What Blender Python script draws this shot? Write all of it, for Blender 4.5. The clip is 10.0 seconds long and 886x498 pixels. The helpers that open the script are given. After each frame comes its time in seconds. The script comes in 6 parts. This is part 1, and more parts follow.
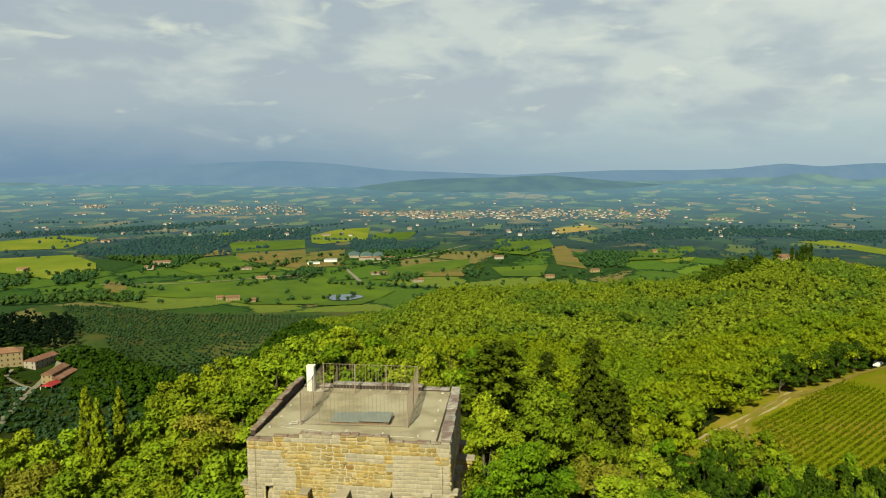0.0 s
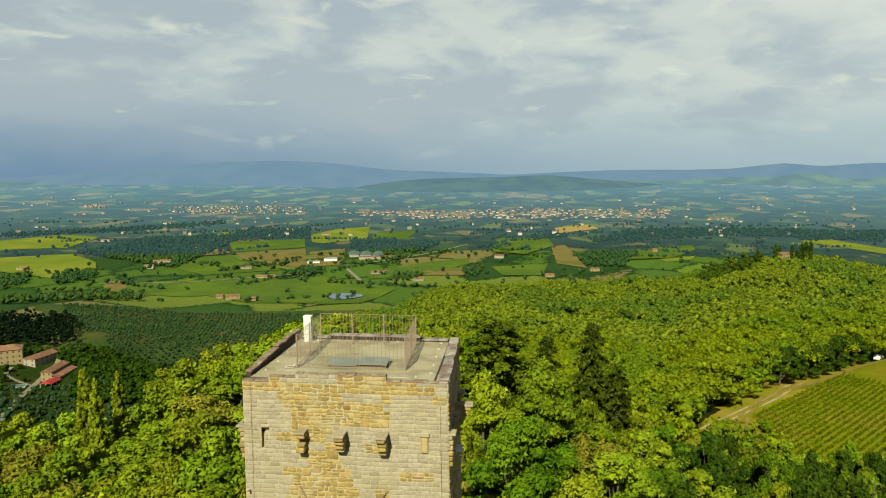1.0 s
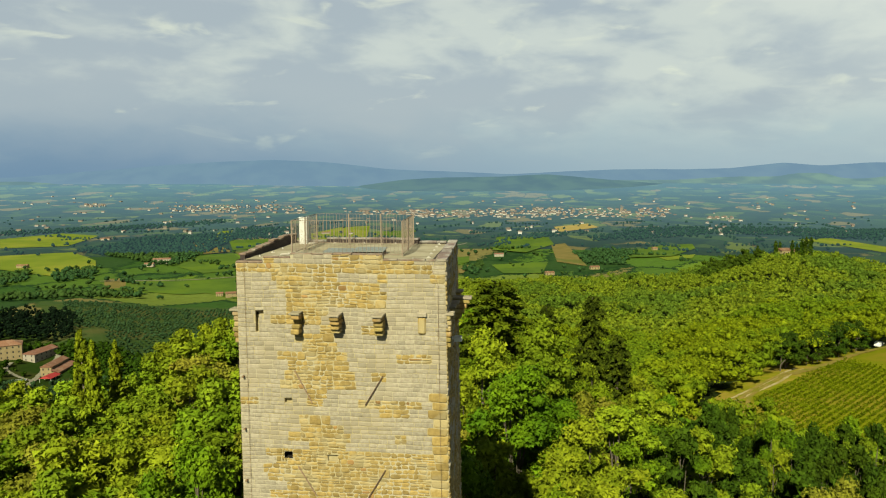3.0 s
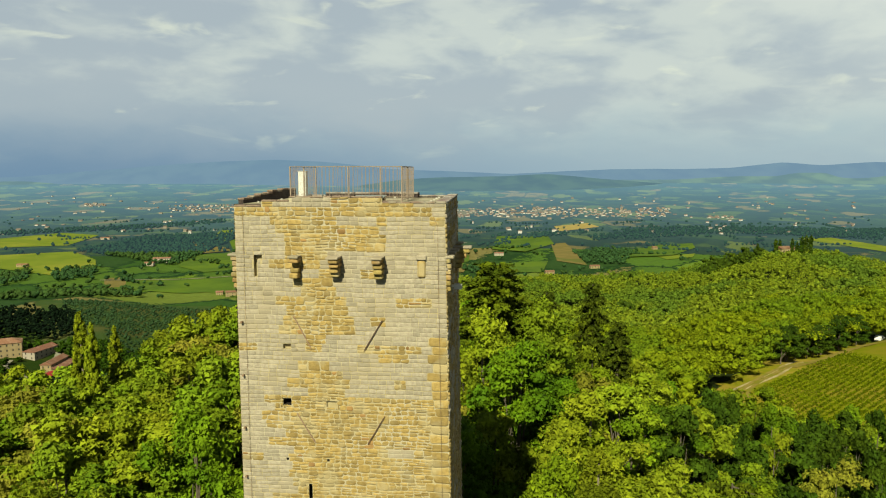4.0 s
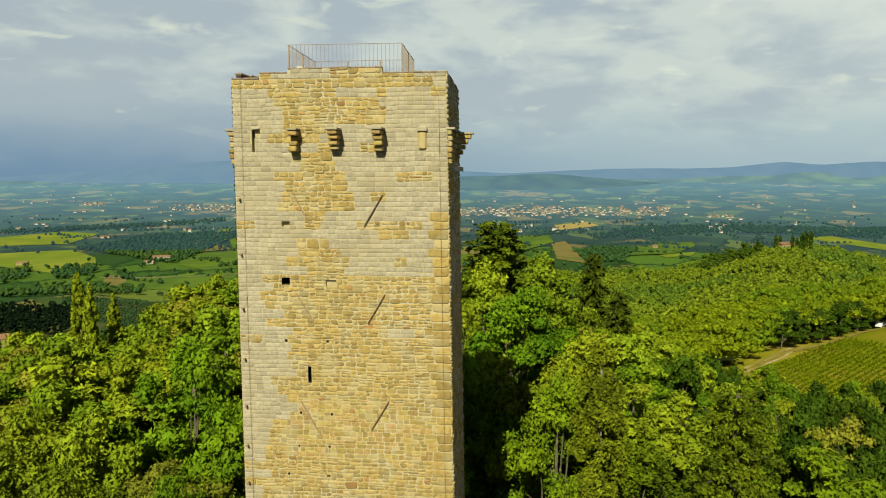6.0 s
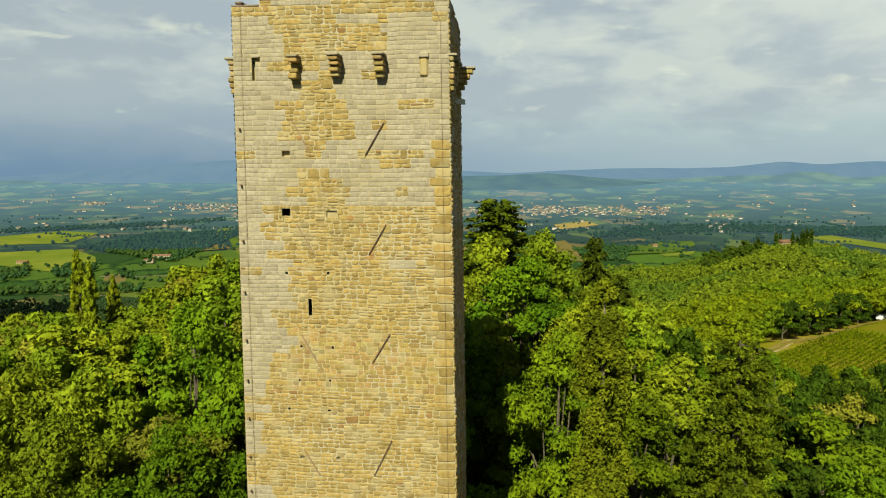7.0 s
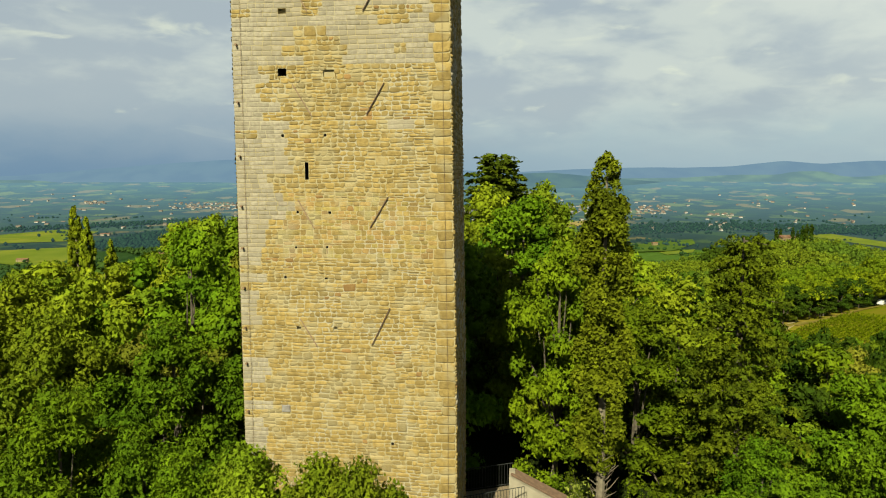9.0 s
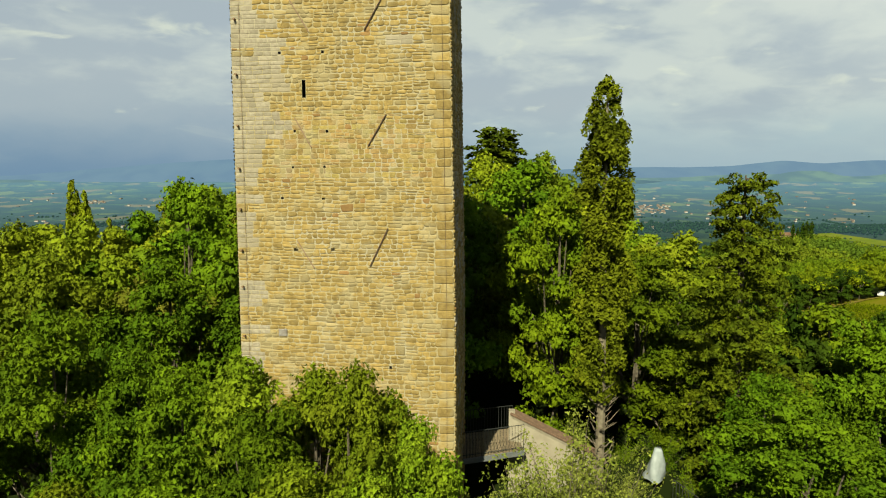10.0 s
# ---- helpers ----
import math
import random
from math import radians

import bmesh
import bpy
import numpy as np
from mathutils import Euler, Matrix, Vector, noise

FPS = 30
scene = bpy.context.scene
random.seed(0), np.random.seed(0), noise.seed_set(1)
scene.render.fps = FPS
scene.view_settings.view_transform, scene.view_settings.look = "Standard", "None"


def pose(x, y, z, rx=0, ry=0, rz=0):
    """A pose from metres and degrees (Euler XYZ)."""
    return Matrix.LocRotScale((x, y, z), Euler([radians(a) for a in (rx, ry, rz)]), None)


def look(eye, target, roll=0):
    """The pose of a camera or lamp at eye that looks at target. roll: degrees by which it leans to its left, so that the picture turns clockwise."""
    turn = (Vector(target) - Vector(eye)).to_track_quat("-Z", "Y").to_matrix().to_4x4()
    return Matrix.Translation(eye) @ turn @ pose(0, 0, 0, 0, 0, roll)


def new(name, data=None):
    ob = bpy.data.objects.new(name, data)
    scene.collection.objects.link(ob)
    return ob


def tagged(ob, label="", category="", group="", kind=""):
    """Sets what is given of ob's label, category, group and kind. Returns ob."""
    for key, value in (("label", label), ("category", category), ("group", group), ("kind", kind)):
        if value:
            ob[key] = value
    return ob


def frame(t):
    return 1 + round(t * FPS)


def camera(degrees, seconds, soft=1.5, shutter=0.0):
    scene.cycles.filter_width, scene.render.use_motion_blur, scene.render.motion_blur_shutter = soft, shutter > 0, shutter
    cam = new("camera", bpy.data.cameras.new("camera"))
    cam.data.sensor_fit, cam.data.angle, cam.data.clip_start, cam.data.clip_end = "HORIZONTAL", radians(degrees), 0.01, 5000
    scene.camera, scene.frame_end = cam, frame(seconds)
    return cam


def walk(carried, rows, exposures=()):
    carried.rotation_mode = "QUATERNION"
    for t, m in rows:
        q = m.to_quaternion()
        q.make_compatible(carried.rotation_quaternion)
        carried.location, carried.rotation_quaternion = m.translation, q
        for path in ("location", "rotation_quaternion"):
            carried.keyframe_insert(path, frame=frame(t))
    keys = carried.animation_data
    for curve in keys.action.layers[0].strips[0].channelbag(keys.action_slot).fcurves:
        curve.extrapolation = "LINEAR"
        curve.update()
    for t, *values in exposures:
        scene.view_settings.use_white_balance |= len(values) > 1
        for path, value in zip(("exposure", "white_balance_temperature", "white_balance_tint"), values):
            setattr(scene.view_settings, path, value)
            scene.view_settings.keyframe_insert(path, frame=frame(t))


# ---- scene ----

# ---------------------------------------------------------------- camera and its way down
cam = camera(65.5, 10.0, soft=1.1)
YAW, PITCH, ROLL = 6.11, -6.56, 0.08
PATH = [
    (0.0, 8.475, -20.27, 33.122), (0.5, 8.5, -20.245, 32.165), (1.0, 8.53, -20.22, 31.169), (1.5, 8.545, -20.2, 30.155),
    (2.0, 8.555, -20.19, 29.14), (3.5, 8.6, -20.21, 26.58), (4.0, 8.6, -20.235, 25.69), (4.5, 8.6, -20.245, 24.79),
    (5.0, 8.6, -20.26, 23.87), (5.5, 8.59, -20.285, 22.92), (7.0, 8.52, -20.37, 19.77), (7.5, 8.51, -20.39, 18.77),
    (8.0, 8.51, -20.4, 17.755), (8.5, 8.52, -20.41, 16.7), (9.0, 8.545, -20.42, 15.59), (9.5, 8.57, -20.445, 14.42),
    (10.0, 8.585, -20.45, 13.148),
]
walk(cam, [(t, pose(x, y, z, 90 + PITCH, ROLL, YAW)) for t, x, y, z in PATH],
     exposures=[(0.0, 1.0, 6500, 2.0), (10.0, 1.0, 6500, 2.0)])

# ---------------------------------------------------------------- sky and sun
SUN_AZ, SUN_EL = 189.5, 41.0      # where the sun stands: degrees clockwise from +y, and above the horizon
world = bpy.data.worlds.new("cloudy_sky")
scene.world = world
world.use_nodes = True
WT = world.node_tree


def wnode(kind, **values):
    n = WT.nodes.new(kind)
    for k, v in values.items():
        if k in n.inputs:
            n.inputs[k].default_value = v
    return n


def wmath(op, a, b=0.0, clamp=False):
    n = WT.nodes.new("ShaderNodeMath")
    n.operation, n.use_clamp = op, clamp
    for i, v in enumerate((a, b)):
        if isinstance(v, (int, float)):
            n.inputs[i].default_value = v
        else:
            WT.links.new(v, n.inputs[i])
    return n.outputs[0]


def wmix(f, a, b):
    n = WT.nodes.new("ShaderNodeMix")
    n.data_type = "RGBA"
    for sock, v in ((n.inputs[0], f), (n.inputs[6], a), (n.inputs[7], b)):
        if isinstance(v, tuple):
            sock.default_value = (*v, 1)
        elif isinstance(v, float):
            sock.default_value = v
        else:
            WT.links.new(v, sock)
    return n.outputs[2]


def wramp(v, lo, hi):
    n = WT.nodes.new("ShaderNodeMapRange")
    n.interpolation_type = "SMOOTHSTEP"
    WT.links.new(v, n.inputs[0])
    n.inputs[1].default_value, n.inputs[2].default_value = lo, hi
    return n.outputs[0]


def build_sky():
    WT.nodes.clear()
    out = WT.nodes.new("ShaderNodeOutputWorld")
    bg = WT.nodes.new("ShaderNodeBackground")
    sky = WT.nodes.new("ShaderNodeTexSky")
    sky.sky_type, sky.sun_disc = "NISHITA", False
    sky.sun_elevation, sky.sun_rotation = radians(SUN_EL), radians(SUN_AZ)
    coord = WT.nodes.new("ShaderNodeTexCoord")
    sep = WT.nodes.new("ShaderNodeSeparateXYZ")
    WT.links.new(coord.outputs["Generated"], sep.inputs[0])
    x, y, z = sep.outputs
    # heaped cloud, flattened towards the horizon
    def cloud(scale, detail, rough, off, dist=0.0, tall=2.3):
        m = WT.nodes.new("ShaderNodeMapping")
        WT.links.new(coord.outputs["Generated"], m.inputs[0])
        m.inputs["Location"].default_value = off
        m.inputs["Scale"].default_value = (1.0, 1.0, tall)
        n = wnode("ShaderNodeTexNoise", Scale=scale, Detail=detail, Roughness=rough, Distortion=dist)
        WT.links.new(m.outputs[0], n.inputs["Vector"])
        return n.outputs[0]
    big = cloud(2.6, 2.0, 0.5, (3.1, 7.4, 0.4), 0.2)
    mid = cloud(6.5, 5.0, 0.5, (1.2, 0.6, 2.0), 0.35)
    fine = cloud(15.0, 4.0, 0.5, (5.2, 2.3, 1.0), 0.3, 2.8)
    dens = wmath("ADD", wmath("ADD", wmath("MULTIPLY", big, 0.24), wmath("MULTIPLY", mid, 0.50)), wmath("MULTIPLY", fine, 0.26))
    dens = wmath("ADD", dens, wmath("MULTIPLY", wmath("ADD", x, 0.04), -0.15))
    lit = wramp(dens, 0.405, 0.585)
    base = wmix(lit, (0.362, 0.380, 0.362), (0.246, 0.274, 0.304))
    edge = wramp(cloud(9.0, 5.0, 0.5, (8.2, 4.1, 3.0), 0.5, 3.4), 0.57, 0.72)
    base = wmix(wmath("MULTIPLY", edge, 0.7), base, (0.455, 0.462, 0.385))
    glow = wramp(wmath("ADD", x, wmath("MULTIPLY", z, 1.5)), 0.45, 0.95)
    base = wmix(wmath("MULTIPLY", glow, 0.55), base, (0.52, 0.52, 0.47))
    # haze low down, bluer and darker towards the rain on one side
    haze = wmix(wramp(x, -0.60, 0.35), (0.098, 0.162, 0.246), (0.215, 0.278, 0.325))
    low = wramp(wmath("ADD", z, wmath("MULTIPLY", mid, 0.09)), 0.035, 0.165)
    col = wmix(low, haze, base)
    # the unseen sky above the bright band is dimmed to weaken its fill light
    col = wmix(wramp(z, 0.27, 0.52), col, (0.055, 0.066, 0.083))
    # the clear blue that shows through thin cloud
    blue = WT.nodes.new("ShaderNodeMix")
    blue.data_type = "RGBA"
    blue.blend_type = "MIX"
    dim = WT.nodes.new("ShaderNodeMix")
    dim.data_type, dim.blend_type = "RGBA", "MULTIPLY"
    dim.inputs[0].default_value = 1.0
    WT.links.new(sky.outputs[0], dim.inputs[6])
    dim.inputs[7].default_value = (0.045, 0.045, 0.045, 1)
    blue.inputs[0].default_value = 0.9
    WT.links.new(dim.outputs[2], blue.inputs[6])
    WT.links.new(col, blue.inputs[7])
    WT.links.new(blue.outputs[2], bg.inputs[0])
    bg.inputs[1].default_value = 0.90
    WT.links.new(bg.outputs[0], out.inputs[0])


build_sky()
sun = new("sun", bpy.data.lights.new("sun", "SUN"))
sun.data.energy, sun.data.angle, sun.data.color = 5.0, radians(0.6), (1.0, 0.93, 0.70)
sun_dir = Vector((math.sin(radians(SUN_AZ)) * math.cos(radians(SUN_EL)), math.cos(radians(SUN_AZ)) * math.cos(radians(SUN_EL)), math.sin(radians(SUN_EL))))
sun.matrix_world = look(sun_dir * 300, (0, 0, 0))


# ---------------------------------------------------------------- materials
def material(name, c1, c2, scale=3.0, rough=0.85, bump=0.3, metal=0.0, island=0.0, per_object=0.0, c3=None, scale3=0.2, detail=5.0, through_light=0.0, stretch=(1, 1, 1), gloss=0.25, coords="Object", grain=3.0, relief=0.02):
    """Two colours mixed by fine noise, a third by wide patches, with a random change of value for each piece."""
    m = bpy.data.materials.new(name)
    m.use_nodes = True
    t = m.node_tree
    bsdf = t.nodes["Principled BSDF"]
    bsdf.inputs["Roughness"].default_value, bsdf.inputs["Metallic"].default_value = rough, metal
    bsdf.inputs["Specular IOR Level"].default_value = gloss
    co = t.nodes.new("ShaderNodeTexCoord")
    mp = t.nodes.new("ShaderNodeMapping")
    mp.inputs["Scale"].default_value = stretch
    t.links.new(t.nodes.new("ShaderNodeNewGeometry").outputs["Position"] if coords == "World" else co.outputs[coords], mp.inputs[0])
    def noise_of(s, d=detail):
        n = t.nodes.new("ShaderNodeTexNoise")
        n.inputs["Scale"].default_value, n.inputs["Detail"].default_value = s, d
        t.links.new(mp.outputs[0], n.inputs["Vector"])
        return n.outputs[0]
    def step(v, lo, hi):
        n = t.nodes.new("ShaderNodeMapRange")
        n.interpolation_type = "SMOOTHSTEP"
        n.inputs[1].default_value, n.inputs[2].default_value = lo, hi
        t.links.new(v, n.inputs[0])
        return n.outputs[0]
    def mix(f, a, b, blend="MIX"):
        n = t.nodes.new("ShaderNodeMix")
        n.data_type, n.blend_type = "RGBA", blend
        for sock, v in ((n.inputs[0], f), (n.inputs[6], a), (n.inputs[7], b)):
            if isinstance(v, tuple):
                sock.default_value = (*v, 1)
            elif isinstance(v, float):
                sock.default_value = v
            else:
                t.links.new(v, sock)
        return n.outputs[2]
    fine = noise_of(scale)
    col = mix(step(fine, 0.35, 0.65), c1, c2)
    if c3:
        col = mix(step(noise_of(scale3, 3.0), 0.48, 0.62), col, c3)
    for amount, socket in ((island, "island"), (per_object, "object")):
        if amount:
            src = t.nodes.new("ShaderNodeNewGeometry").outputs["Random Per Island"] if socket == "island" else t.nodes.new("ShaderNodeObjectInfo").outputs["Random"]
            r = t.nodes.new("ShaderNodeMapRange")
            r.inputs[3].default_value, r.inputs[4].default_value = 1 - amount, 1 + amount
            t.links.new(src, r.inputs[0])
            hsv = t.nodes.new("ShaderNodeHueSaturation")
            t.links.new(r.outputs[0], hsv.inputs["Value"])
            if socket == "object":
                h = t.nodes.new("ShaderNodeMapRange")
                h.inputs[3].default_value, h.inputs[4].default_value = 0.5 - amount * 0.06, 0.5 + amount * 0.06
                w = t.nodes.new("ShaderNodeTexWhiteNoise")
                w.noise_dimensions = "1D"
                t.links.new(src, w.inputs["W"])
                t.links.new(w.outputs[0], h.inputs[0])
                t.links.new(h.outputs[0], hsv.inputs["Hue"])
            t.links.new(col, hsv.inputs["Color"])
            col = hsv.outputs[0]
    t.links.new(col, bsdf.inputs["Base Color"])
    if bump:
        b = t.nodes.new("ShaderNodeBump")
        b.inputs["Strength"].default_value = bump
        b.inputs["Distance"].default_value = relief
        t.links.new(noise_of(scale * grain), b.inputs["Height"])
        t.links.new(b.outputs[0], bsdf.inputs["Normal"])
    if through_light:
        tr = t.nodes.new("ShaderNodeBsdfTranslucent")
        t.links.new(col, tr.inputs[0])
        mx = t.nodes.new("ShaderNodeMixShader")
        mx.inputs[0].default_value = through_light
        t.links.new(bsdf.outputs[0], mx.inputs[1])
        t.links.new(tr.outputs[0], mx.inputs[2])
        t.links.new(mx.outputs[0], t.nodes["Material Output"].inputs[0])
    return m


M_MORTAR = material("lime_mortar", (0.299, 0.249, 0.136), (0.249, 0.204, 0.104), 6.0, bump=0.5, c3=(0.29, 0.254, 0.168), scale3=0.5)
M_SAND = material("yellow_sandstone", (0.246, 0.174, 0.0562), (0.186, 0.129, 0.0399), 7.0, bump=0.8, island=0.24, c3=(0.237, 0.188, 0.0906), scale3=1.6, coords="World")
M_LIME = material("grey_limestone", (0.255, 0.223, 0.159), (0.205, 0.174, 0.123), 9.0, bump=0.6, island=0.15, c3=(0.219, 0.185, 0.123), scale3=0.8, coords="World")
M_BRICK = material("reddish_stone", (0.209, 0.125, 0.0424), (0.179, 0.102, 0.0349), 8.0, bump=0.5, island=0.25)
M_SAND_P = material("yellow_sandstone_single", (0.246, 0.174, 0.0562), (0.186, 0.129, 0.0399), 7.0, bump=0.8, per_object=0.24, c3=(0.237, 0.188, 0.0906), scale3=1.6, coords="World")
M_LIME_P = material("grey_limestone_single", (0.255, 0.223, 0.159), (0.205, 0.174, 0.123), 9.0, bump=0.6, per_object=0.15, c3=(0.219, 0.185, 0.123), scale3=0.8, coords="World")
M_CAP = material("lichened_coping", (0.24, 0.225, 0.195), (0.159, 0.136, 0.116), 5.0, bump=0.7, c3=(0.122, 0.0888, 0.0761), scale3=1.7, per_object=0.18)
M_ROOF = material("roof_screed", (0.235, 0.207, 0.134), (0.172, 0.15, 0.0995), 1.6, rough=0.9, bump=0.4, c3=(0.254, 0.23, 0.162), scale3=0.5, gloss=0.1, detail=9.0)
M_RUST = material("rusty_iron", (0.149, 0.0947, 0.0548), (0.189, 0.125, 0.0747), 20.0, rough=0.75, bump=0.2, metal=0.3)
M_WOODBAR = material("weathered_iron_bar", (0.11, 0.0648, 0.0448), (0.0747, 0.0448, 0.0299), 15.0, rough=0.8, bump=0.2)
# near black painted inside hollows as their shade; also colours the tyres
M_DARK = material("hollow_shade_and_tyre_black", (0.0149, 0.011, 0.00598), (0.00997, 0.00752, 0.00498), 5.0, bump=0.0)
M_WHITE = material("white_paint", (0.52, 0.52, 0.47), (0.46, 0.46, 0.42), 4.0, rough=0.6, bump=0.05)
M_LEAF = material("oak_leaves", (0.0987, 0.152, 0.00365), (0.0511, 0.095, 0.00274), 0.45, rough=0.7, bump=1.0, grain=15.0, relief=0.15, island=0.26, per_object=0.26, through_light=0.08, gloss=0.06)
M_LEAF2 = material("light_leaves", (0.158, 0.196, 0.008), (0.098, 0.142, 0.005), 0.45, rough=0.7, bump=1.0, grain=15.0, relief=0.15, island=0.26, per_object=0.26, through_light=0.10, gloss=0.06)
M_LEAF3 = material("olive_brown_leaves", (0.172, 0.168, 0.016), (0.110, 0.118, 0.008), 0.45, rough=0.7, bump=1.0, grain=15.0, relief=0.15, island=0.26, per_object=0.2, through_light=0.08, gloss=0.06)
M_WOODLAND = material("woodland_leaves", (0.158, 0.189, 0.00631), (0.0967, 0.13, 0.0042), 1.5, rough=0.9, bump=0.8, island=0.24, through_light=0.15, c3=(0.0904, 0.137, 0.00631), scale3=0.035, gloss=0.02, grain=2.6, relief=0.4)
M_RIDGEWOOD = material("ridge_leaves", (0.124, 0.151, 0.00946), (0.0673, 0.0988, 0.00631), 0.6, rough=0.9, bump=1.0, island=0.24, c3=(0.061, 0.0988, 0.00946), scale3=0.014, gloss=0.02, grain=1.8, relief=0.7)
M_HOLM = material("evergreen_oak_leaves", (0.0362, 0.0634, 0.00317), (0.0199, 0.039, 0.00227), 0.6, rough=0.7, bump=1.0, grain=11.0, relief=0.15, island=0.3, per_object=0.15, through_light=0.1, gloss=0.05)
M_FIR = material("dark_conifer_foliage", (0.0439, 0.0588, 0.00299), (0.0225, 0.0339, 0.00254), 1.2, gloss=0.04, rough=0.8, bump=0.0, island=0.4, per_object=0.15, through_light=0.05)
M_CYPRESS = material("green_cypress_foliage", (0.140, 0.162, 0.006), (0.088, 0.112, 0.005), 1.2, gloss=0.04, rough=0.8, bump=0.0, island=0.4, per_object=0.15, through_light=0.1)
# blue is raised in the valley leaf colour to stand in for haze
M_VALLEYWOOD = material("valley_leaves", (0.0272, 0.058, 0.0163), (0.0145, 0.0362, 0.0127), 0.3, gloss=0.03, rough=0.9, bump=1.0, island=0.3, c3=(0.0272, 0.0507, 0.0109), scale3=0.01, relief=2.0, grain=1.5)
# olive colour kept dark to carry the cloud shadow over the grove
M_OLIVE = material("olive_leaves", (0.030, 0.060, 0.022), (0.018, 0.038, 0.014), 0.8, gloss=0.03, rough=0.85, bump=1.0, island=0.25, relief=0.9)
M_NEEDLE = material("cypress_foliage", (0.101, 0.115, 0.00439), (0.0631, 0.0767, 0.00329), 1.2, gloss=0.05, rough=0.8, bump=0.0, island=0.4, per_object=0.15, through_light=0.12)
M_CEDAR = material("cedar_foliage", (0.0673, 0.0897, 0.00299), (0.0339, 0.0524, 0.00254), 1.2, gloss=0.05, rough=0.8, bump=0.0, island=0.4, per_object=0.2, through_light=0.1)
M_BARK = material("grey_bark", (0.0971, 0.0822, 0.0561), (0.0561, 0.0448, 0.0314), 6.0, bump=0.6)
M_BARK_PALE = material("pale_dead_bark", (0.159, 0.135, 0.0897), (0.11, 0.0897, 0.0598), 6.0, bump=0.6)


# ---------------------------------------------------------------- mesh helpers
class Geo:
    """Collects vertices and faces of one mesh."""
    def __init__(self):
        self.v, self.f, self.mi = [], [], []

    def add(self, verts, faces, mi=0):
        o = len(self.v)
        self.v += [tuple(p) for p in verts]
        self.f += [tuple(i + o for i in q) for q in faces]
        self.mi += [mi] * len(faces)
        return self

    def box(self, x0, x1, y0, y1, z0, z1, mi=0):
        v = [(x, y, z) for z in (z0, z1) for x, y in ((x0, y0), (x1, y0), (x1, y1), (x0, y1))]
        return self.add(v, [(0, 3, 2, 1), (4, 5, 6, 7), (0, 1, 5, 4), (1, 2, 6, 5), (2, 3, 7, 6), (3, 0, 4, 7)], mi)

    def tube(self, points, radii, n=6, mi=0, cap=True):
        pts = [Vector(p) for p in points]
        if not hasattr(radii, "__len__"):
            radii = [radii] * len(pts)
        rings = []
        for i, p in enumerate(pts):
            d = (pts[min(i + 1, len(pts) - 1)] - pts[max(i - 1, 0)]).normalized()
            a = d.orthogonal().normalized() if i == 0 else (a - d * a.dot(d)).normalized()
            b = d.cross(a)
            rings += [p + (a * math.cos(k * math.tau / n) + b * math.sin(k * math.tau / n)) * radii[i] for k in range(n)]
        fs = [(i * n + k, i * n + (k + 1) % n, (i + 1) * n + (k + 1) % n, (i + 1) * n + k) for i in range(len(pts) - 1) for k in range(n)]
        if cap:
            fs += [tuple(range(n))[::-1], tuple(range((len(pts) - 1) * n, len(pts) * n))]
        return self.add(rings, fs, mi)

    def mesh(self, name, *mats):
        me = bpy.data.meshes.new(name)
        me.from_pydata(self.v, [], self.f)
        for m in mats:
            me.materials.append(m)
        if len(mats) > 1:
            me.polygons.foreach_set("material_index", self.mi)
        me.update()
        return me


def leaf_mesh(name, pts, *mats):
    """A mesh of loose leaves from an array of n x corners x 3."""
    pts = np.asarray(pts, dtype=np.float32)
    n, k = pts.shape[:2]
    me = bpy.data.meshes.new(name)
    me.vertices.add(n * k)
    me.vertices.foreach_set("co", pts.reshape(-1))
    me.loops.add(n * k)
    me.loops.foreach_set("vertex_index", np.arange(n * k, dtype=np.int32))
    me.polygons.add(n)
    me.polygons.foreach_set("loop_start", np.arange(0, n * k, k, dtype=np.int32))
    me.update(calc_edges=True)
    for m in mats:
        me.materials.append(m)
    return me


def part(name, geo, mat, parent=None, label="", mats=()):
    me = geo if isinstance(geo, bpy.types.Mesh) else geo.mesh(name, mat, *mats)
    ob = new(name, me)
    if parent is not None:
        ob.parent = parent
    if label:
        ob["label"] = label
    return ob


def thing(name, m, label, category, group="", kind=""):
    ob = new(name)
    ob.empty_display_size = 0.3
    ob.matrix_world = m
    return tagged(ob, label, category, group, kind)


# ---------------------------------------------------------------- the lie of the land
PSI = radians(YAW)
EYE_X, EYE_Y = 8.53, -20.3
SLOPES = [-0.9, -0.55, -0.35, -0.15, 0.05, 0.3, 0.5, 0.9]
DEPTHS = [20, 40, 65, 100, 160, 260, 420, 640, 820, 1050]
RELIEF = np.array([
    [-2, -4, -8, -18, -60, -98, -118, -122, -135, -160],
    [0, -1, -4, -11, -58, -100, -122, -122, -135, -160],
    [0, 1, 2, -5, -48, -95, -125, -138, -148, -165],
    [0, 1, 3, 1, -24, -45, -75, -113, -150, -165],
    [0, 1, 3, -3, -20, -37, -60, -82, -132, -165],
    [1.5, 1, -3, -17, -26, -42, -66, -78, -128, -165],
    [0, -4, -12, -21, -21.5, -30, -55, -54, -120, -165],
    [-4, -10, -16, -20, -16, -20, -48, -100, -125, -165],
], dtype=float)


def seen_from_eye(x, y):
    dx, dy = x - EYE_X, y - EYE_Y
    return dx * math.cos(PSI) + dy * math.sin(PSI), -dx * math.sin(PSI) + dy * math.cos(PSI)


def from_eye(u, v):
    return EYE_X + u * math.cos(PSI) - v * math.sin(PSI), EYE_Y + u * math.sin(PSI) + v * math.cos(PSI)


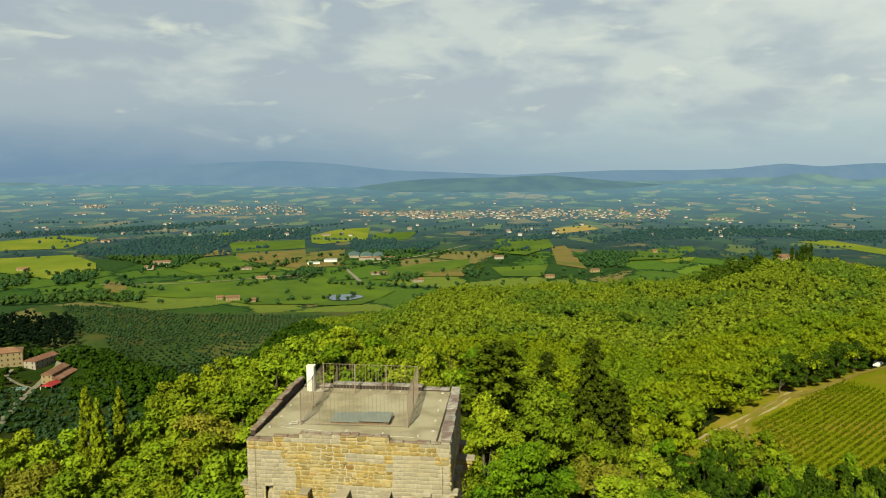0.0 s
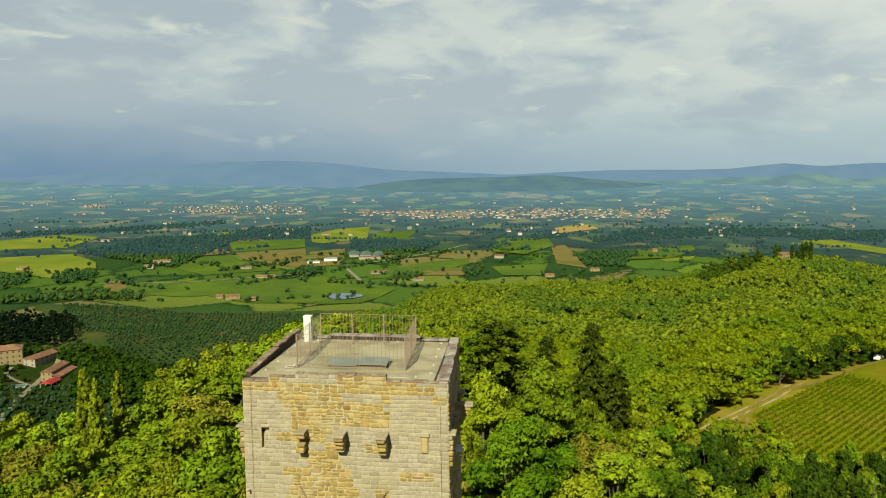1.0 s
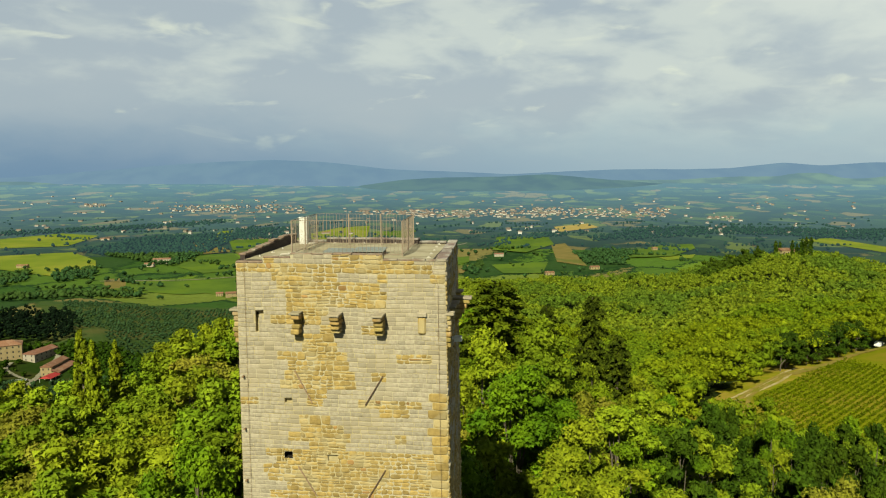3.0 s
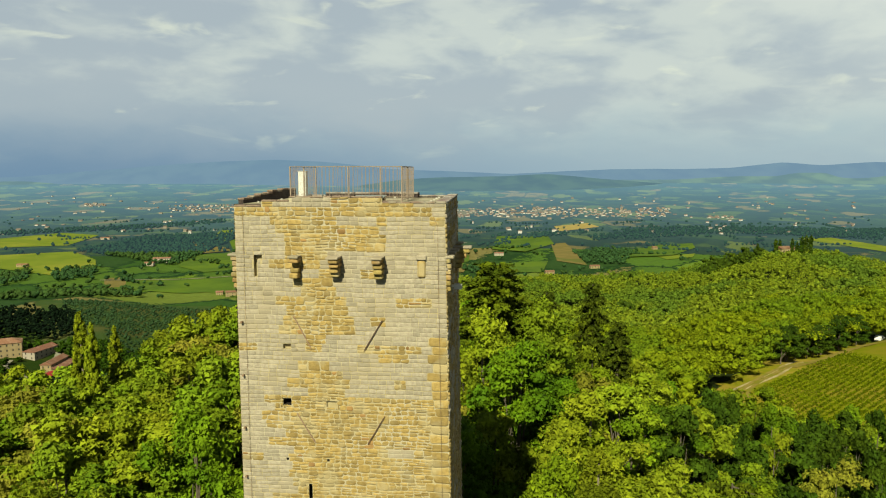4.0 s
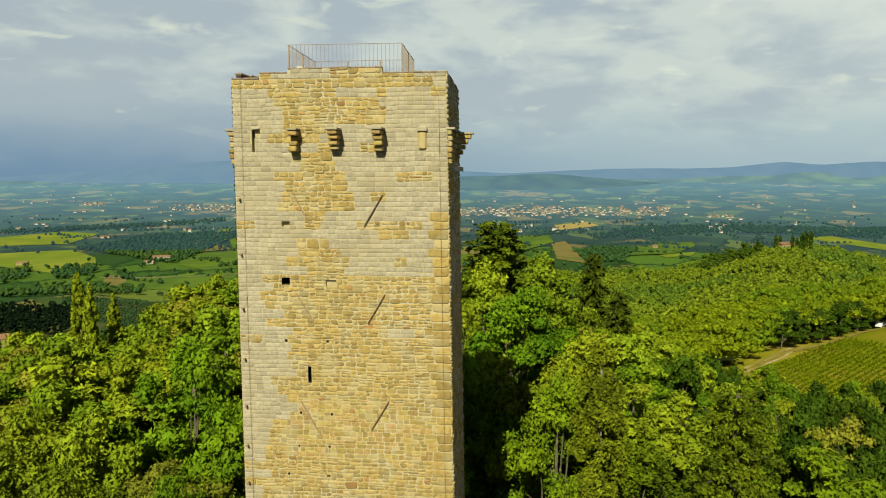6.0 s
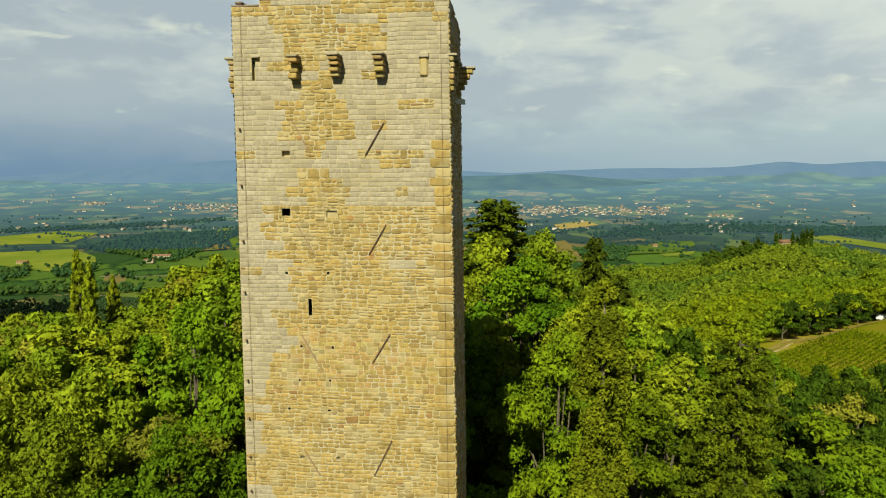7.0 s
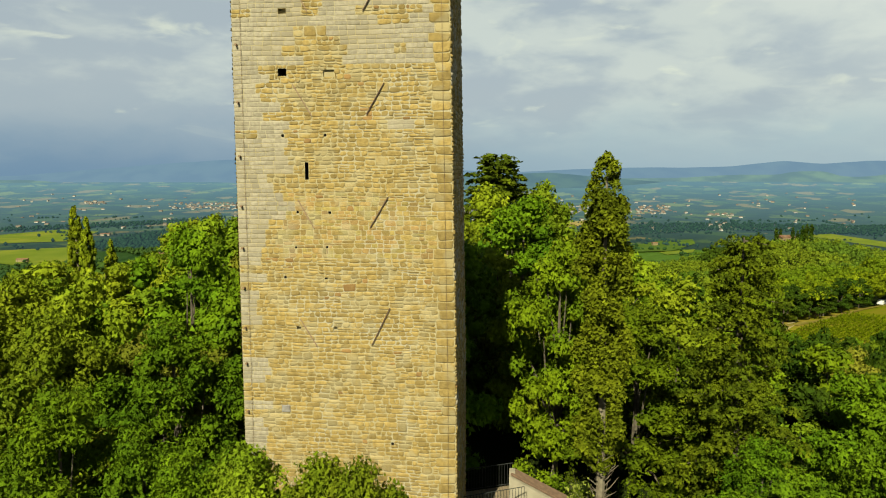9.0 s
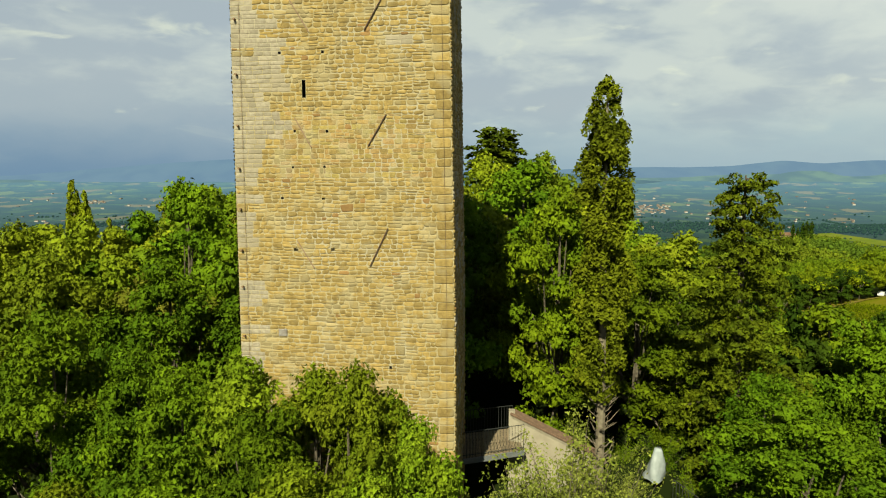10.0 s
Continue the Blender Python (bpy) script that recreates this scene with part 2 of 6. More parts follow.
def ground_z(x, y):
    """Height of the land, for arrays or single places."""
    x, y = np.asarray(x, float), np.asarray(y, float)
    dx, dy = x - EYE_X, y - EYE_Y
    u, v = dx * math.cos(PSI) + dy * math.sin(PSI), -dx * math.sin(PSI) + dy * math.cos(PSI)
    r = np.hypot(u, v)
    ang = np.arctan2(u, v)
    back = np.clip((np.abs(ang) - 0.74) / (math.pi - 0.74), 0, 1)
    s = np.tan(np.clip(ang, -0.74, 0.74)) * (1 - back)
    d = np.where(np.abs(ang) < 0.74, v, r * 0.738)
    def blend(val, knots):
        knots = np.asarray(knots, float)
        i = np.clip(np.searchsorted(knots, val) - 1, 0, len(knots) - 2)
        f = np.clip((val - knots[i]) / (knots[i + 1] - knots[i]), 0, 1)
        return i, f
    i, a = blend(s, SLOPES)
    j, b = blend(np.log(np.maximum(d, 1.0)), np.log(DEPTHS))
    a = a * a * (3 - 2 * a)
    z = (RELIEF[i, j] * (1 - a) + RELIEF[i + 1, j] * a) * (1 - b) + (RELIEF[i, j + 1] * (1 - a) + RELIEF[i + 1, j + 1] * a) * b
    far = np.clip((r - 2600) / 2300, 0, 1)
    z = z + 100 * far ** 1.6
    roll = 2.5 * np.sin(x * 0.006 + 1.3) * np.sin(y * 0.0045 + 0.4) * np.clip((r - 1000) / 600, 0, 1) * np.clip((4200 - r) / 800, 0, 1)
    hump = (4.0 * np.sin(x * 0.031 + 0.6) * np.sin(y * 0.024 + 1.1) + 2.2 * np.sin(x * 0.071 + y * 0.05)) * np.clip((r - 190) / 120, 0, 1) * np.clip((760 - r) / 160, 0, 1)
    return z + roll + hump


def land_material(name, near, far_from, far_to, cells, palette, hedge, scale, glow=None):
    """Wood floor near by, farmland in patches with dark hedges farther off."""
    m = bpy.data.materials.new(name)
    m.use_nodes = True
    t = m.node_tree
    L = t.links.new
    bsdf = t.nodes["Principled BSDF"]
    bsdf.inputs["Roughness"].default_value = 0.95
    bsdf.inputs["Specular IOR Level"].default_value = 0.03
    pos = t.nodes.new("ShaderNodeTexCoord")
    warp = t.nodes.new("ShaderNodeTexNoise")
    warp.inputs["Scale"].default_value = scale * 1.5
    L(pos.outputs["Object"], warp.inputs["Vector"])
    add = t.nodes.new("ShaderNodeVectorMath")
    add.operation = "MULTIPLY_ADD"
    add.inputs[1].default_value = (60, 60, 0)
    L(warp.outputs["Color"], add.inputs[0])
    L(pos.outputs["Object"], add.inputs[2])
    mp = t.nodes.new("ShaderNodeMapping")
    mp.inputs["Rotation"].default_value = (0, 0, 0.5)
    mp.inputs["Scale"].default_value = (scale, scale * 0.55, 0.0)
    L(add.outputs[0], mp.inputs[0])
    vor = t.nodes.new("ShaderNodeTexVoronoi")
    vor.inputs["Scale"].default_value = 1.0
    L(mp.outputs[0], vor.inputs["Vector"])
    sep = t.nodes.new("ShaderNodeSeparateColor")
    L(vor.outputs["Color"], sep.inputs[0])
    ramp = t.nodes.new("ShaderNodeValToRGB")
    ramp.color_ramp.interpolation = "CONSTANT"
    els = ramp.color_ramp.elements
    while len(els) < len(palette):
        els.new(0.5)
    for i, c in enumerate(palette):
        els[i].position = i / len(palette)
        els[i].color = (*c, 1)
    L(sep.outputs[0], ramp.inputs[0])
    edge = t.nodes.new("ShaderNodeTexVoronoi")
    edge.feature = "DISTANCE_TO_EDGE"
    edge.inputs["Scale"].default_value = 1.0
    L(mp.outputs[0], edge.inputs["Vector"])
    grain = t.nodes.new("ShaderNodeTexNoise")
    grain.inputs["Scale"].default_value, grain.inputs["Detail"].default_value = scale * 14, 6.0
    L(pos.outputs["Object"], grain.inputs["Vector"])
    thick = t.nodes.new("ShaderNodeMapRange")
    thick.inputs[1].default_value, thick.inputs[2].default_value = 0.42, 0.62
    thick.inputs[3].default_value, thick.inputs[4].default_value = 0.005, 0.075
    L(grain.outputs[0], thick.inputs[0])
    less = t.nodes.new("ShaderNodeMath")
    less.operation = "LESS_THAN"
    L(edge.outputs["Distance"], less.inputs[0])
    L(thick.outputs[0], less.inputs[1])
    mix = t.nodes.new("ShaderNodeMix")
    mix.data_type = "RGBA"
    L(less.outputs[0], mix.inputs[0])
    L(ramp.outputs[0], mix.inputs[6])
    mix.inputs[7].default_value = (*hedge, 1)
    if glow:
        woods = t.nodes.new("ShaderNodeTexNoise")
        woods.inputs["Scale"].default_value, woods.inputs["Detail"].default_value = scale * 0.55, 6.0
        L(pos.outputs["Object"], woods.inputs["Vector"])
        wood_edge = t.nodes.new("ShaderNodeMapRange")
        wood_edge.inputs[1].default_value, wood_edge.inputs[2].default_value = 0.515, 0.56
        L(woods.outputs[0], wood_edge.inputs[0])
        wooded = t.nodes.new("ShaderNodeMix")
        wooded.data_type = "RGBA"
        L(wood_edge.outputs[0], wooded.inputs[0])
        L(mix.outputs[2], wooded.inputs[6])
        wooded.inputs[7].default_value = (*hedge, 1)
        mix = wooded
    vary = t.nodes.new("ShaderNodeHueSaturation")
    vr = t.nodes.new("ShaderNodeMapRange")
    vr.inputs[3].default_value, vr.inputs[4].default_value = 0.65, 1.35
    L(grain.outputs[0], vr.inputs[0])
    L(vr.outputs[0], vary.inputs["Value"])
    L(mix.outputs[2], vary.inputs["Color"])
    col = vary.outputs[0]
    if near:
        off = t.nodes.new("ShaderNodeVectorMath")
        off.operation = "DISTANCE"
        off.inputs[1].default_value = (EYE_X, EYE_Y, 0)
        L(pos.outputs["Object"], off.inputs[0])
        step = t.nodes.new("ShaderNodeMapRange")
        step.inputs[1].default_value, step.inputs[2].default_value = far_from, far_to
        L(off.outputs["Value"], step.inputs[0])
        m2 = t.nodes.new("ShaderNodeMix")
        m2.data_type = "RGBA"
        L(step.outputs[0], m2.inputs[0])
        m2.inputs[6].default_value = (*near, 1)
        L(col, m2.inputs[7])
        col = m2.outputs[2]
    L(col, bsdf.inputs["Base Color"])
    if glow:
        # blue emission rising with distance stands in for haze
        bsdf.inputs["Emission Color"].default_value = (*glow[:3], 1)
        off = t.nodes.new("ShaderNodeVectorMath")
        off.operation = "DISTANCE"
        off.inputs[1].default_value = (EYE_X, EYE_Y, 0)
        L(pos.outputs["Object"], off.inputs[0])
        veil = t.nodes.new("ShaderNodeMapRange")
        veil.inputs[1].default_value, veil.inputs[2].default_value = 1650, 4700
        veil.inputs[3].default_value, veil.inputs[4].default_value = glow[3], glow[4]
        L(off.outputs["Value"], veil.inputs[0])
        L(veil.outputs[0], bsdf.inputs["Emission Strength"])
    return m


# near floor colour is almost black, to deepen the shade between trees
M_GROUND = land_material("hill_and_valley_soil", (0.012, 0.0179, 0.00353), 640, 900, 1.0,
                         [(0.0471, 0.0888, 0.0109), (0.077, 0.122, 0.0118), (0.0239, 0.0548, 0.00897), (0.0847, 0.112, 0.0175), (0.0448, 0.0823, 0.011), (0.11, 0.0972, 0.0324), (0.0299, 0.0648, 0.012), (0.0189, 0.0424, 0.00997)], (0.00997, 0.0275, 0.00698), 0.0085)


def build_ground():
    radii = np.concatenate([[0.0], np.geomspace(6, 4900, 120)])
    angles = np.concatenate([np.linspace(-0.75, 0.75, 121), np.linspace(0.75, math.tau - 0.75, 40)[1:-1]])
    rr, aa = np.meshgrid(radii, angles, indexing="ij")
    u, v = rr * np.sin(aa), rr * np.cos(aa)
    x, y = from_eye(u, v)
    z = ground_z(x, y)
    n, k = rr.shape
    g = Geo()
    g.v = list(zip(x.ravel().tolist(), y.ravel().tolist(), z.ravel().tolist()))
    g.f = [(i * k + j, i * k + (j + 1) % k, (i + 1) * k + (j + 1) % k, (i + 1) * k + j) for i in range(n - 1) for j in range(k)]
    g.mi = [0] * len(g.f)
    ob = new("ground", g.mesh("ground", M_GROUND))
    for p in ob.data.polygons:
        p.use_smooth = True
    return tagged(ob, "wooded hillside falling to a broad green valley", "ground", kind="structure")


ground = build_ground()

# ---------------------------------------------------------------- trees
def leaf_quads(rng, centres, radii, count, size, flat=0.75, lift=0.25, tri=False):
    """Leaves over the outside of clumps, n x corners x 3. Each leaf faces roughly outwards and up, tilted at random."""
    centres, radii = np.asarray(centres, float), np.asarray(radii, float)
    pick = rng.choice(len(centres), count, p=radii ** 2 / (radii ** 2).sum())
    d = rng.normal(size=(count, 3))
    d[:, 2] += lift
    d /= np.linalg.norm(d, axis=1)[:, None]
    d[:, 2] = np.where(d[:, 2] < -0.35, -d[:, 2] * 0.5, d[:, 2])
    rad = radii[pick] * (rng.uniform(0.35, 1.0, count) ** 0.4 + rng.normal(scale=0.07, size=count))
    p = centres[pick] + d * rad[:, None] * np.array([1, 1, flat])
    nrm = d + rng.normal(scale=0.7, size=(count, 3)) + np.array([0, 0, 0.3])
    nrm /= np.linalg.norm(nrm, axis=1)[:, None]
    ref = rng.normal(size=(count, 3))
    a = np.cross(nrm, ref)
    a /= np.linalg.norm(a, axis=1)[:, None] + 1e-9
    b = np.cross(nrm, a)
    s = size * rng.uniform(0.6, 1.3, count)[:, None]
    w = s * rng.uniform(0.5, 0.75, count)[:, None]
    if tri:
        return np.stack([p - a * s * 0.65, p + a * s * 0.4 + b * w * 0.65, p + a * s * 0.4 - b * w * 0.65], 1)
    return np.stack([p - a * s * 0.5, p + b * w * 0.5, p + a * s * 0.55, p - b * w * 0.5], 1)


def crown_clumps(rng, height, spread, base, n, big=(0.13, 0.25)):
    """Centres and radii of the clumps of a broad crown: boughs with several clumps each, so that the outline is uneven and gaps stay open."""
    cs, rs = [], []
    boughs = max(4, n // 5)
    for i in range(boughs):
        h = (i + rng.uniform(0.1, 0.9)) / boughs
        a = i * 2.4 + rng.uniform(-0.5, 0.5)
        prof = math.sqrt(max(0.05, 1 - (abs(h - 0.42) / 0.66) ** 2.2))
        r = spread * prof * rng.uniform(0.55, 0.9)
        if h > 0.85:
            r *= 0.5
        z = base + (height - base) * (0.08 + 0.78 * h)
        for k in range(n // boughs):
            f = rng.uniform(0.45, 1.05)
            da, dz = rng.normal(scale=0.33), max(-0.10, min(0.045, rng.normal(scale=0.06))) * (height - base)
            cs.append((r * f * math.cos(a + da), r * f * math.sin(a + da), z + dz))
            rs.append(spread * rng.uniform(*big))
    return np.array(cs), np.array(rs)


def limbs_geo(rng, height, base, cs, r0, n=7, sides=6):
    g = Geo()
    lean = rng.uniform(-0.25, 0.25, 2)
    trunk = [(0, 0, -1.5), (lean[0] * 0.3, lean[1] * 0.3, base * 0.6), (lean[0], lean[1], base + (height - base) * 0.35), (lean[0] * 1.5, lean[1] * 1.5, height * 0.8)]
    g.tube(trunk, [r0 * 1.25, r0, r0 * 0.7, r0 * 0.2], sides)
    for i in rng.choice(len(cs), min(n, len(cs)), replace=False):
        c = Vector(cs[i])
        s = Vector((lean[0] * 0.6, lean[1] * 0.6, base * rng.uniform(0.6, 1.0) + 0.1 * height))
        midp = s.lerp(c, 0.5) + Vector((rng.uniform(-.3, .3), rng.uniform(-.3, .3), 0.3))
        g.tube([s, midp, c], [r0 * 0.45, r0 * 0.3, r0 * 0.1], 5)
    return g


ICO_V = np.array([(0, 0, 1)] + [(0.894 * math.cos(k * math.tau / 5), 0.894 * math.sin(k * math.tau / 5), 0.447) for k in range(5)] + [(0.894 * math.cos((k + 0.5) * math.tau / 5), 0.894 * math.sin((k + 0.5) * math.tau / 5), -0.447) for k in range(5)] + [(0, 0, -1)])
ICO_F = np.array([(0, 1 + k, 1 + (k + 1) % 5) for k in range(5)] + [(1 + k, 6 + k, 1 + (k + 1) % 5) for k in range(5)] + [(1 + (k + 1) % 5, 6 + k, 6 + (k + 1) % 5) for k in range(5)] + [(6 + k, 11, 6 + (k + 1) % 5) for k in range(5)], dtype=np.int64)


def mass_mesh(name, verts, faces, *mats):
    """A smooth triangle mesh from arrays."""
    verts, faces = np.asarray(verts, np.float32), np.asarray(faces, np.int32)
    me = bpy.data.meshes.new(name)
    me.vertices.add(len(verts))
    me.vertices.foreach_set("co", verts.reshape(-1))
    me.loops.add(faces.size)
    me.loops.foreach_set("vertex_index", faces.reshape(-1))
    me.polygons.add(len(faces))
    me.polygons.foreach_set("loop_start", np.arange(0, faces.size, 3, dtype=np.int32))
    me.polygons.foreach_set("use_smooth", np.ones(len(faces), dtype=bool))
    me.update(calc_edges=True)
    for m in mats:
        me.materials.append(m)
    return me


def clump_masses(rng, cs, rs, flat=0.8):
    """Leafy masses inside the clumps: uneven small balls."""
    vs, fs = [], []
    for i, (c, r) in enumerate(zip(cs, rs)):
        vs.append(np.asarray(c) + ICO_V * r * rng.uniform(0.68, 1.2, (12, 1)) * np.array([1, 1, flat]))
        fs.append(ICO_F + 12 * i)
    return np.concatenate(vs), np.concatenate(fs)


def join_masses(v, f, leaves):
    n = len(leaves)
    lf = np.arange(n * 3).reshape(n, 3) + len(v)
    return np.concatenate([v, leaves.reshape(-1, 3)]), np.concatenate([f, lf])


def broadleaf(seed, height, spread, base, leaves, size, clumps=46, limbs=9, mat=None, tri=False, solid=0.0, big=(0.13, 0.25)):
    """Meshes of one broad-leaved tree: trunk with limbs, and crown."""
    rng = np.random.default_rng(seed)
    cs, rs = crown_clumps(rng, height, spread, base, clumps, big)
    q = leaf_quads(rng, cs, rs, leaves, size, tri=tri)
    if solid:
        crown = mass_mesh("crown", *join_masses(*clump_masses(rng, cs, rs * solid), q), mat or M_LEAF)
    else:
        crown = leaf_mesh("crown", q, mat or M_LEAF)
    crown["full_height"] = height
    return limbs_geo(rng, height, base, cs, 0.017 * height, limbs).mesh("trunk", M_BARK), crown


def cypress_meshes(seed, height, radius, bare, leaves, size, mat=None, dead=10, solid=0.0):
    """A column of upright tufts with a blunt top."""
    rng = np.random.default_rng(seed)
    n = int(height * 13)
    h = rng.uniform(0, 1, n)
    a = rng.uniform(0, math.tau, n)
    prof = radius * np.clip(1.9 * (1.0 - h) ** 0.5, 0.14, 1.0) * np.clip(0.55 + h * 3, 0, 1) * (1 + 0.18 * np.sin(h * 23 + a * 2))
    r = prof * rng.uniform(0.5, 0.9, n)
    cs = np.stack([r * np.cos(a), r * np.sin(a), bare + h * (height - bare - 0.4)], 1)
    rs = 0.10 + prof * rng.uniform(0.18, 0.30, n)
    q = leaf_quads(rng, cs, rs, leaves, size, flat=1.7, lift=0.5, tri=True)
    g = Geo().tube([(0, 0, -1), (0.05, 0, bare), (0.0, 0.05, height * 0.6), (0, 0, height * 0.95)], [0.19, 0.15, 0.10, 0.03], 8)
    for i in range(dead):
        aa, hh = rng.uniform(0, math.tau), bare * rng.uniform(0.3, 1.1)
        ln = rng.uniform(0.3, 0.9)
        g.tube([(0, 0, hh), (ln * 0.5 * math.cos(aa), ln * 0.5 * math.sin(aa), hh + ln * 0.35), (ln * math.cos(aa + 0.3), ln * math.sin(aa + 0.3), hh + ln * 0.8)], [0.03, 0.018, 0.006], 4)
    if solid:
        return g.mesh("trunk", M_BARK_PALE), mass_mesh("crown", *join_masses(*clump_masses(rng, cs, rs * solid, 1.6), q), mat or M_NEEDLE)
    return g.mesh("trunk", M_BARK_PALE), leaf_mesh("crown", q, mat or M_NEEDLE)


def cedar_meshes(seed, height, radius, leaves, size, mat=None, taper=0.62):
    """A dense conifer of many drooping boughs set all round the stem."""
    rng = np.random.default_rng(seed)
    cs, rs = [], []
    g = Geo().tube([(0, 0, -1), (0, 0, height * 0.5), (0, 0, height * 0.98)], [0.3, 0.2, 0.03], 7)
    arms = Geo()
    n = int(height * 8)
    for i in range(n):
        h = 0.10 + 0.88 * (i + rng.uniform(0, 1)) / n
        ln = radius * min(1.0, 1.18 * (1.04 - h) ** taper) * rng.uniform(0.6, 1.1) + 0.15
        a = i * 2.4 + rng.uniform(-0.4, 0.4)
        z = h * height
        if i % 3 == 0:
            arms.tube([(0, 0, z), (ln * 0.9 * math.cos(a), ln * 0.9 * math.sin(a), z - 0.1 * ln)], [0.04, 0.012], 4)
        for f in (0.3, 0.55, 0.8, 1.0):
            cs.append((ln * f * math.cos(a + rng.normal(scale=.12)), ln * f * math.sin(a + rng.normal(scale=.12)), z - 0.18 * ln * f * f + rng.uniform(-.12, .12)))
            rs.append(0.16 + 0.17 * ln * (1.15 - f * 0.5))
    q = leaf_quads(rng, np.array(cs), np.array(rs), leaves, size, flat=0.6, lift=0.5, tri=True)
    return g.mesh("trunk", M_BARK), leaf_mesh("crown", q, mat or M_CEDAR), arms.mesh("bough_frame", M_BARK)


def plant(name, meshes, x, y, z, turn, size, label, category, group="", tall=1.0):
    ob = thing(name, Matrix.LocRotScale((x, y, z), Euler((0, 0, turn)), (size, size, size * tall)), label, category, group)
    part("trunk", meshes[0], None, ob)
    part("crown", meshes[1], None, ob)
    for me in meshes[2:]:
        part("bough_frame", me, None, ob)["kind"] = "stuff"
    return ob


OAKS_NEAR = [broadleaf(s, 11.0, 4.4, 0.7, 8600, 0.235, 75, 10, mat=m, tri=True, solid=0.62, big=(0.15, 0.25)) for s, m in ((1, M_LEAF), (2, M_LEAF), (3, M_LEAF2), (4, M_LEAF3))]
OAKS_FRONT = [broadleaf(s, 11.0, 4.4, 0.5, 14500, 0.19, 105, 16, mat=m, tri=True, solid=0.55, big=(0.13, 0.24)) for s, m in ((61, M_LEAF), (62, M_LEAF2))]
OAKS = [broadleaf(s, 11.0, 4.4, 1.2, 4000, 0.33, 50, 6, mat=m, tri=True, solid=0.62, big=(0.14, 0.26)) for s, m in ((5, M_LEAF), (6, M_LEAF), (7, M_LEAF2), (8, M_LEAF2), (9, M_LEAF3))]
OAKS_MID = [broadleaf(s, 10.0, 4.2, 1.2, 2400, 0.38, 42, 4, mat=m, tri=True, solid=0.6, big=(0.15, 0.27)) for s, m in ((11, M_LEAF), (12, M_LEAF2), (13, M_LEAF2), (14, M_HOLM))]
HOLM_NEAR = [broadleaf(s, 9.0, 4.0, 0.6, 3600, 0.38, 52, 6, mat=M_HOLM, tri=True, solid=0.58, big=(0.14, 0.26)) for s in (15, 16)]
SPOT = random.Random(5)


def z_at(x, y):
    return float(ground_z(x, y))


# ---------------------------------------------------------------- the wood round the tower
def inside(x, y, poly):
    c = False
    for i in range(len(poly)):
        (ax, ay), (bx, by) = poly[i], poly[i - 1]
        if (ay > y) != (by > y) and x < (bx - ax) * (y - ay) / (by - ay) + ax:
            c = not c
    return c


OPEN_SLOPE = [(44, 117), (50, 100), (53, 82), (145, 145), (121, 185), (100, 172.5), (86, 161), (74, 150), (59, 134.5)]   # vineyard and tracks


def wood_allowed(u, v):
    x, y = from_eye(u, v)
    if -3 < x < 12 and -40 < y < 9:                 # tower, bridge and the open air before it
        return False
    if 33 < u < 46 and 100 < v < 117:               # a small clearing with tumbled stones
        return False
    return not inside(x, y, OPEN_SLOPE)


TAN = "broad-leaved tree with dull olive-brown crown in the wood"
DARK = "broad-leaved oak with dense deep green crown in the wood"
HOLM = "evergreen oak with dense very dark green crown"
PALE = "broad-leaved tree with yellowish light green crown in the wood"


def cap(s, v):
    """How high the tree tops reach."""
    if s < -0.38:
        return 7.4 if v > 57 else 10.4 if v > 45 else 12.6 if v > 30 else 10.2
    if s > 0.38:
        return 7.0 + 0.02 * (v - 20)
    if s > 0.1:
        return 10.5
    return 9.6 if v < 24 else 10.6 if v < 30 else 12.6


def tree_at(x, y, top, k, spread=1.0, turn=None, pool=None):
    """A broad-leaved tree whose top reaches the height given."""
    pool = pool or OAKS_NEAR
    z = z_at(x, y)
    tall = (top - z) / pool[k][1]["full_height"]
    ob = plant("oak_tree", pool[k], x, y, z, SPOT.uniform(0, 6.28) if turn is None else turn, spread, DARK if pool[k][1].materials[0] == M_LEAF else HOLM if pool[k][1].materials[0] == M_HOLM else TAN if pool[k][1].materials[0] == M_LEAF3 else PALE, "tree", "wood round the tower", tall / spread)
    return ob


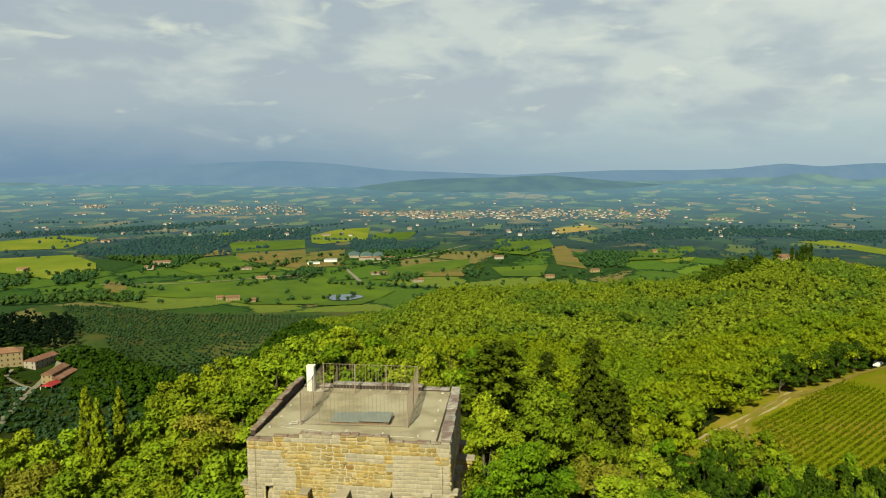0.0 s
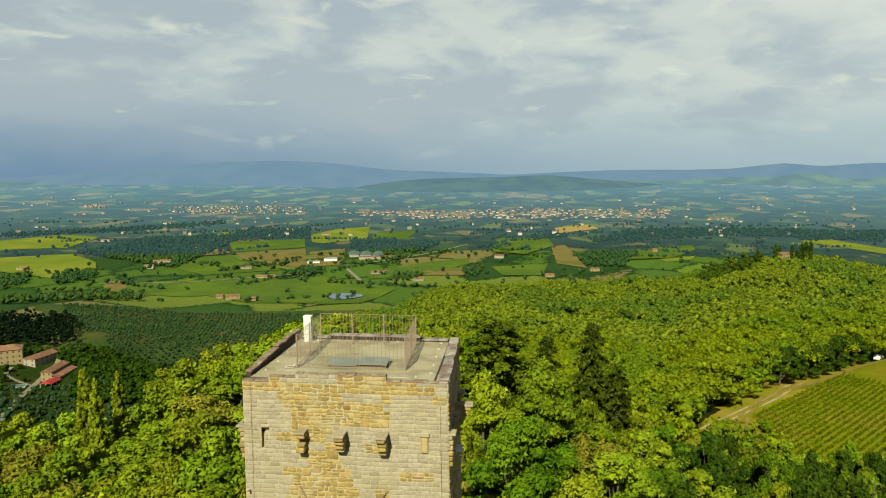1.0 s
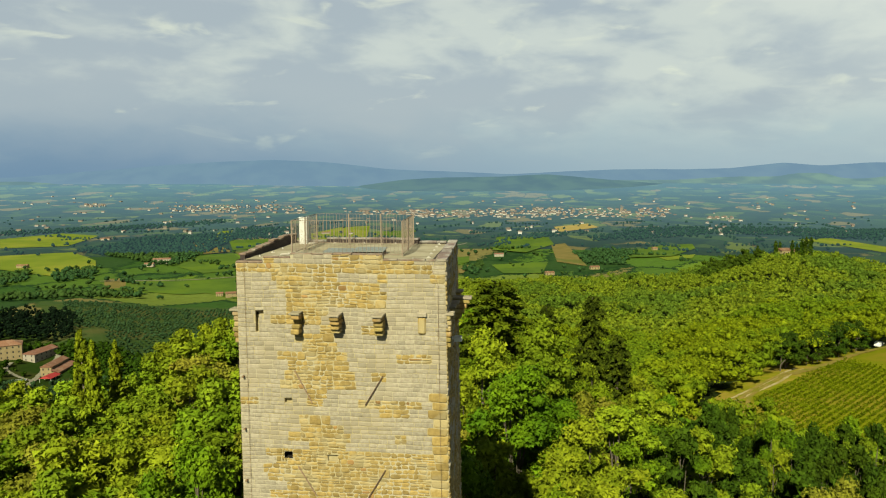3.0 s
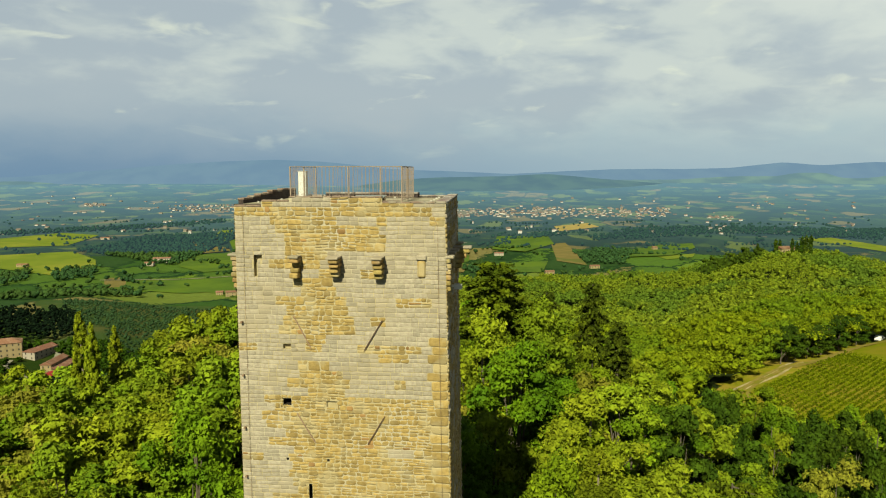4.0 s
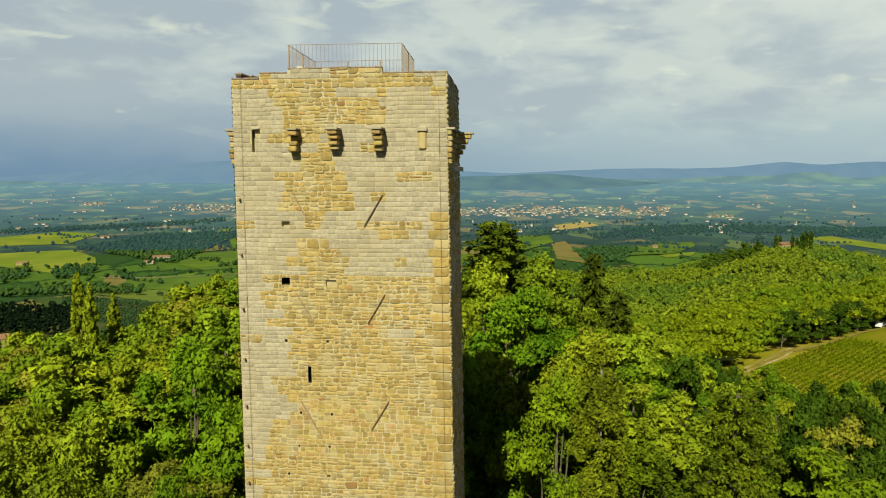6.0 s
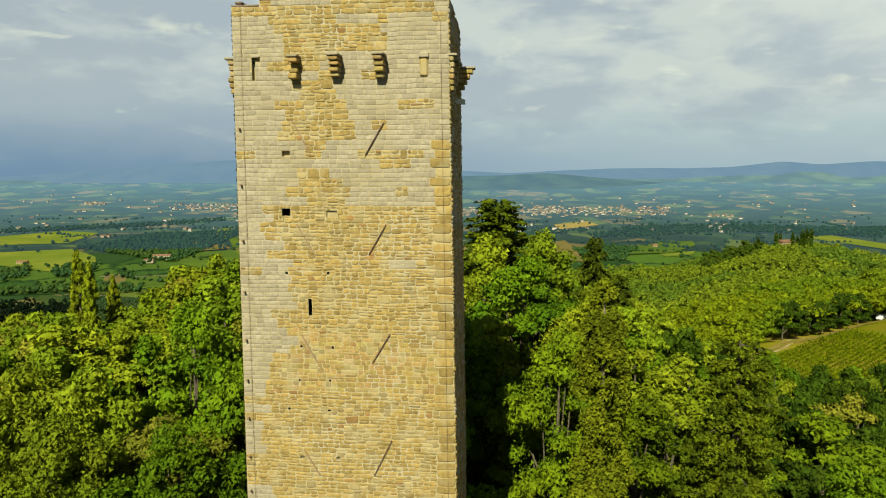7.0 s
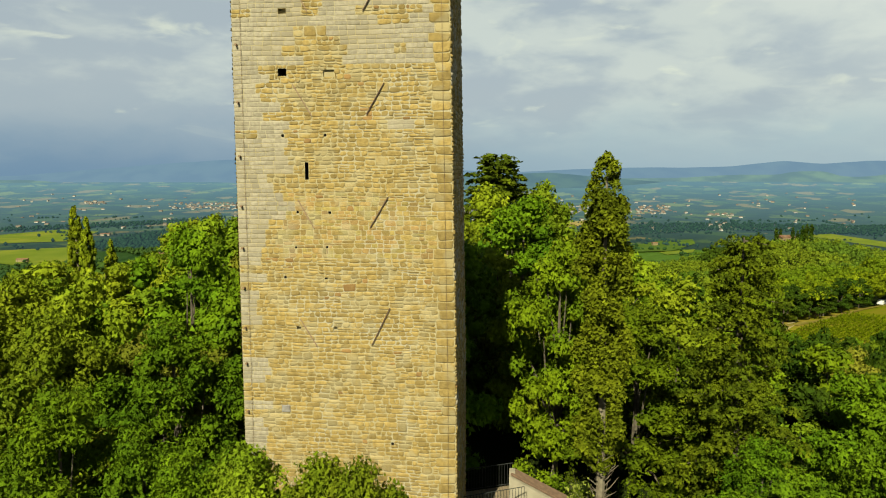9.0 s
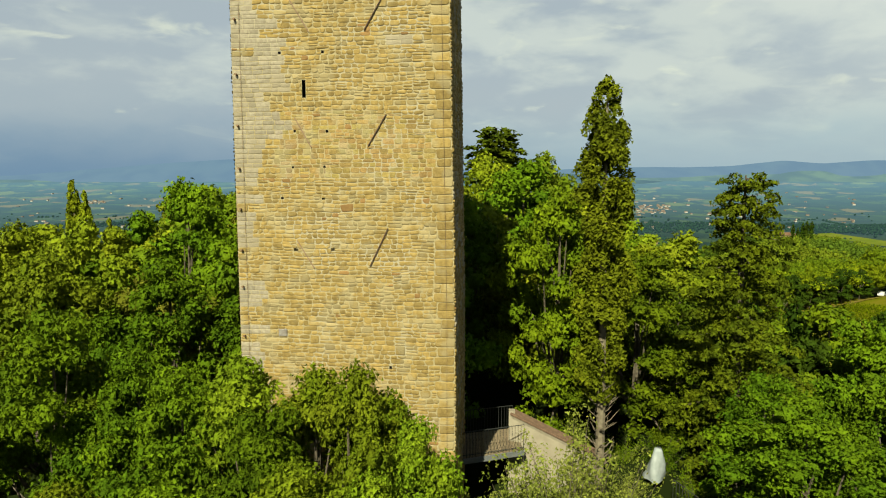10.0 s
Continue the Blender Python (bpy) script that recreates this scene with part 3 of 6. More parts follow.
NAMED = [  # x, y, top, form, spread
    (10.4, 10.6, 13.4, 0, 0.85), (13.8, 10.2, 10.2, 1, 0.9), (16.9, 16.8, 10.4, 2, 1.0), (5.5, 16.5, 13.0, 0, 0.9), (8.6, 27.0, 14.8, 1, 1.2), (10.6, 39.0, 15.4, 2, 1.25), (6.2, 35.0, 15.2, 2, 1.1), (13.2, 23.5, 12.4, 2, 1.05), (10.9, 15.6, 12.6, 2, 0.95),
    (4.7, -4.6, 8.9, 2, 0.55), (2.6, -5.0, 8.0, 1, 0.55), (-0.3, -3.4, 8.5, 1, 0.6), (6.1, -4.9, 7.7, 2, 0.45), (1.0, -6.4, 6.6, 1, 0.6),
    (3.6, -6.6, 7.2, 2, 0.55), (5.3, -6.3, 6.9, 2, 0.5), (2.2, -7.6, 6.0, 2, 0.6), (4.5, -8.2, 5.6, 1, 0.6), (-1.6, -6.8, 6.6, 2, 0.6), (1.6, -3.3, 8.7, 2, 0.66), (3.5, -3.4, 8.4, 2, 0.66), (5.5, -3.6, 7.8, 2, 0.5),
    (-5.3, -1.8, 9.7, 1, 0.75), (-2.3, -2.0, 8.6, 1, 0.62), (-9.8, 3.9, 10.6, 2, 0.85), (-4.5, 4.2, 10.6, 0, 0.8), (-8.9, 14.3, 13.8, 0, 0.95),
    (-3.8, 11.0, 12.4, 1, 0.9), (-14.5, 9.5, 11.4, 2, 1.0), (-6.5, -6.5, 7.0, 0, 0.6), (-11.0, -2.5, 9.6, 2, 0.7), (-18.5, 3.0, 9.2, 2, 0.9), (-15.0, -4.0, 7.6, 2, 0.75),
    (17.5, 0.9, 6.6, 1, 0.75), (21.5, 4.0, 7.2, 0, 0.8), (17.4, 4.6, 6.4, 1, 0.55), (24.0, 10.5, 7.6, 1, 0.9), (20.6, -2.2, 5.4, 0, 0.6)]
for x, y, top, k, sp in NAMED:
    if y < 11:
        tree_at(x, y, top, 1 if k == 2 else 0, sp, pool=OAKS_FRONT)
    else:
        tree_at(x, y, top, k, sp)


def plant_near_wood():
    taken = [seen_from_eye(t[0], t[1]) for t in NAMED] + [seen_from_eye(*p) for p in ((12.0, 3.0), (17.5, 7.8), (6.65, 44.2), (18.6, 70.4), (12.3, 62.2), (-33, 40.5), (-38, 54))]
    for _ in range(9000):
        v = SPOT.uniform(22, 112)
        s = SPOT.uniform(-0.70, 0.70)
        u = s * v
        if not wood_allowed(u, v):
            continue
        if any((u - a) ** 2 + (v - b) ** 2 < (3.7 if s < -0.08 else 4.1 if v < 60 else 4.7) ** 2 for a, b in taken):
            continue
        if v < 26 and abs(u) < 9:
            continue
        if (s < -0.42 and v > 78) or (s < -0.34 and v > 96):   # the slope breaks off here
            continue
        taken.append((u, v))
        x, y = from_eye(u, v)
        pool = OAKS_NEAR if v < 34 else OAKS if v < 66 else OAKS_MID[:3]
        k = SPOT.randrange(len(pool))
        if s < -0.1 and SPOT.random() < 0.8:          # the lighter trees stand on the one side of the tower
            k = SPOT.choice((2, 2, 3) if v < 34 else (2, 3, 4) if v < 66 else (1, 2))
        if (s > 0.36 and v < 90 and SPOT.random() < 0.65) or (v > 45 and s > -0.05 and SPOT.random() < 0.09):
            pool, k = HOLM_NEAR, SPOT.randrange(2)
        z = z_at(x, y)
        top = min(z + SPOT.uniform(9.0, 12.6), cap(s, v) + SPOT.uniform(-1.8, 0.5)) if v < 75 else z + SPOT.uniform(9.0, 13.5 if -0.33 < s < -0.18 else 12)
        if s > 0.36 and 58 < v < 90:                  # tall evergreen oaks below the vineyard
            top = min(z + SPOT.uniform(12.0, 15.0), 0.8)
        if top - z < 4:
            continue
        tree_at(x, y, top, k, SPOT.uniform(0.72, 1.05) * (1.2 if s < -0.1 and v > 34 else 1.0), pool=pool)
    return taken


near_trees = plant_near_wood()
cyp = cypress_meshes(1, 14.8, 0.84, 3.7, 33000, 0.125, dead=60)
plant("cypress", cyp, 11.5, 2.9, 1.6, 0.3, 1.0, "tall old cypress with bare lower trunk beside the stairs", "cypress")
ced = cedar_meshes(4, 12.5, 2.5, 40000, 0.14, taper=0.42)
plant("cedar", ced, 17.5, 7.8, z_at(17.5, 7.8), 0.3, 1.0, "dark conifer with drooping layered boughs among oaks", "conifer", tall=(13.2 - z_at(17.5, 7.8)) / 12.5)
ced2 = cedar_meshes(5, 14.0, 3.3, 13000, 0.34, M_FIR)
ced3 = cedar_meshes(7, 14.0, 3.6, 15000, 0.34, M_CEDAR)
plant("cedar", ced3, 6.65, 44.2, z_at(6.65, 44.2), 0.4, 1.7, "broad conifer with sunlit yellowish green top", "conifer", tall=(17.2 - z_at(6.65, 44.2)) / 14.0 / 1.7)
for x, y, top, sz in ((18.6, 70.4, 11.2, 1.15), (12.3, 62.2, 11.3, 0.9), (21.4, 66.0, 7.0, 1.1)):
    z = z_at(x, y)
    plant("cedar", ced2, x, y, z, x, sz, "dark conifer rising above the oak wood", "conifer", "conifers behind the tower", tall=(top - z) / 14.0 / sz)
cyp2 = cypress_meshes(6, 13.0, 0.8, 0.6, 7000, 0.2, M_CYPRESS, solid=0.9)
for x, y, top, sz in ((-33.0, 40.5, 12.6, 1.0), (-31.7, 40.2, 11.6, 0.85), (-38.0, 54.0, 8.0, 0.9)):
    z = z_at(x, y)
    plant("cypress", cyp2, x, y, z, x, sz, "slender dark cypress standing above the wood", "cypress", "cypresses on the slope", tall=(top - z) / 13.0 / sz)
# low shrubs below the tower and stairs
def shrub_meshes(seed, leaves, size, mat):
    """A loose bush: many leafy shoots of uneven height spreading from the ground."""
    rng = np.random.default_rng(seed)
    g, cs, rs = Geo(), [], []
    for k in range(34):
        a, lean, h = rng.uniform(0, math.tau), rng.uniform(0.1, 1.0) ** 0.7 * 1.9, rng.uniform(2.0, 4.2)
        h *= 1 - 0.16 * lean
        tip = (lean * math.cos(a), lean * math.sin(a), h)
        g.tube([(0, 0, -0.3), (tip[0] * 0.35, tip[1] * 0.35, h * 0.5), tip], [0.03, 0.018, 0.005], 4)
        for f in (0.3, 0.45, 0.6, 0.72, 0.84, 0.95, 1.04):
            b = f ** 1.4
            cs.append((tip[0] * b + rng.normal(scale=0.09), tip[1] * b + rng.normal(scale=0.09), h * f))
            rs.append(0.36 * (1.25 - f) + 0.10)
    q = leaf_quads(rng, np.array(cs), np.array(rs), leaves, size, 1.2, 0.5, True)
    return g.mesh("trunk", M_BARK), leaf_mesh("crown", q, mat)


M_SHRUB = material("olive_green_shoots", (0.19, 0.209, 0.0355), (0.108, 0.133, 0.0178), 0.8, rough=0.7, bump=0.0, island=0.3, per_object=0.14, through_light=0.12, gloss=0.06)
SHRUB = [shrub_meshes(s, 12500, 0.068, m) for s, m in ((31, M_SHRUB), (32, M_LEAF))]
for x, y, h, k in ((9.3, -0.9, 4.4, 0), (10.3, -0.2, 4.7, 0), (9.9, -1.6, 4.6, 0), (11.0, -1.2, 4.2, 0), (12.0, 0.9, 2.4, 0), (11.4, 0.6, 2.3, 0), (8.1, -1.4, 2.6, 1), (12.7, 3.9, 1.5, 0), (15.6, 1.2, 2.6, 0), (10.8, -2.5, 2.4, 1), (7.3, -3.2, 3.0, 1), (12.6, 0.2, 1.4, 0), (12.9, 7.4, 1.8, 1), (14.6, 7.6, 2.2, 1), (15.7, 5.6, 2.2, 1), (11.6, 8.0, 2.4, 1), (16.5, 3.0, 2.0, 0)):
    plant("shrub", SHRUB[k], x, y, z_at(x, y) - 0.9, x * 3, h / 4.0 * 1.1, "leafy light green shrub below the stairs" if k == 0 else "leafy green shrub below the tower", "shrub", "shrubs by the stairs", tall=1.15)


def far_crown(rng, height, spread, lumps, leaves, leaf, core=0.9):
    """A crown seen from far: rounded masses of foliage heaped into an uneven dome, with leaves standing out of them."""
    cs, rs = [(0, 0, height * 0.5)], [min(spread * 0.78, height * 0.45)]
    for k in range(lumps):
        a = k * 2.4 + rng.uniform(-.5, .5)
        h = rng.uniform(0.0, 0.85) if lumps > 3 else rng.uniform(0.3, 0.8)
        r = spread * 0.72 * math.sqrt(1 - h * h)
        cs.append((r * math.cos(a), r * math.sin(a), height * (0.46 + 0.42 * h)))
        rs.append(spread * rng.uniform(0.30, 0.46) * (1.25 if lumps < 4 else 1.0))
    v, f = clump_masses(rng, cs, np.array(rs) * core, 0.9)
    if not leaves:
        return v, f
    q = leaf_quads(rng, np.array(cs), np.array(rs) * 1.12, leaves, leaf, 0.9, 0.4, True)
    return join_masses(v, f, q)


def forest_stuff(name, label, places, crown_leaves, leaf, spread, height, mat, seed, lumps=4, core=0.9):
    """One mesh of many far crowns."""
    rng = np.random.default_rng(seed)
    protos = [far_crown(rng, height, spread, lumps, crown_leaves, leaf, core) for k in range(10)]
    vs, fs, base = [], [], 0
    for x, y in places:
        q, f = protos[rng.integers(10)]
        a, k = rng.uniform(0, math.tau), rng.uniform(0.68, 1.28)
        ca, sa = math.cos(a) * k, math.sin(a) * k
        vs.append(np.stack([q[:, 0] * ca - q[:, 1] * sa + x, q[:, 0] * sa + q[:, 1] * ca + y, q[:, 2] * k * rng.uniform(0.85, 1.15) + z_at(x, y)], 1))
        fs.append(f + base)
        base += len(q)
    ob = new(name, mass_mesh(name, np.concatenate(vs), np.concatenate(fs), mat))
    return tagged(ob, label, "woodland", kind="stuff")


def wood_places(rng, v0, v1, s0, s1, gap, ok):
    """Random places at least about a gap apart, by a jittered grid."""
    out = []
    v = v0
    while v < v1:
        u = s0 * v
        while u < s1 * v:
            uu, vv = u + rng.uniform(-.4, .4) * gap, v + rng.uniform(-.4, .4) * gap
            if ok(uu / vv, vv):
                out.append(from_eye(uu, vv))
            u += gap
        v += gap
    return out


def ridge_wood(s, v):
    if v < 190 and not wood_allowed(s * v, v):
        return False
    if s < -0.12 - (v - 260) * 0.0002:              # the shaded slope down to the olive grove has a wood of its own
        return v < 165 and s > -0.34
    return v < 740


rng_w = np.random.default_rng(8)
places = wood_places(rng_w, 110, 260, -0.70, 0.70, 5.6, ridge_wood)
forest_stuff("hillside_wood", "sunlit broad-leaved wood covering the slope behind the tower", places, 330, 0.52, 3.6, 8.5, M_WOODLAND, 21, 7, 0.62)
places = wood_places(rng_w, 250, 760, -0.5, 0.70, 5.6, ridge_wood)
forest_stuff("ridge_wood", "dense green wood covering the ridge and knoll", places, 44, 1.15, 3.9, 8.0, M_RIDGEWOOD, 22, 1, 0.66)
for k in range(15):                                   # darker trees along the upper edge of the vineyard
    f = k / 14
    tree_at(73 + 30 * f + SPOT.uniform(-1, 1), 152.5 + 23.5 * f + SPOT.uniform(-1.0, 2.5), z_at(73 + 30 * f, 152.5 + 23.5 * f) + SPOT.uniform(8.0, 11.0), 3, SPOT.uniform(0.85, 1.15), pool=OAKS_MID)
clump = wood_places(rng_w, 545, 640, 0.385, 0.47, 6.5, lambda s, v: v > 560 + 400 * (s - 0.385)) + wood_places(rng_w, 385, 425, 0.235, 0.285, 7.0, lambda s, v: True)
forest_stuff("dark_oak_clump", "clumps of darker evergreen oaks on the ridge", clump, 50, 0.9, 4.2, 12.5, M_HOLM, 26, 6)
M_RUSTLEAF = material("withered_leaves", (0.0997, 0.0648, 0.00997), (0.0747, 0.0598, 0.00752), 0.5, rough=0.7, bump=0.0, island=0.3, through_light=0.15, gloss=0.05)
brown = broadleaf(51, 8.0, 2.6, 0.6, 3000, 0.42, 45, 6, mat=M_RUSTLEAF, tri=True)
for u0, v0, h in ((36.0, 97.0, 8.5), (40.0, 99.5, 6.0)):
    x, y = from_eye(u0, v0)
    plant("withered_tree", brown, x, y, z_at(x, y), u0, h / 8.0, "small tree with withered brownish leaves", "tree", "withered trees")
M_ROCK = material("pale_rock", (0.249, 0.209, 0.145), (0.189, 0.154, 0.0997), 1.5, bump=0.5, per_object=0.15)


def boulder(x, y, w, seed):
    rng = np.random.default_rng(seed)
    bm = bmesh.new()
    bmesh.ops.create_icosphere(bm, subdivisions=2, radius=w)
    for v in bm.verts:
        v.co *= 1 + 0.28 * noise.noise(v.co * 1.4 / w + Vector((seed, 0, 0)))
        v.co.z *= 0.7
    me = bpy.data.meshes.new("boulder")
    bm.to_mesh(me)
    bm.free()
    me.materials.append(M_ROCK)
    ob = new("boulder", me)
    ob.location = (x, y, z_at(x, y) + w * 0.35)
    ob.rotation_euler = (0, 0, seed)
    tagged(ob, "pale tumbled boulder in a clearing of the wood", "boulder", "tumbled stones")


for k, (u0, v0, w) in enumerate(((35.5, 110.5, 1.3), (37.0, 111.5, 0.9), (34.4, 112.0, 0.8), (42.0, 110.0, 1.4), (43.4, 111.2, 0.9), (44.6, 109.6, 0.7), (38.6, 110.0, 0.6), (40.4, 111.8, 0.8))):
    boulder(*from_eye(u0, v0), w, k + 1)

# ---------------------------------------------------------------- the tower
tower = thing("stone_tower", pose(0, 0, 0), "tall square medieval tower of yellow and grey stone, lit by sun", "tower")
FLOOR = 24.66                                        # the roof terrace
BASE = -3.0
STEPS = [(0.0, 0.87, 24.60), (0.87, 1.74, 24.76), (1.74, 4.60, 24.88), (4.60, 6.52, 24.72)]   # stepped top of the front wall
HOLES = [(1.37, 1.63, 18.38, 18.60, 0.6), (2.74, 3.07, 18.34, 18.55, 0.07), (1.42, 1.67, 20.18, 20.34, 0.14), (2.11, 2.22, 15.30, 15.82, 0.7),
         (0.57, 0.68, 22.43, 22.98, 0.15), (0.57, 0.83, 22.98, 23.12, 0.15), (1.42, 1.50, 16.58, 16.66, 0.3), (2.71, 2.79, 16.59, 16.67, 0.3),
         (1.82, 1.89, 14.28, 14.35, 0.3), (2.79, 2.87, 14.26, 14.34, 0.3), (1.74, 1.80, 13.20, 13.26, 0.3), (2.69, 2.76, 13.21, 13.28, 0.3),
         (1.38, 1.46, 12.26, 12.33, 0.3), (2.62, 2.72, 12.25, 12.30, 0.3), (1.72, 1.86, 10.66, 10.75, 0.15), (2.85, 2.97, 10.68, 10.77, 0.12), (4.55, 4.63, 7.03, 7.12, 0.3)]
CORBELS = [(1.80, 2.08), (3.02, 3.34), (4.36, 4.66)]
HAND = random.Random(11)


def left_x(z):
    return 0.02 + (-0.05) * (24.6 - z) / 24.6


def right_x(z):
    return 6.49 + 0.26 * min(1.0, (24.6 - z) / 16.0)


def front_map(a, z):
    """Place on the front wall: a runs from the one corner to the other."""
    return left_x(z) + (right_x(z) - left_x(z)) * a / 6.5


def sag(a, z):
    """By how much the courses rise and fall along the wall."""
    return 0.030 * noise.noise(Vector((a * 0.8, z * 0.9, 7.0))) + 0.014 * noise.noise(Vector((a * 2.6, z * 2.2, 1.0)))


def tower_core():
    """The mortar-faced core, with the holes sunk into its front."""
    g = Geo()
    xs = sorted({0.0, 6.5, *[h[0] for h in HOLES], *[h[1] for h in HOLES], *[s[1] for s in STEPS[:-1]], 5.2, 3.3})
    zs = sorted({BASE, 2.0, 5.0, *[h[2] for h in HOLES], *[h[3] for h in HOLES], 24.58})
    y0 = 0.0
    for xa, xb in zip(xs, xs[1:]):
        for za, zb in zip(zs, zs[1:]):
            xm, zm = (xa + xb) / 2, (za + zb) / 2
            deep = next((h[4] for h in HOLES if h[0] < xm < h[1] and h[2] < zm < h[3]), 0.0)
            p = [(front_map(a, z), z) for a, z in ((xa, za), (xb, za), (xb, zb), (xa, zb))]
            if deep:
                g.add([(x, y0 + deep, z) for x, z in p], [(0, 1, 2, 3)], 1 if deep > 0.2 else 0)
            else:
                g.add([(x, y0, z) for x, z in p], [(0, 1, 2, 3)])
    for xa, xb, za, zb, deep in HOLES:                # cheeks of the holes
        p = [(front_map(a, z), z) for a, z in ((xa, za), (xb, za), (xb, zb), (xa, zb))]
        v = [(x, y0, z) for x, z in p] + [(x, y0 + deep, z) for x, z in p]
        g.add(v, [(0, 4, 7, 3), (1, 2, 6, 5), (0, 1, 5, 4), (3, 7, 6, 2)], 1 if deep > 0.2 else 0)
    yb = 5.5
    n = 8
    for k in range(n):                                # the three other sides
        za, zb = BASE + (FLOOR - BASE) * k / n, BASE + (FLOOR - BASE) * (k + 1) / n
        la, lb, ra, rb = left_x(za), left_x(zb), right_x(za), right_x(zb)
        sa, sb = 0.02 * (za - 24.6) / 24.6, 0.02 * (zb - 24.6) / 24.6
        g.add([(ra, 0, za), (ra - 0.13, yb, za), (rb - 0.13, yb, zb), (rb, 0, zb)], [(0, 1, 2, 3)])
        g.add([(ra - 0.13, yb, za), (la + sa, yb, za), (lb + sb, yb, zb), (rb - 0.13, yb, zb)], [(0, 1, 2, 3)])
        g.add([(la + sa, yb, za), (la, 0, za), (lb, 0, zb), (lb + sb, yb, zb)], [(0, 1, 2, 3)])
    return g


wall = part("wall", tower_core(), M_MORTAR, tower, "stone walls with wide pale mortar joints", mats=(M_DARK,))


def stone_verts(w, h, proud, soft, rng, inset=0.30):
    """A stone about its middle, facing -y: three rings of eight corners, the last set in, with chipped corners and crooked sides."""
    j = lambda k: rng.uniform(-k, k)
    m = min(w, h)
    c = [min(m * rng.uniform(0.03, 0.08) + soft * rng.uniform(0.1, 1.6), m * 0.4) for _ in range(4)]
    x, z = w / 2, h / 2
    px, pz = [j(soft * 0.7) for _ in range(4)], [j(soft * 0.55) for _ in range(4)]
    ring = [(-x + c[0] + px[0], -z + pz[0]), (x - c[1] + px[1], -z + pz[1]), (x + px[1], -z + c[1] * 0.8 + pz[1]), (x + px[2], z - c[2] * 0.8 + pz[2]),
            (x - c[2] + px[2], z + pz[2]), (-x + c[3] + px[3], z + pz[3]), (-x + px[3], z - c[3] * 0.8 + pz[3]), (-x + px[0], -z + c[0] * 0.8 + pz[0])]
    v = [(a, 0.02, b) for a, b in ring]
    v += [(a * 0.99, -proud * 0.62, b * 0.98) for a, b in ring]
    ka, kb = 1 - m * inset / w, 1 - m * inset / h
    tilt, nod = j(proud * 0.35), j(proud * 0.25)
    v += [(a * ka, -proud + tilt * a / x + nod * b / z, b * kb) for a, b in ring]
    return v


STONE_FACES = [(r * 8 + k, r * 8 + (k + 1) % 8, (r + 1) * 8 + (k + 1) % 8, (r + 1) * 8 + k) for r in (0, 1) for k in range(8)] + [tuple(range(16, 24))]


def is_grey(a, z):
    """Where the wall is of squared grey limestone and not of yellow rubble."""
    n = noise.noise(Vector((a * 1.6, z * 1.6, 3.0))) * 0.45
    if z > 18.55:
        if a > 6.05 and z < 20.4:
            return False
        if z > 24.15 and a < 5.5 + n:
            return HAND.random() < 0.14
        if 1.4 + n < a < 4.75 + n and z > 23.1:
            return HAND.random() < 0.05
        if 1.35 + n < a < 2.75 + n and 22.3 < z:
            return HAND.random() < 0.1
        if (a - 2.35) ** 2 / 0.95 ** 2 + (z - 21.3) ** 2 / 1.15 ** 2 < 1 + n:
            return False
        if (a - 2.35) ** 2 / 0.85 ** 2 + (z - 18.9) ** 2 / 0.8 ** 2 < 1 + n:
            return False
        if 3.3 < a < 6.0 and 21.02 < z < 21.2:
            return HAND.random() < 0.3
        if (a - 4.8) ** 2 / 0.6 ** 2 + (z - 20.0) ** 2 / 0.28 ** 2 < 1 + n:
            return False
        return HAND.random() < (0.93 if z > 19.2 else 0.85)
    edge = 0.75 if z > 17.4 else 0.95 if z > 16.4 else 1.15 if z > 14.0 else 0.75 if z > 13.2 else 0.38 if z > 7 else 0.2
    if a < edge + n * 0.5:
        return HAND.random() < (0.9 if z > 12.8 else 0.6)
    return HAND.random() < 0.003


def blocked(a0, a1, z0, z1):
    for h in HOLES:
        if a1 > h[0] - 0.01 and a0 < h[1] + 0.01 and z1 > h[2] - 0.01 and z0 < h[3] + 0.01:
            return True
    return False


def split_span(rng, a, b, lo, hi):
    """Cut a span into stones of random width."""
    out = []
    while b - a > hi:
        w = rng.uniform(lo, hi)
        if b - a - w < lo:
            w = (b - a) * 0.5
        out.append((a, a + w))
        a += w
    return out + [(a, b)]


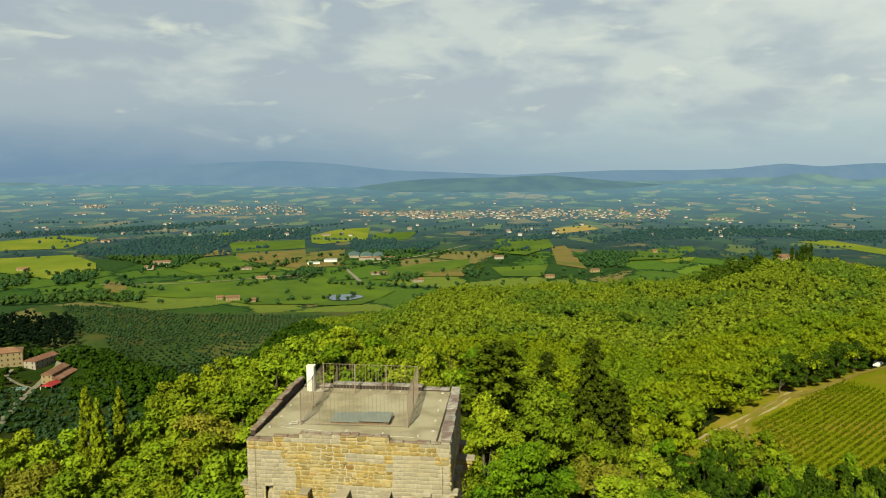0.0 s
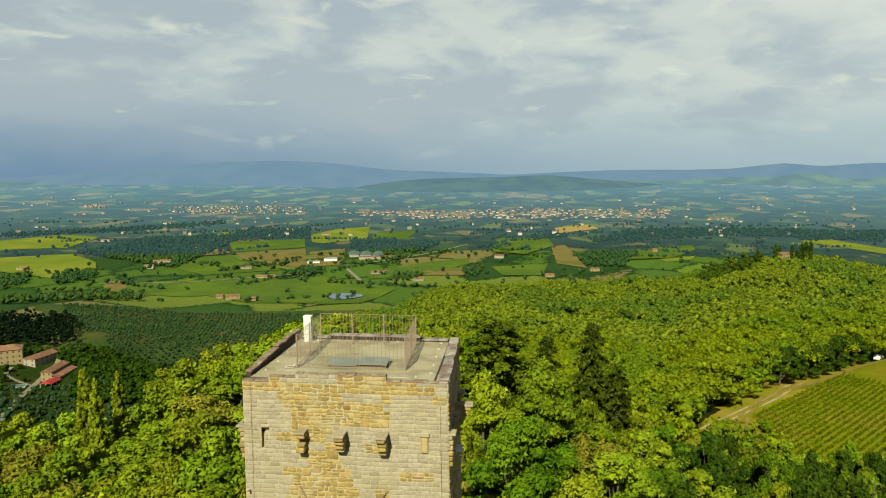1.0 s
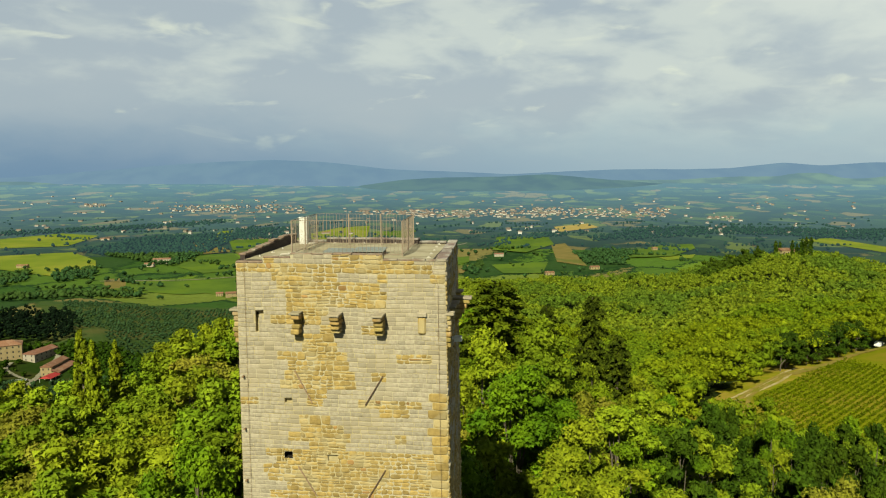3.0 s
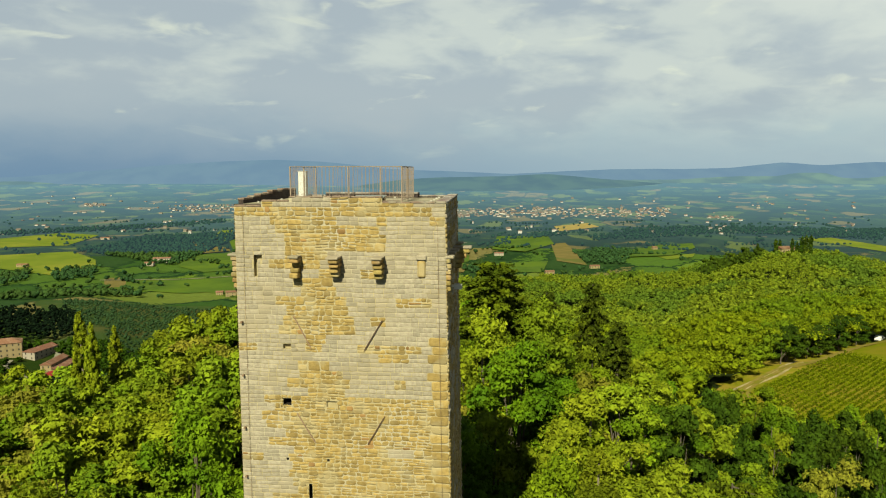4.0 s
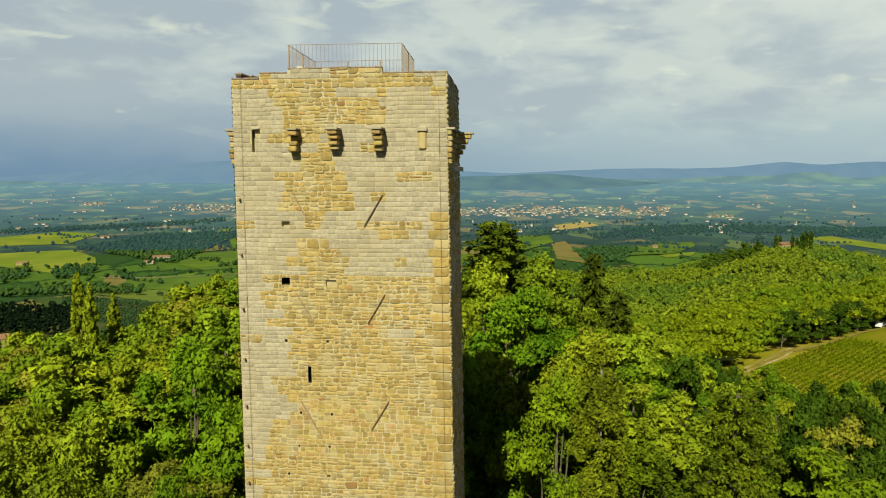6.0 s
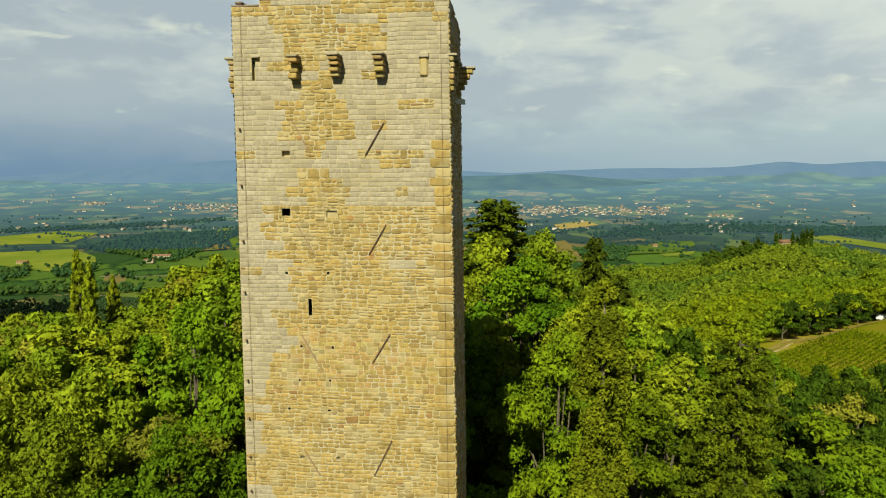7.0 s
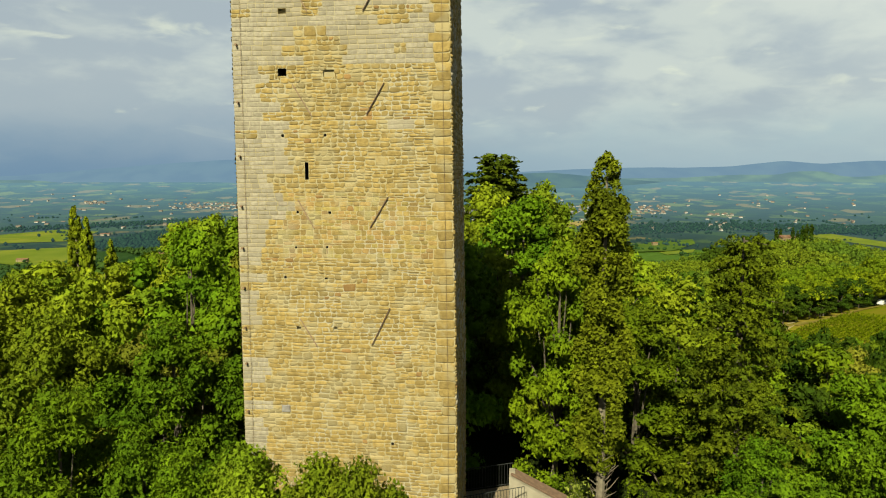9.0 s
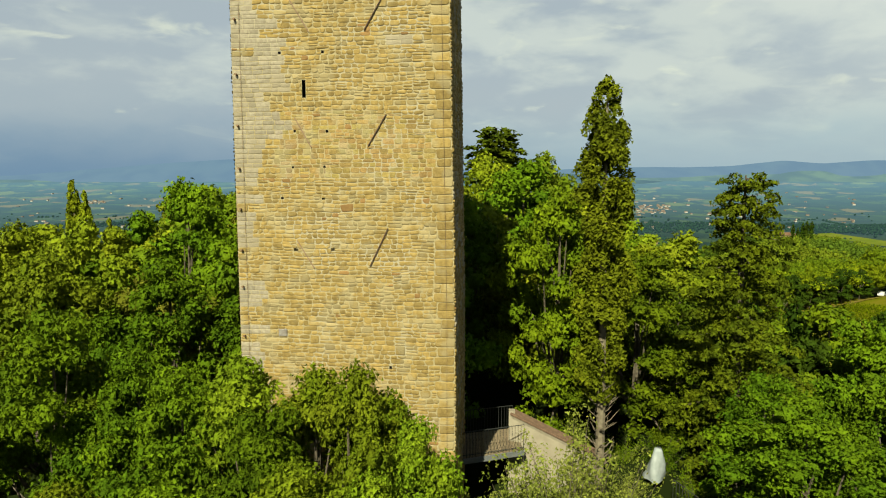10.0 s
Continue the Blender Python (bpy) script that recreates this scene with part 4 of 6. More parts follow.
def lay_wall(length, top_of, grey_of, is_front, seed):
    """Bands of masonry: squared stones in two even courses, rubble in odd rows that change every few stones."""
    rng = random.Random(seed)
    out = []
    z = 1.0
    while z < 24.95:
        H = rng.uniform(0.245, 0.31)
        mid = z + H * rng.uniform(0.46, 0.54)
        a = 0.0
        while a < length - 0.02:
            grey = grey_of(a + 0.2, z)
            w = rng.uniform(0.45, 0.95) if grey else rng.uniform(0.26, 0.72)
            if length - a - w < 0.22:
                w = length - a
            quoin = is_front and z < 20.4 and a > 5.85
            if is_front and z < 20.4 and a < 5.85 and a + w > 5.85:
                w = 5.95 + rng.uniform(-0.09, 0.16) - a
            if quoin:
                w = length - a
            stones = []
            if quoin:
                stones = [(a, a + w, z, z + H)]
            elif grey:
                for za, zb in ((z, mid), (mid, z + H)):
                    stones += [(p, q, za, zb) for p, q in split_span(rng, a, a + w, 0.22, 0.46)]
            else:
                n = rng.choice((2, 2, 2, 3))
                cuts = [0.0] + [(k + rng.uniform(-0.26, 0.26)) / n for k in range(1, n)] + [1.0]
                for k in range(n):
                    za, zb = z + H * cuts[k], z + H * cuts[k + 1]
                    lo = 0.13 if zb - za > 0.11 else 0.17
                    stones += [(p, q, za, zb) for p, q in split_span(rng, a, a + w, lo, rng.uniform(0.26, 0.46))]
                if rng.random() < 0.06 and w < 0.40:  # now and then one large block
                    stones = [(a, a + w, z, z + H)]
            for p, q, za, zb in stones:
                kind = "grey" if grey else ("red" if rng.random() < 0.012 else "sand")
                tp = top_of((p + q) / 2)
                if za + (zb - za) * 0.6 > tp:
                    continue
                boxes = [(p, q, za, min(zb, tp))]
                if is_front and blocked(p, q, za, zb):   # keep what is free beside, under and over a hole
                    for h0, h1, h2, h3, _ in HOLES:
                        left = []
                        for b0, b1, b2, b3 in boxes:
                            if b1 <= h0 or b0 >= h1 or b3 <= h2 or b2 >= h3:
                                left.append((b0, b1, b2, b3))
                                continue
                            left += [(b0, h0, b2, b3), (h1, b1, b2, b3), (max(b0, h0), min(b1, h1), b2, h2), (max(b0, h0), min(b1, h1), h3, b3)]
                        boxes = [b for b in left if b[1] - b[0] > 0.06 and b[3] - b[2] > 0.05]
                for b0, b1, b2, b3 in boxes:
                    out.append(((b0 + b1) / 2, (b2 + b3) / 2, b1 - b0, b3 - b2, kind))
            a += w
        z += H
    return out


def front_top(a):
    return next((s[2] for s in STEPS if s[0] <= a <= s[1]), 24.7)


def place_stones():
    mats = {"sand": M_SAND, "grey": M_LIME, "red": M_BRICK}
    joint = {"sand": 0.018, "grey": 0.013, "red": 0.018}
    rest = {k: Geo() for k in mats}
    picked = []
    rng = random.Random(77)
    front = lay_wall(6.5, front_top, is_grey, True, 31)
    # the stretch beside the arrow slit, which the camera passes nearest, as single stones
    for a, z, w, h, kind in front:
        gap = joint[kind]
        if 12.9 < z < 16.4 and kind != "red" and len(picked) < 300 and 1.2 < a < 6.1:
            picked.append((a, z, w - gap, h - gap, kind))
            continue
        vs = stone_verts(w - gap, h - gap, rng.uniform(0.005, 0.017) if kind != "grey" else rng.uniform(0.004, 0.009), 0.030 if kind != "grey" else 0.008, rng, 0.20 if kind != "grey" else 0.15)
        rest[kind].add([(front_map(a + x, z + q), y, z + q + (sag(a + x, z + q) if z < 24.3 else 0.0)) for x, y, q in vs], STONE_FACES)
    grey_some = lambda a, z: rng.random() < (0.35 if z > 18 else 0.1)
    top = lambda a: 24.7
    for side, length in (("right", 5.5), ("left", 5.5), ("back", 6.4)):
        for a, z, w, h, kind in lay_wall(length, top, grey_some, False, 40 + len(side)):
            gap = joint[kind]
            if side == "right" and any(abs(a - sa) < w / 2 + 0.06 and abs(z - sz) < h / 2 + sh for sa, sz, sh in SIDE_SLITS):
                continue
            vs = stone_verts(w - gap, h - gap, rng.uniform(0.02, 0.05), 0.016, rng)
            if side == "right":
                pts = [(right_x(z + q) - 0.13 * (a + x) / 5.5 - y, a + x, z + q) for x, y, q in vs]
            elif side == "left":
                pts = [(left_x(z + q) + y, 5.5 - a - x, z + q) for x, y, q in vs]
            else:
                pts = [(6.36 - a - x, 5.5 - y, z + q) for x, y, q in vs]
            if side == "right":
                rest[kind].add(pts, STONE_FACES)
            else:
                rest[kind].add(pts[16:], [tuple(range(8))])
    for kind, g in rest.items():
        ob = part("stonework", g, mats[kind], wall, {"sand": "rough yellow sandstone blocks", "grey": "squared pale grey limestone blocks", "red": "scattered reddish stones"}[kind])
        ob["kind"] = "stuff"
        ob.data.polygons.foreach_set("use_smooth", [True] * len(ob.data.polygons))
    # shared single stones, scaled to their places
    forms = [[(x / 0.28, y if y < 0 else y / 0.03, z / 0.13) for x, y, z in stone_verts(0.28, 0.13, 1.0, 0.026, random.Random(s), 0.20)] for s in range(14)]
    meshes = {}
    for s, v in enumerate(forms):
        for kind, m in (("sand", M_SAND_P), ("grey", M_LIME_P)):
            meshes[s, kind] = Geo().add(v, STONE_FACES).mesh("stone", m)
            meshes[s, kind].polygons.foreach_set("use_smooth", [True] * len(STONE_FACES))
    for a, z, w, h, kind in picked:
        ob = new("stone", meshes[rng.randrange(14), kind])
        ob.parent = wall
        ob.location = (front_map(a, z), 0, z + sag(a, z))
        ob.scale = (w, rng.uniform(0.006, 0.018), h)


# right-hand wall: narrow loopholes
SIDE_SLITS = [(2.6, 20.9, 0.55), (2.6, 17.4, 0.5), (2.6, 13.6, 0.5)]


def side_slits():
    for y, z, hh in SIDE_SLITS:
        x = right_x(z) - 0.13 * y / 5.5
        # a solid dark block stands in for the shaded opening
        g = Geo()
        g.box(x - 0.3, x + 0.004, y - 0.05, y + 0.05, z - hh, z + hh)
        part("loophole", g, M_DARK, tower, "dark narrow slit")


# top of the walls and the roof terrace
def coping():
    rng = random.Random(5)
    for xa, xb, z in STEPS:                           # front: broken stone coping
        a = xa
        while a < xb - 0.05:
            w = min(rng.uniform(0.22, 0.5), xb - a)
            if xb - a - w < 0.2:
                w = xb - a
            g = Geo()
            t = rng.uniform(0.03, 0.06)
            g.box(a + 0.006, a + w - 0.006, -0.012 + rng.uniform(-.012, .012), 0.20 + rng.uniform(-.03, .04), z - 0.02, z + t * 0.7)
            p = part("coping_stone", g, M_EDGE, tower)
            m = p.modifiers.new("worn", "BEVEL")
            m.width, m.segments = 0.02, 2
            a += w
        # wall behind the coping down to the terrace
        part("parapet", Geo().box(xa, xb, 0.004, 0.19, 24.5, z - 0.02), M_MORTAR, tower)
    for side in (0, 1):
        y = 0.36
        while y < 5.45:
            d = min(rng.uniform(0.4, 0.8), 5.5 - y)
            if 5.5 - y - d < 0.2:
                d = 5.5 - y
            ztop = (24.78 + 0.07 * y if y < 3 else 25.0) + rng.uniform(-.03, .03) if side == 0 else 24.74 + 0.012 * y
            g = Geo()
            x0, x1 = (-0.02, 0.20) if side == 0 else (6.5 - 0.33 - 0.13 * y / 5.5, 6.5 - 0.13 * y / 5.5 + 0.02)
            g.box(x0 + rng.uniform(-.02, .02), x1 + rng.uniform(-.02, .02), y + 0.006, y + d - 0.006, ztop - 0.06, ztop)
            p = part("coping_stone", g, M_EDGE if side == 0 else M_CAP, tower)
            m = p.modifiers.new("worn", "BEVEL")
            m.width, m.segments = 0.018, 2
            # parapet sides take a near-black colour for the shade on them
            g = Geo().box(x0 + 0.03, x1 - 0.03, y, y + d, FLOOR - 0.05, ztop - 0.06)
            part("parapet", g, M_PARA, tower, "brick parapet coloured black for its shaded inner face")
            y += d
    x = 0.27
    while x < 6.0:
        w = min(rng.uniform(0.4, 0.9), 6.0 - x)
        if 6.0 - x - w < 0.2:
            w = 6.0 - x
        ztop = 24.86 if 1.3 < x < 4.6 else 24.76
        p = part("coping_stone", Geo().box(x + 0.006, x + w - 0.006, 5.2, 5.53, ztop - 0.06, ztop), M_CAP, tower)
        m = p.modifiers.new("worn", "BEVEL")
        m.width, m.segments = 0.018, 2
        part("parapet", Geo().box(x, x + w, 5.23, 5.5, FLOOR - 0.05, ztop - 0.06), M_PARA, tower)
        x += w
    part("screed_bed", Geo().box(0.18, 6.25, 0.195, 5.22, 24.45, FLOOR - 0.03), M_ROOF, tower)
    part("gutter_strip", Geo().box(6.03, 6.09, 0.3, 5.1, FLOOR - 0.02, FLOOR + 0.018), M_PARA, tower, "black bitumen strip along the parapet")
    g = Geo()
    n = 12                                            # screed, slightly uneven
    v = [(0.19 + 6.05 * i / n, 0.20 + 5.05 * j / n, FLOOR + 0.012 * noise.noise(Vector((i * 0.7, j * 0.7, 0)))) for j in range(n + 1) for i in range(n + 1)]
    f = [(j * (n + 1) + i, j * (n + 1) + i + 1, (j + 1) * (n + 1) + i + 1, (j + 1) * (n + 1) + i) for j in range(n) for i in range(n)]
    g.add(v, f)
    part("roof_terrace", g, M_ROOF, tower, "bare stained cement roof terrace")


M_EDGE = material("worn_brick_edge", (0.164, 0.117, 0.0823), (0.12, 0.0823, 0.0598), 7.0, bump=0.6, c3=(0.209, 0.184, 0.135), scale3=2.0)
# shade of the inner parapet put into the colour; gutter strip shares it
M_PARA = material("parapet_shade_and_gutter_black", (0.0272, 0.019, 0.0163), (0.0408, 0.029, 0.0245), 8.0, bump=0.5)
coping()
side_slits()


def corbel(x0, x1, ztop, outs, label):
    """A stepped corbel of stacked, worn stones under a flat slab."""
    ob = thing("corbel", pose(0, 0, 0), label, "")
    ob.parent = tower
    za = ztop - 0.07
    for k, o in enumerate(outs):
        hh = HAND.uniform(0.125, 0.175)
        st = part("corbel_stone", Geo().box(x0 + HAND.uniform(-.01, .03), x1 + HAND.uniform(-.03, .01), -o, 0.1, za - hh, za), M_SAND_P, ob)
        m = st.modifiers.new("worn", "BEVEL")
        m.width, m.segments = 0.045, 3
        za -= hh + 0.008
    s = part("corbel_slab", Geo().box(x0 - 0.03, x1 + 0.02, -max(outs) - 0.04, 0.1, ztop - 0.065, ztop), M_LIME_P, ob)
    m = s.modifiers.new("worn", "BEVEL")
    m.width, m.segments = 0.015, 2


for (a, b), o in zip(CORBELS, ((0.36, 0.10, 0.28, 0.33), (0.52, 0.45, 0.36, 0.26), (0.52, 0.43, 0.38, 0.25))):
    corbel(a, b, 23.12, o, "weathered stepped stone corbel")
pale = part("stone", Geo().box(1.22, 1.50, -0.034, 0.05, 7.98, 8.22), M_CAP, tower, "single pale limestone block")
pale.modifiers.new("worn", "BEVEL").width = 0.02
# two remains of corbels cut back to the wall
blk = part("corbel_stump", Geo().box(5.66, 5.91, -0.07, 0.1, 22.47, 23.0), M_SAND, tower, "corbel cut back to the wall")
blk.modifiers.new("worn", "BEVEL").width = 0.05
part("corbel_stump", Geo().box(5.64, 5.93, -0.09, 0.1, 23.01, 23.15), M_LIME, tower).modifiers.new("worn", "BEVEL").width = 0.02


def side_corbels():
    """Corbels along the side walls, seen edge on past the corners."""
    rng = random.Random(9)
    for side in (-1, 1):
        for y, out in ((0.05, 0.2 if side < 0 else 0.16), (1.1, 0.14), (1.8, 0.2), (2.7, 0.58), (4.0, 0.22)):
            if side < 0 and y > 1:
                out = 0.16
            ob = thing("corbel", pose(0, 0, 0), "weathered stepped stone corbel", "")
            ob.parent = tower
            for k in range(6 if y < 1 else 5):
                za = 23.06 - 0.17 * k
                o = out * (1 - (0.05 if y < 1 else 0.17) * k) + rng.uniform(-.03, .03)
                o = max(o, 0.03)
                z = za - 0.08
                x = (right_x(z) - 0.13 * y / 5.5) if side > 0 else left_x(z)
                x0, x1 = (x - 0.05, x + o) if side > 0 else (x - o, x + 0.05)
                st = part("corbel_stone", Geo().box(x0, x1, y - 0.02 + rng.uniform(-.02, .02), y + 0.3, za - 0.155, za), M_SAND_P, ob)
                st.modifiers.new("worn", "BEVEL").width = 0.03
            x = (6.5 - 0.13 * y / 5.5) if side > 0 else 0.0
            sl = Geo()
            sl.box(*((x - 0.05, x + out + 0.09) if side > 0 else (x - out - 0.06, x + 0.05)), y - 0.06, y + 0.36, 23.06, 23.13)
            part("corbel_slab", sl, M_LIME_P, ob).modifiers.new("worn", "BEVEL").width = 0.012


side_corbels()


M_PINKBAR = material("pale_bar", (0.199, 0.13, 0.0847), (0.169, 0.11, 0.0698), 12.0, bump=0.2)
# slanting iron props, cables and pegs on the front
for k, (xa, za, xb, zb) in enumerate(((1.80, 21.24, 2.34, 20.22), (4.57, 21.15, 4.01, 20.21), (1.84, 18.14, 2.41, 17.20), (4.62, 18.14, 4.08, 17.23),
                                      (1.92, 14.70, 2.41, 13.82), (4.70, 14.78, 4.15, 13.86), (1.90, 11.0, 2.42, 10.15), (4.73, 11.40, 4.16, 10.24))):
    dx, dz = xb - xa, zb - za
    ln = math.hypot(dx, dz)
    nx, nz = -dz / ln * 0.012, dx / ln * 0.012
    g = Geo()
    ring = [(xa + nx, za + nz), (xb + nx, zb + nz), (xb - nx, zb - nz), (xa - nx, za - nz)]
    yo = -0.062 if k % 2 else -0.05
    v = [(x, -0.02, z) for x, z in ring] + [(x, yo, z) for x, z in ring]
    g.add(v, [(0, 1, 2, 3), (7, 6, 5, 4), (0, 4, 5, 1), (1, 5, 6, 2), (2, 6, 7, 3), (3, 7, 4, 0)])
    part("iron_bar", g, M_WOODBAR if k % 2 else M_PINKBAR, tower, "rusty anchor bar" if k % 2 else "pale pinkish anchor bar")
def conductors():
    z = [24.6 - k for k in range(0, 25)]
    g = Geo().tube([(front_map(0.27, q), -0.042, q) for q in z], 0.005, 5)
    part("lightning_cable", g, M_RUST, tower, "thin dark cable down the wall")
    g = Geo().tube([(6.0, -0.05, 24.74), (6.08, -0.055, 24.5), (6.28, -0.055, 24.0)] + [(front_map(6.27, q), -0.045, q) for q in z[1:]], 0.005, 5)
    part("lightning_cable", g, M_RUST, tower, "thin dark cable down the wall")
    q = 21.0
    while q > 7:
        part("peg", Geo().tube([(front_map(0.14, q), 0.0, q), (front_map(0.14, q), -0.12, q + 0.015)], 0.035, 8), M_RUST, tower)
        q -= HAND.uniform(1.1, 1.7)
    # a floodlight bracket on the side wall
    part("floodlight", Geo().box(6.5, 6.62, 1.75, 1.95, 21.9, 21.96).box(6.60, 6.85, 1.72, 1.98, 21.84, 21.99), M_WHITE, tower, "small white floodlight")


conductors()


# ---------------------------------------------------------------- on the roof terrace
RAIL = [(1.37, 1.30), (4.97, 1.38), (4.85, 4.62), (1.22, 4.66)]
RAIL_H = 1.14
M_RAIL = material("pale_rusted_iron", (0.179, 0.135, 0.0947), (0.209, 0.164, 0.125), 20.0, rough=0.75, bump=0.1, metal=0.2)
BAR = Geo().tube([(0, 0, 0.05), (0, 0, RAIL_H)], 0.006, 5).mesh("bar", M_RAIL)
railing = thing("roof_railing", pose(0, 0, FLOOR), "rusty iron railing of thin upright bars round a hatch", "railing")
for k in range(4):
    (xa, ya), (xb, yb) = RAIL[k], RAIL[(k + 1) % 4]
    ln = math.hypot(xb - xa, yb - ya)
    part("top_rail", Geo().tube([(xa, ya, RAIL_H), (xb, yb, RAIL_H)], 0.008, 6), M_RAIL, railing)
    part("bottom_rail", Geo().tube([(xa, ya, 0.07), (xb, yb, 0.07)], 0.009, 6), M_RAIL, railing)
    posts = 3 if k == 2 else 2 if k != 0 else 1
    for i in range(posts):
        f = i / posts
        x, y = xa + (xb - xa) * f, ya + (yb - ya) * f
        part("post", Geo().box(x - 0.018, x + 0.018, y - 0.018, y + 0.018, -0.04, RAIL_H), M_RAIL, railing)
    n = int(ln / 0.125)
    for i in range(1, n):
        ob = new("bar", BAR)
        ob.parent = railing
        ob.location = (xa + (xb - xa) * i / n, ya + (yb - ya) * i / n, 0)
hatch = thing("roof_hatch", pose(3.3, 1.86, FLOOR - 0.07), "low roof hatch with two grey glazed covers on a rusty frame", "hatch")
M_COVER = material("dull_glass_cover", (0.13, 0.145, 0.125), (0.154, 0.169, 0.145), 3.0, rough=0.4, bump=0.02, gloss=0.6)
part("frame", Geo().box(-0.95, 1.0, -0.32, -0.28, -0.03, 0.13).box(-0.95, 1.0, 0.30, 0.34, -0.03, 0.17).box(-0.95, -0.91, -0.28, 0.30, -0.03, 0.14).box(0.96, 1.0, -0.28, 0.30, -0.03, 0.14), M_RUST, hatch)
for xa, xb, up in ((-0.98, -0.0, 0.0), (0.02, 1.03, 0.05)):
    g = Geo().add([(xa, -0.36, 0.14 + up), (xb, -0.36, 0.14 + up), (xb, 0.38, 0.20 + up), (xa, 0.38, 0.20 + up), (xa, -0.36, 0.165 + up), (xb, -0.36, 0.165 + up), (xb, 0.38, 0.225 + up), (xa, 0.38, 0.225 + up)],
                  [(0, 3, 2, 1), (4, 5, 6, 7), (0, 1, 5, 4), (1, 2, 6, 5), (2, 3, 7, 6), (3, 0, 4, 7)])
    part("cover", g, M_COVER, hatch, "grey glazed cover")
cab = thing("equipment_cabinet", pose(0.66, 4.86, FLOOR), "upright white metal cabinet on the roof terrace", "cabinet")
cb = part("body", Geo().box(-0.145, 0.145, -0.13, 0.13, -0.03, 0.98), M_WHITE, cab)
cb.modifiers.new("soft", "BEVEL").width = 0.015
part("lid", Geo().box(-0.16, 0.16, -0.145, 0.145, 0.98, 1.0), M_WHITE, cab)
M_CABLE = material("white_cable", (0.339, 0.319, 0.269), (0.299, 0.274, 0.224), 5.0, rough=0.6, bump=0.0)
def cable_coil(x, y, r, turns, seed):
    rng = random.Random(seed)
    pts = []
    for k in range(turns * 10):
        a = k * math.tau / 10
        rr = r * rng.uniform(0.8, 1.1)
        pts.append((rr * math.cos(a) * 1.2, rr * math.sin(a), 0.015 + 0.012 * k / 10 + rng.uniform(0, 0.02)))
    ob = new("cable_coil", Geo().tube(pts, 0.014, 5).mesh("cable_coil", M_CABLE))
    ob.location = (x, y, FLOOR)
    tagged(ob, "loose coil of pale electric cable on the roof", "cable", "cable coils")
cable_coil(1.12, 1.35, 0.13, 2, 1)
cable_coil(1.25, 1.62, 0.1, 2, 2)
cable_coil(1.05, 4.7, 0.13, 3, 3)
CLIP = Geo().tube([(0, 0, -0.01), (0, 0, 0.05)], [0.038, 0.028], 8).box(-0.06, 0.06, -0.014, 0.014, -0.01, 0.022).mesh("spot_lamp", M_CABLE)
for x, y in ((0.42, 0.97), (0.48, 1.98), (0.44, 3.1), (0.42, 4.1), (0.98, 5.06), (1.79, 5.05), (2.92, 5.05), (4.1, 5.05), (5.75, 5.0), (5.76, 4.15), (5.8, 3.1), (5.82, 2.1), (5.85, 1.15), (3.04, 0.9), (4.26, 0.8), (5.42, 0.7)):
    ob = new("spot_lamp", CLIP)
    ob.location = (x, y, FLOOR)
    ob.rotation_euler = (0, 0, x * 3 + y)
    tagged(ob, "small pale ground spotlight fixed to the roof terrace", "spotlight", "roof spotlights")
g = Geo().tube([(1.1, 1.3, FLOOR + 0.02), (0.8, 1.0, FLOOR + 0.02), (1.9, 0.85, FLOOR + 0.02), (3.2, 0.62, FLOOR + 0.02), (5.3, 0.55, FLOOR + 0.02)], 0.01, 5)
tagged(new("roof_cable", g.mesh("roof_cable", M_CABLE)), "pale electric cable lying across the terrace", "cable")


# ---------------------------------------------------------------- footbridge, stairs and what stands beside them
M_PLASTER = material("cream_plaster", (0.264, 0.234, 0.169), (0.224, 0.194, 0.14), 2.5, bump=0.3, c3=(0.219, 0.199, 0.149), scale3=0.6)
M_DECK = material("deck_boards", (0.195, 0.152, 0.0951), (0.154, 0.12, 0.0743), 5.0, bump=0.3, per_object=0.15)
M_STEEL = material("galvanised_steel", (0.209, 0.219, 0.219), (0.179, 0.189, 0.189), 4.0, rough=0.5, metal=0.5, bump=0.05)
M_TILE = material("dark_terracotta", (0.149, 0.0947, 0.0598), (0.11, 0.0698, 0.0448), 6.0, bump=0.4)
M_IRON = material("dark_green_iron", (0.0249, 0.0275, 0.0249), (0.0399, 0.0424, 0.0374), 10.0, rough=0.5, metal=0.3, bump=0.0)
BRIDGE_BAR = Geo().tube([(0, 0, -0.1), (0, 0, 1.0)], 0.009, 5).mesh("bar", M_IRON)
bridge = thing("footbridge", pose(0, 0, 2.55), "short steel footbridge with boarded deck leading to the tower", "footbridge")
A, B, C, D = Vector((6.72, 3.85, 0)), Vector((8.95, 4.9, 0)), Vector((8.5, 7.0, 0)), Vector((6.6, 6.2, 0))
NB = 17
for k in range(NB):
    f0, f1 = k / NB, (k + 0.9) / NB
    p = [A.lerp(B, f0), A.lerp(B, f1), D.lerp(C, f1), D.lerp(C, f0)]
    g = Geo().add([tuple(q) for q in p] + [(q.x, q.y, 0.045) for q in p], [(0, 3, 2, 1), (4, 5, 6, 7), (0, 1, 5, 4), (1, 2, 6, 5), (2, 3, 7, 6), (3, 0, 4, 7)])
    part("board", g, M_DECK, bridge)
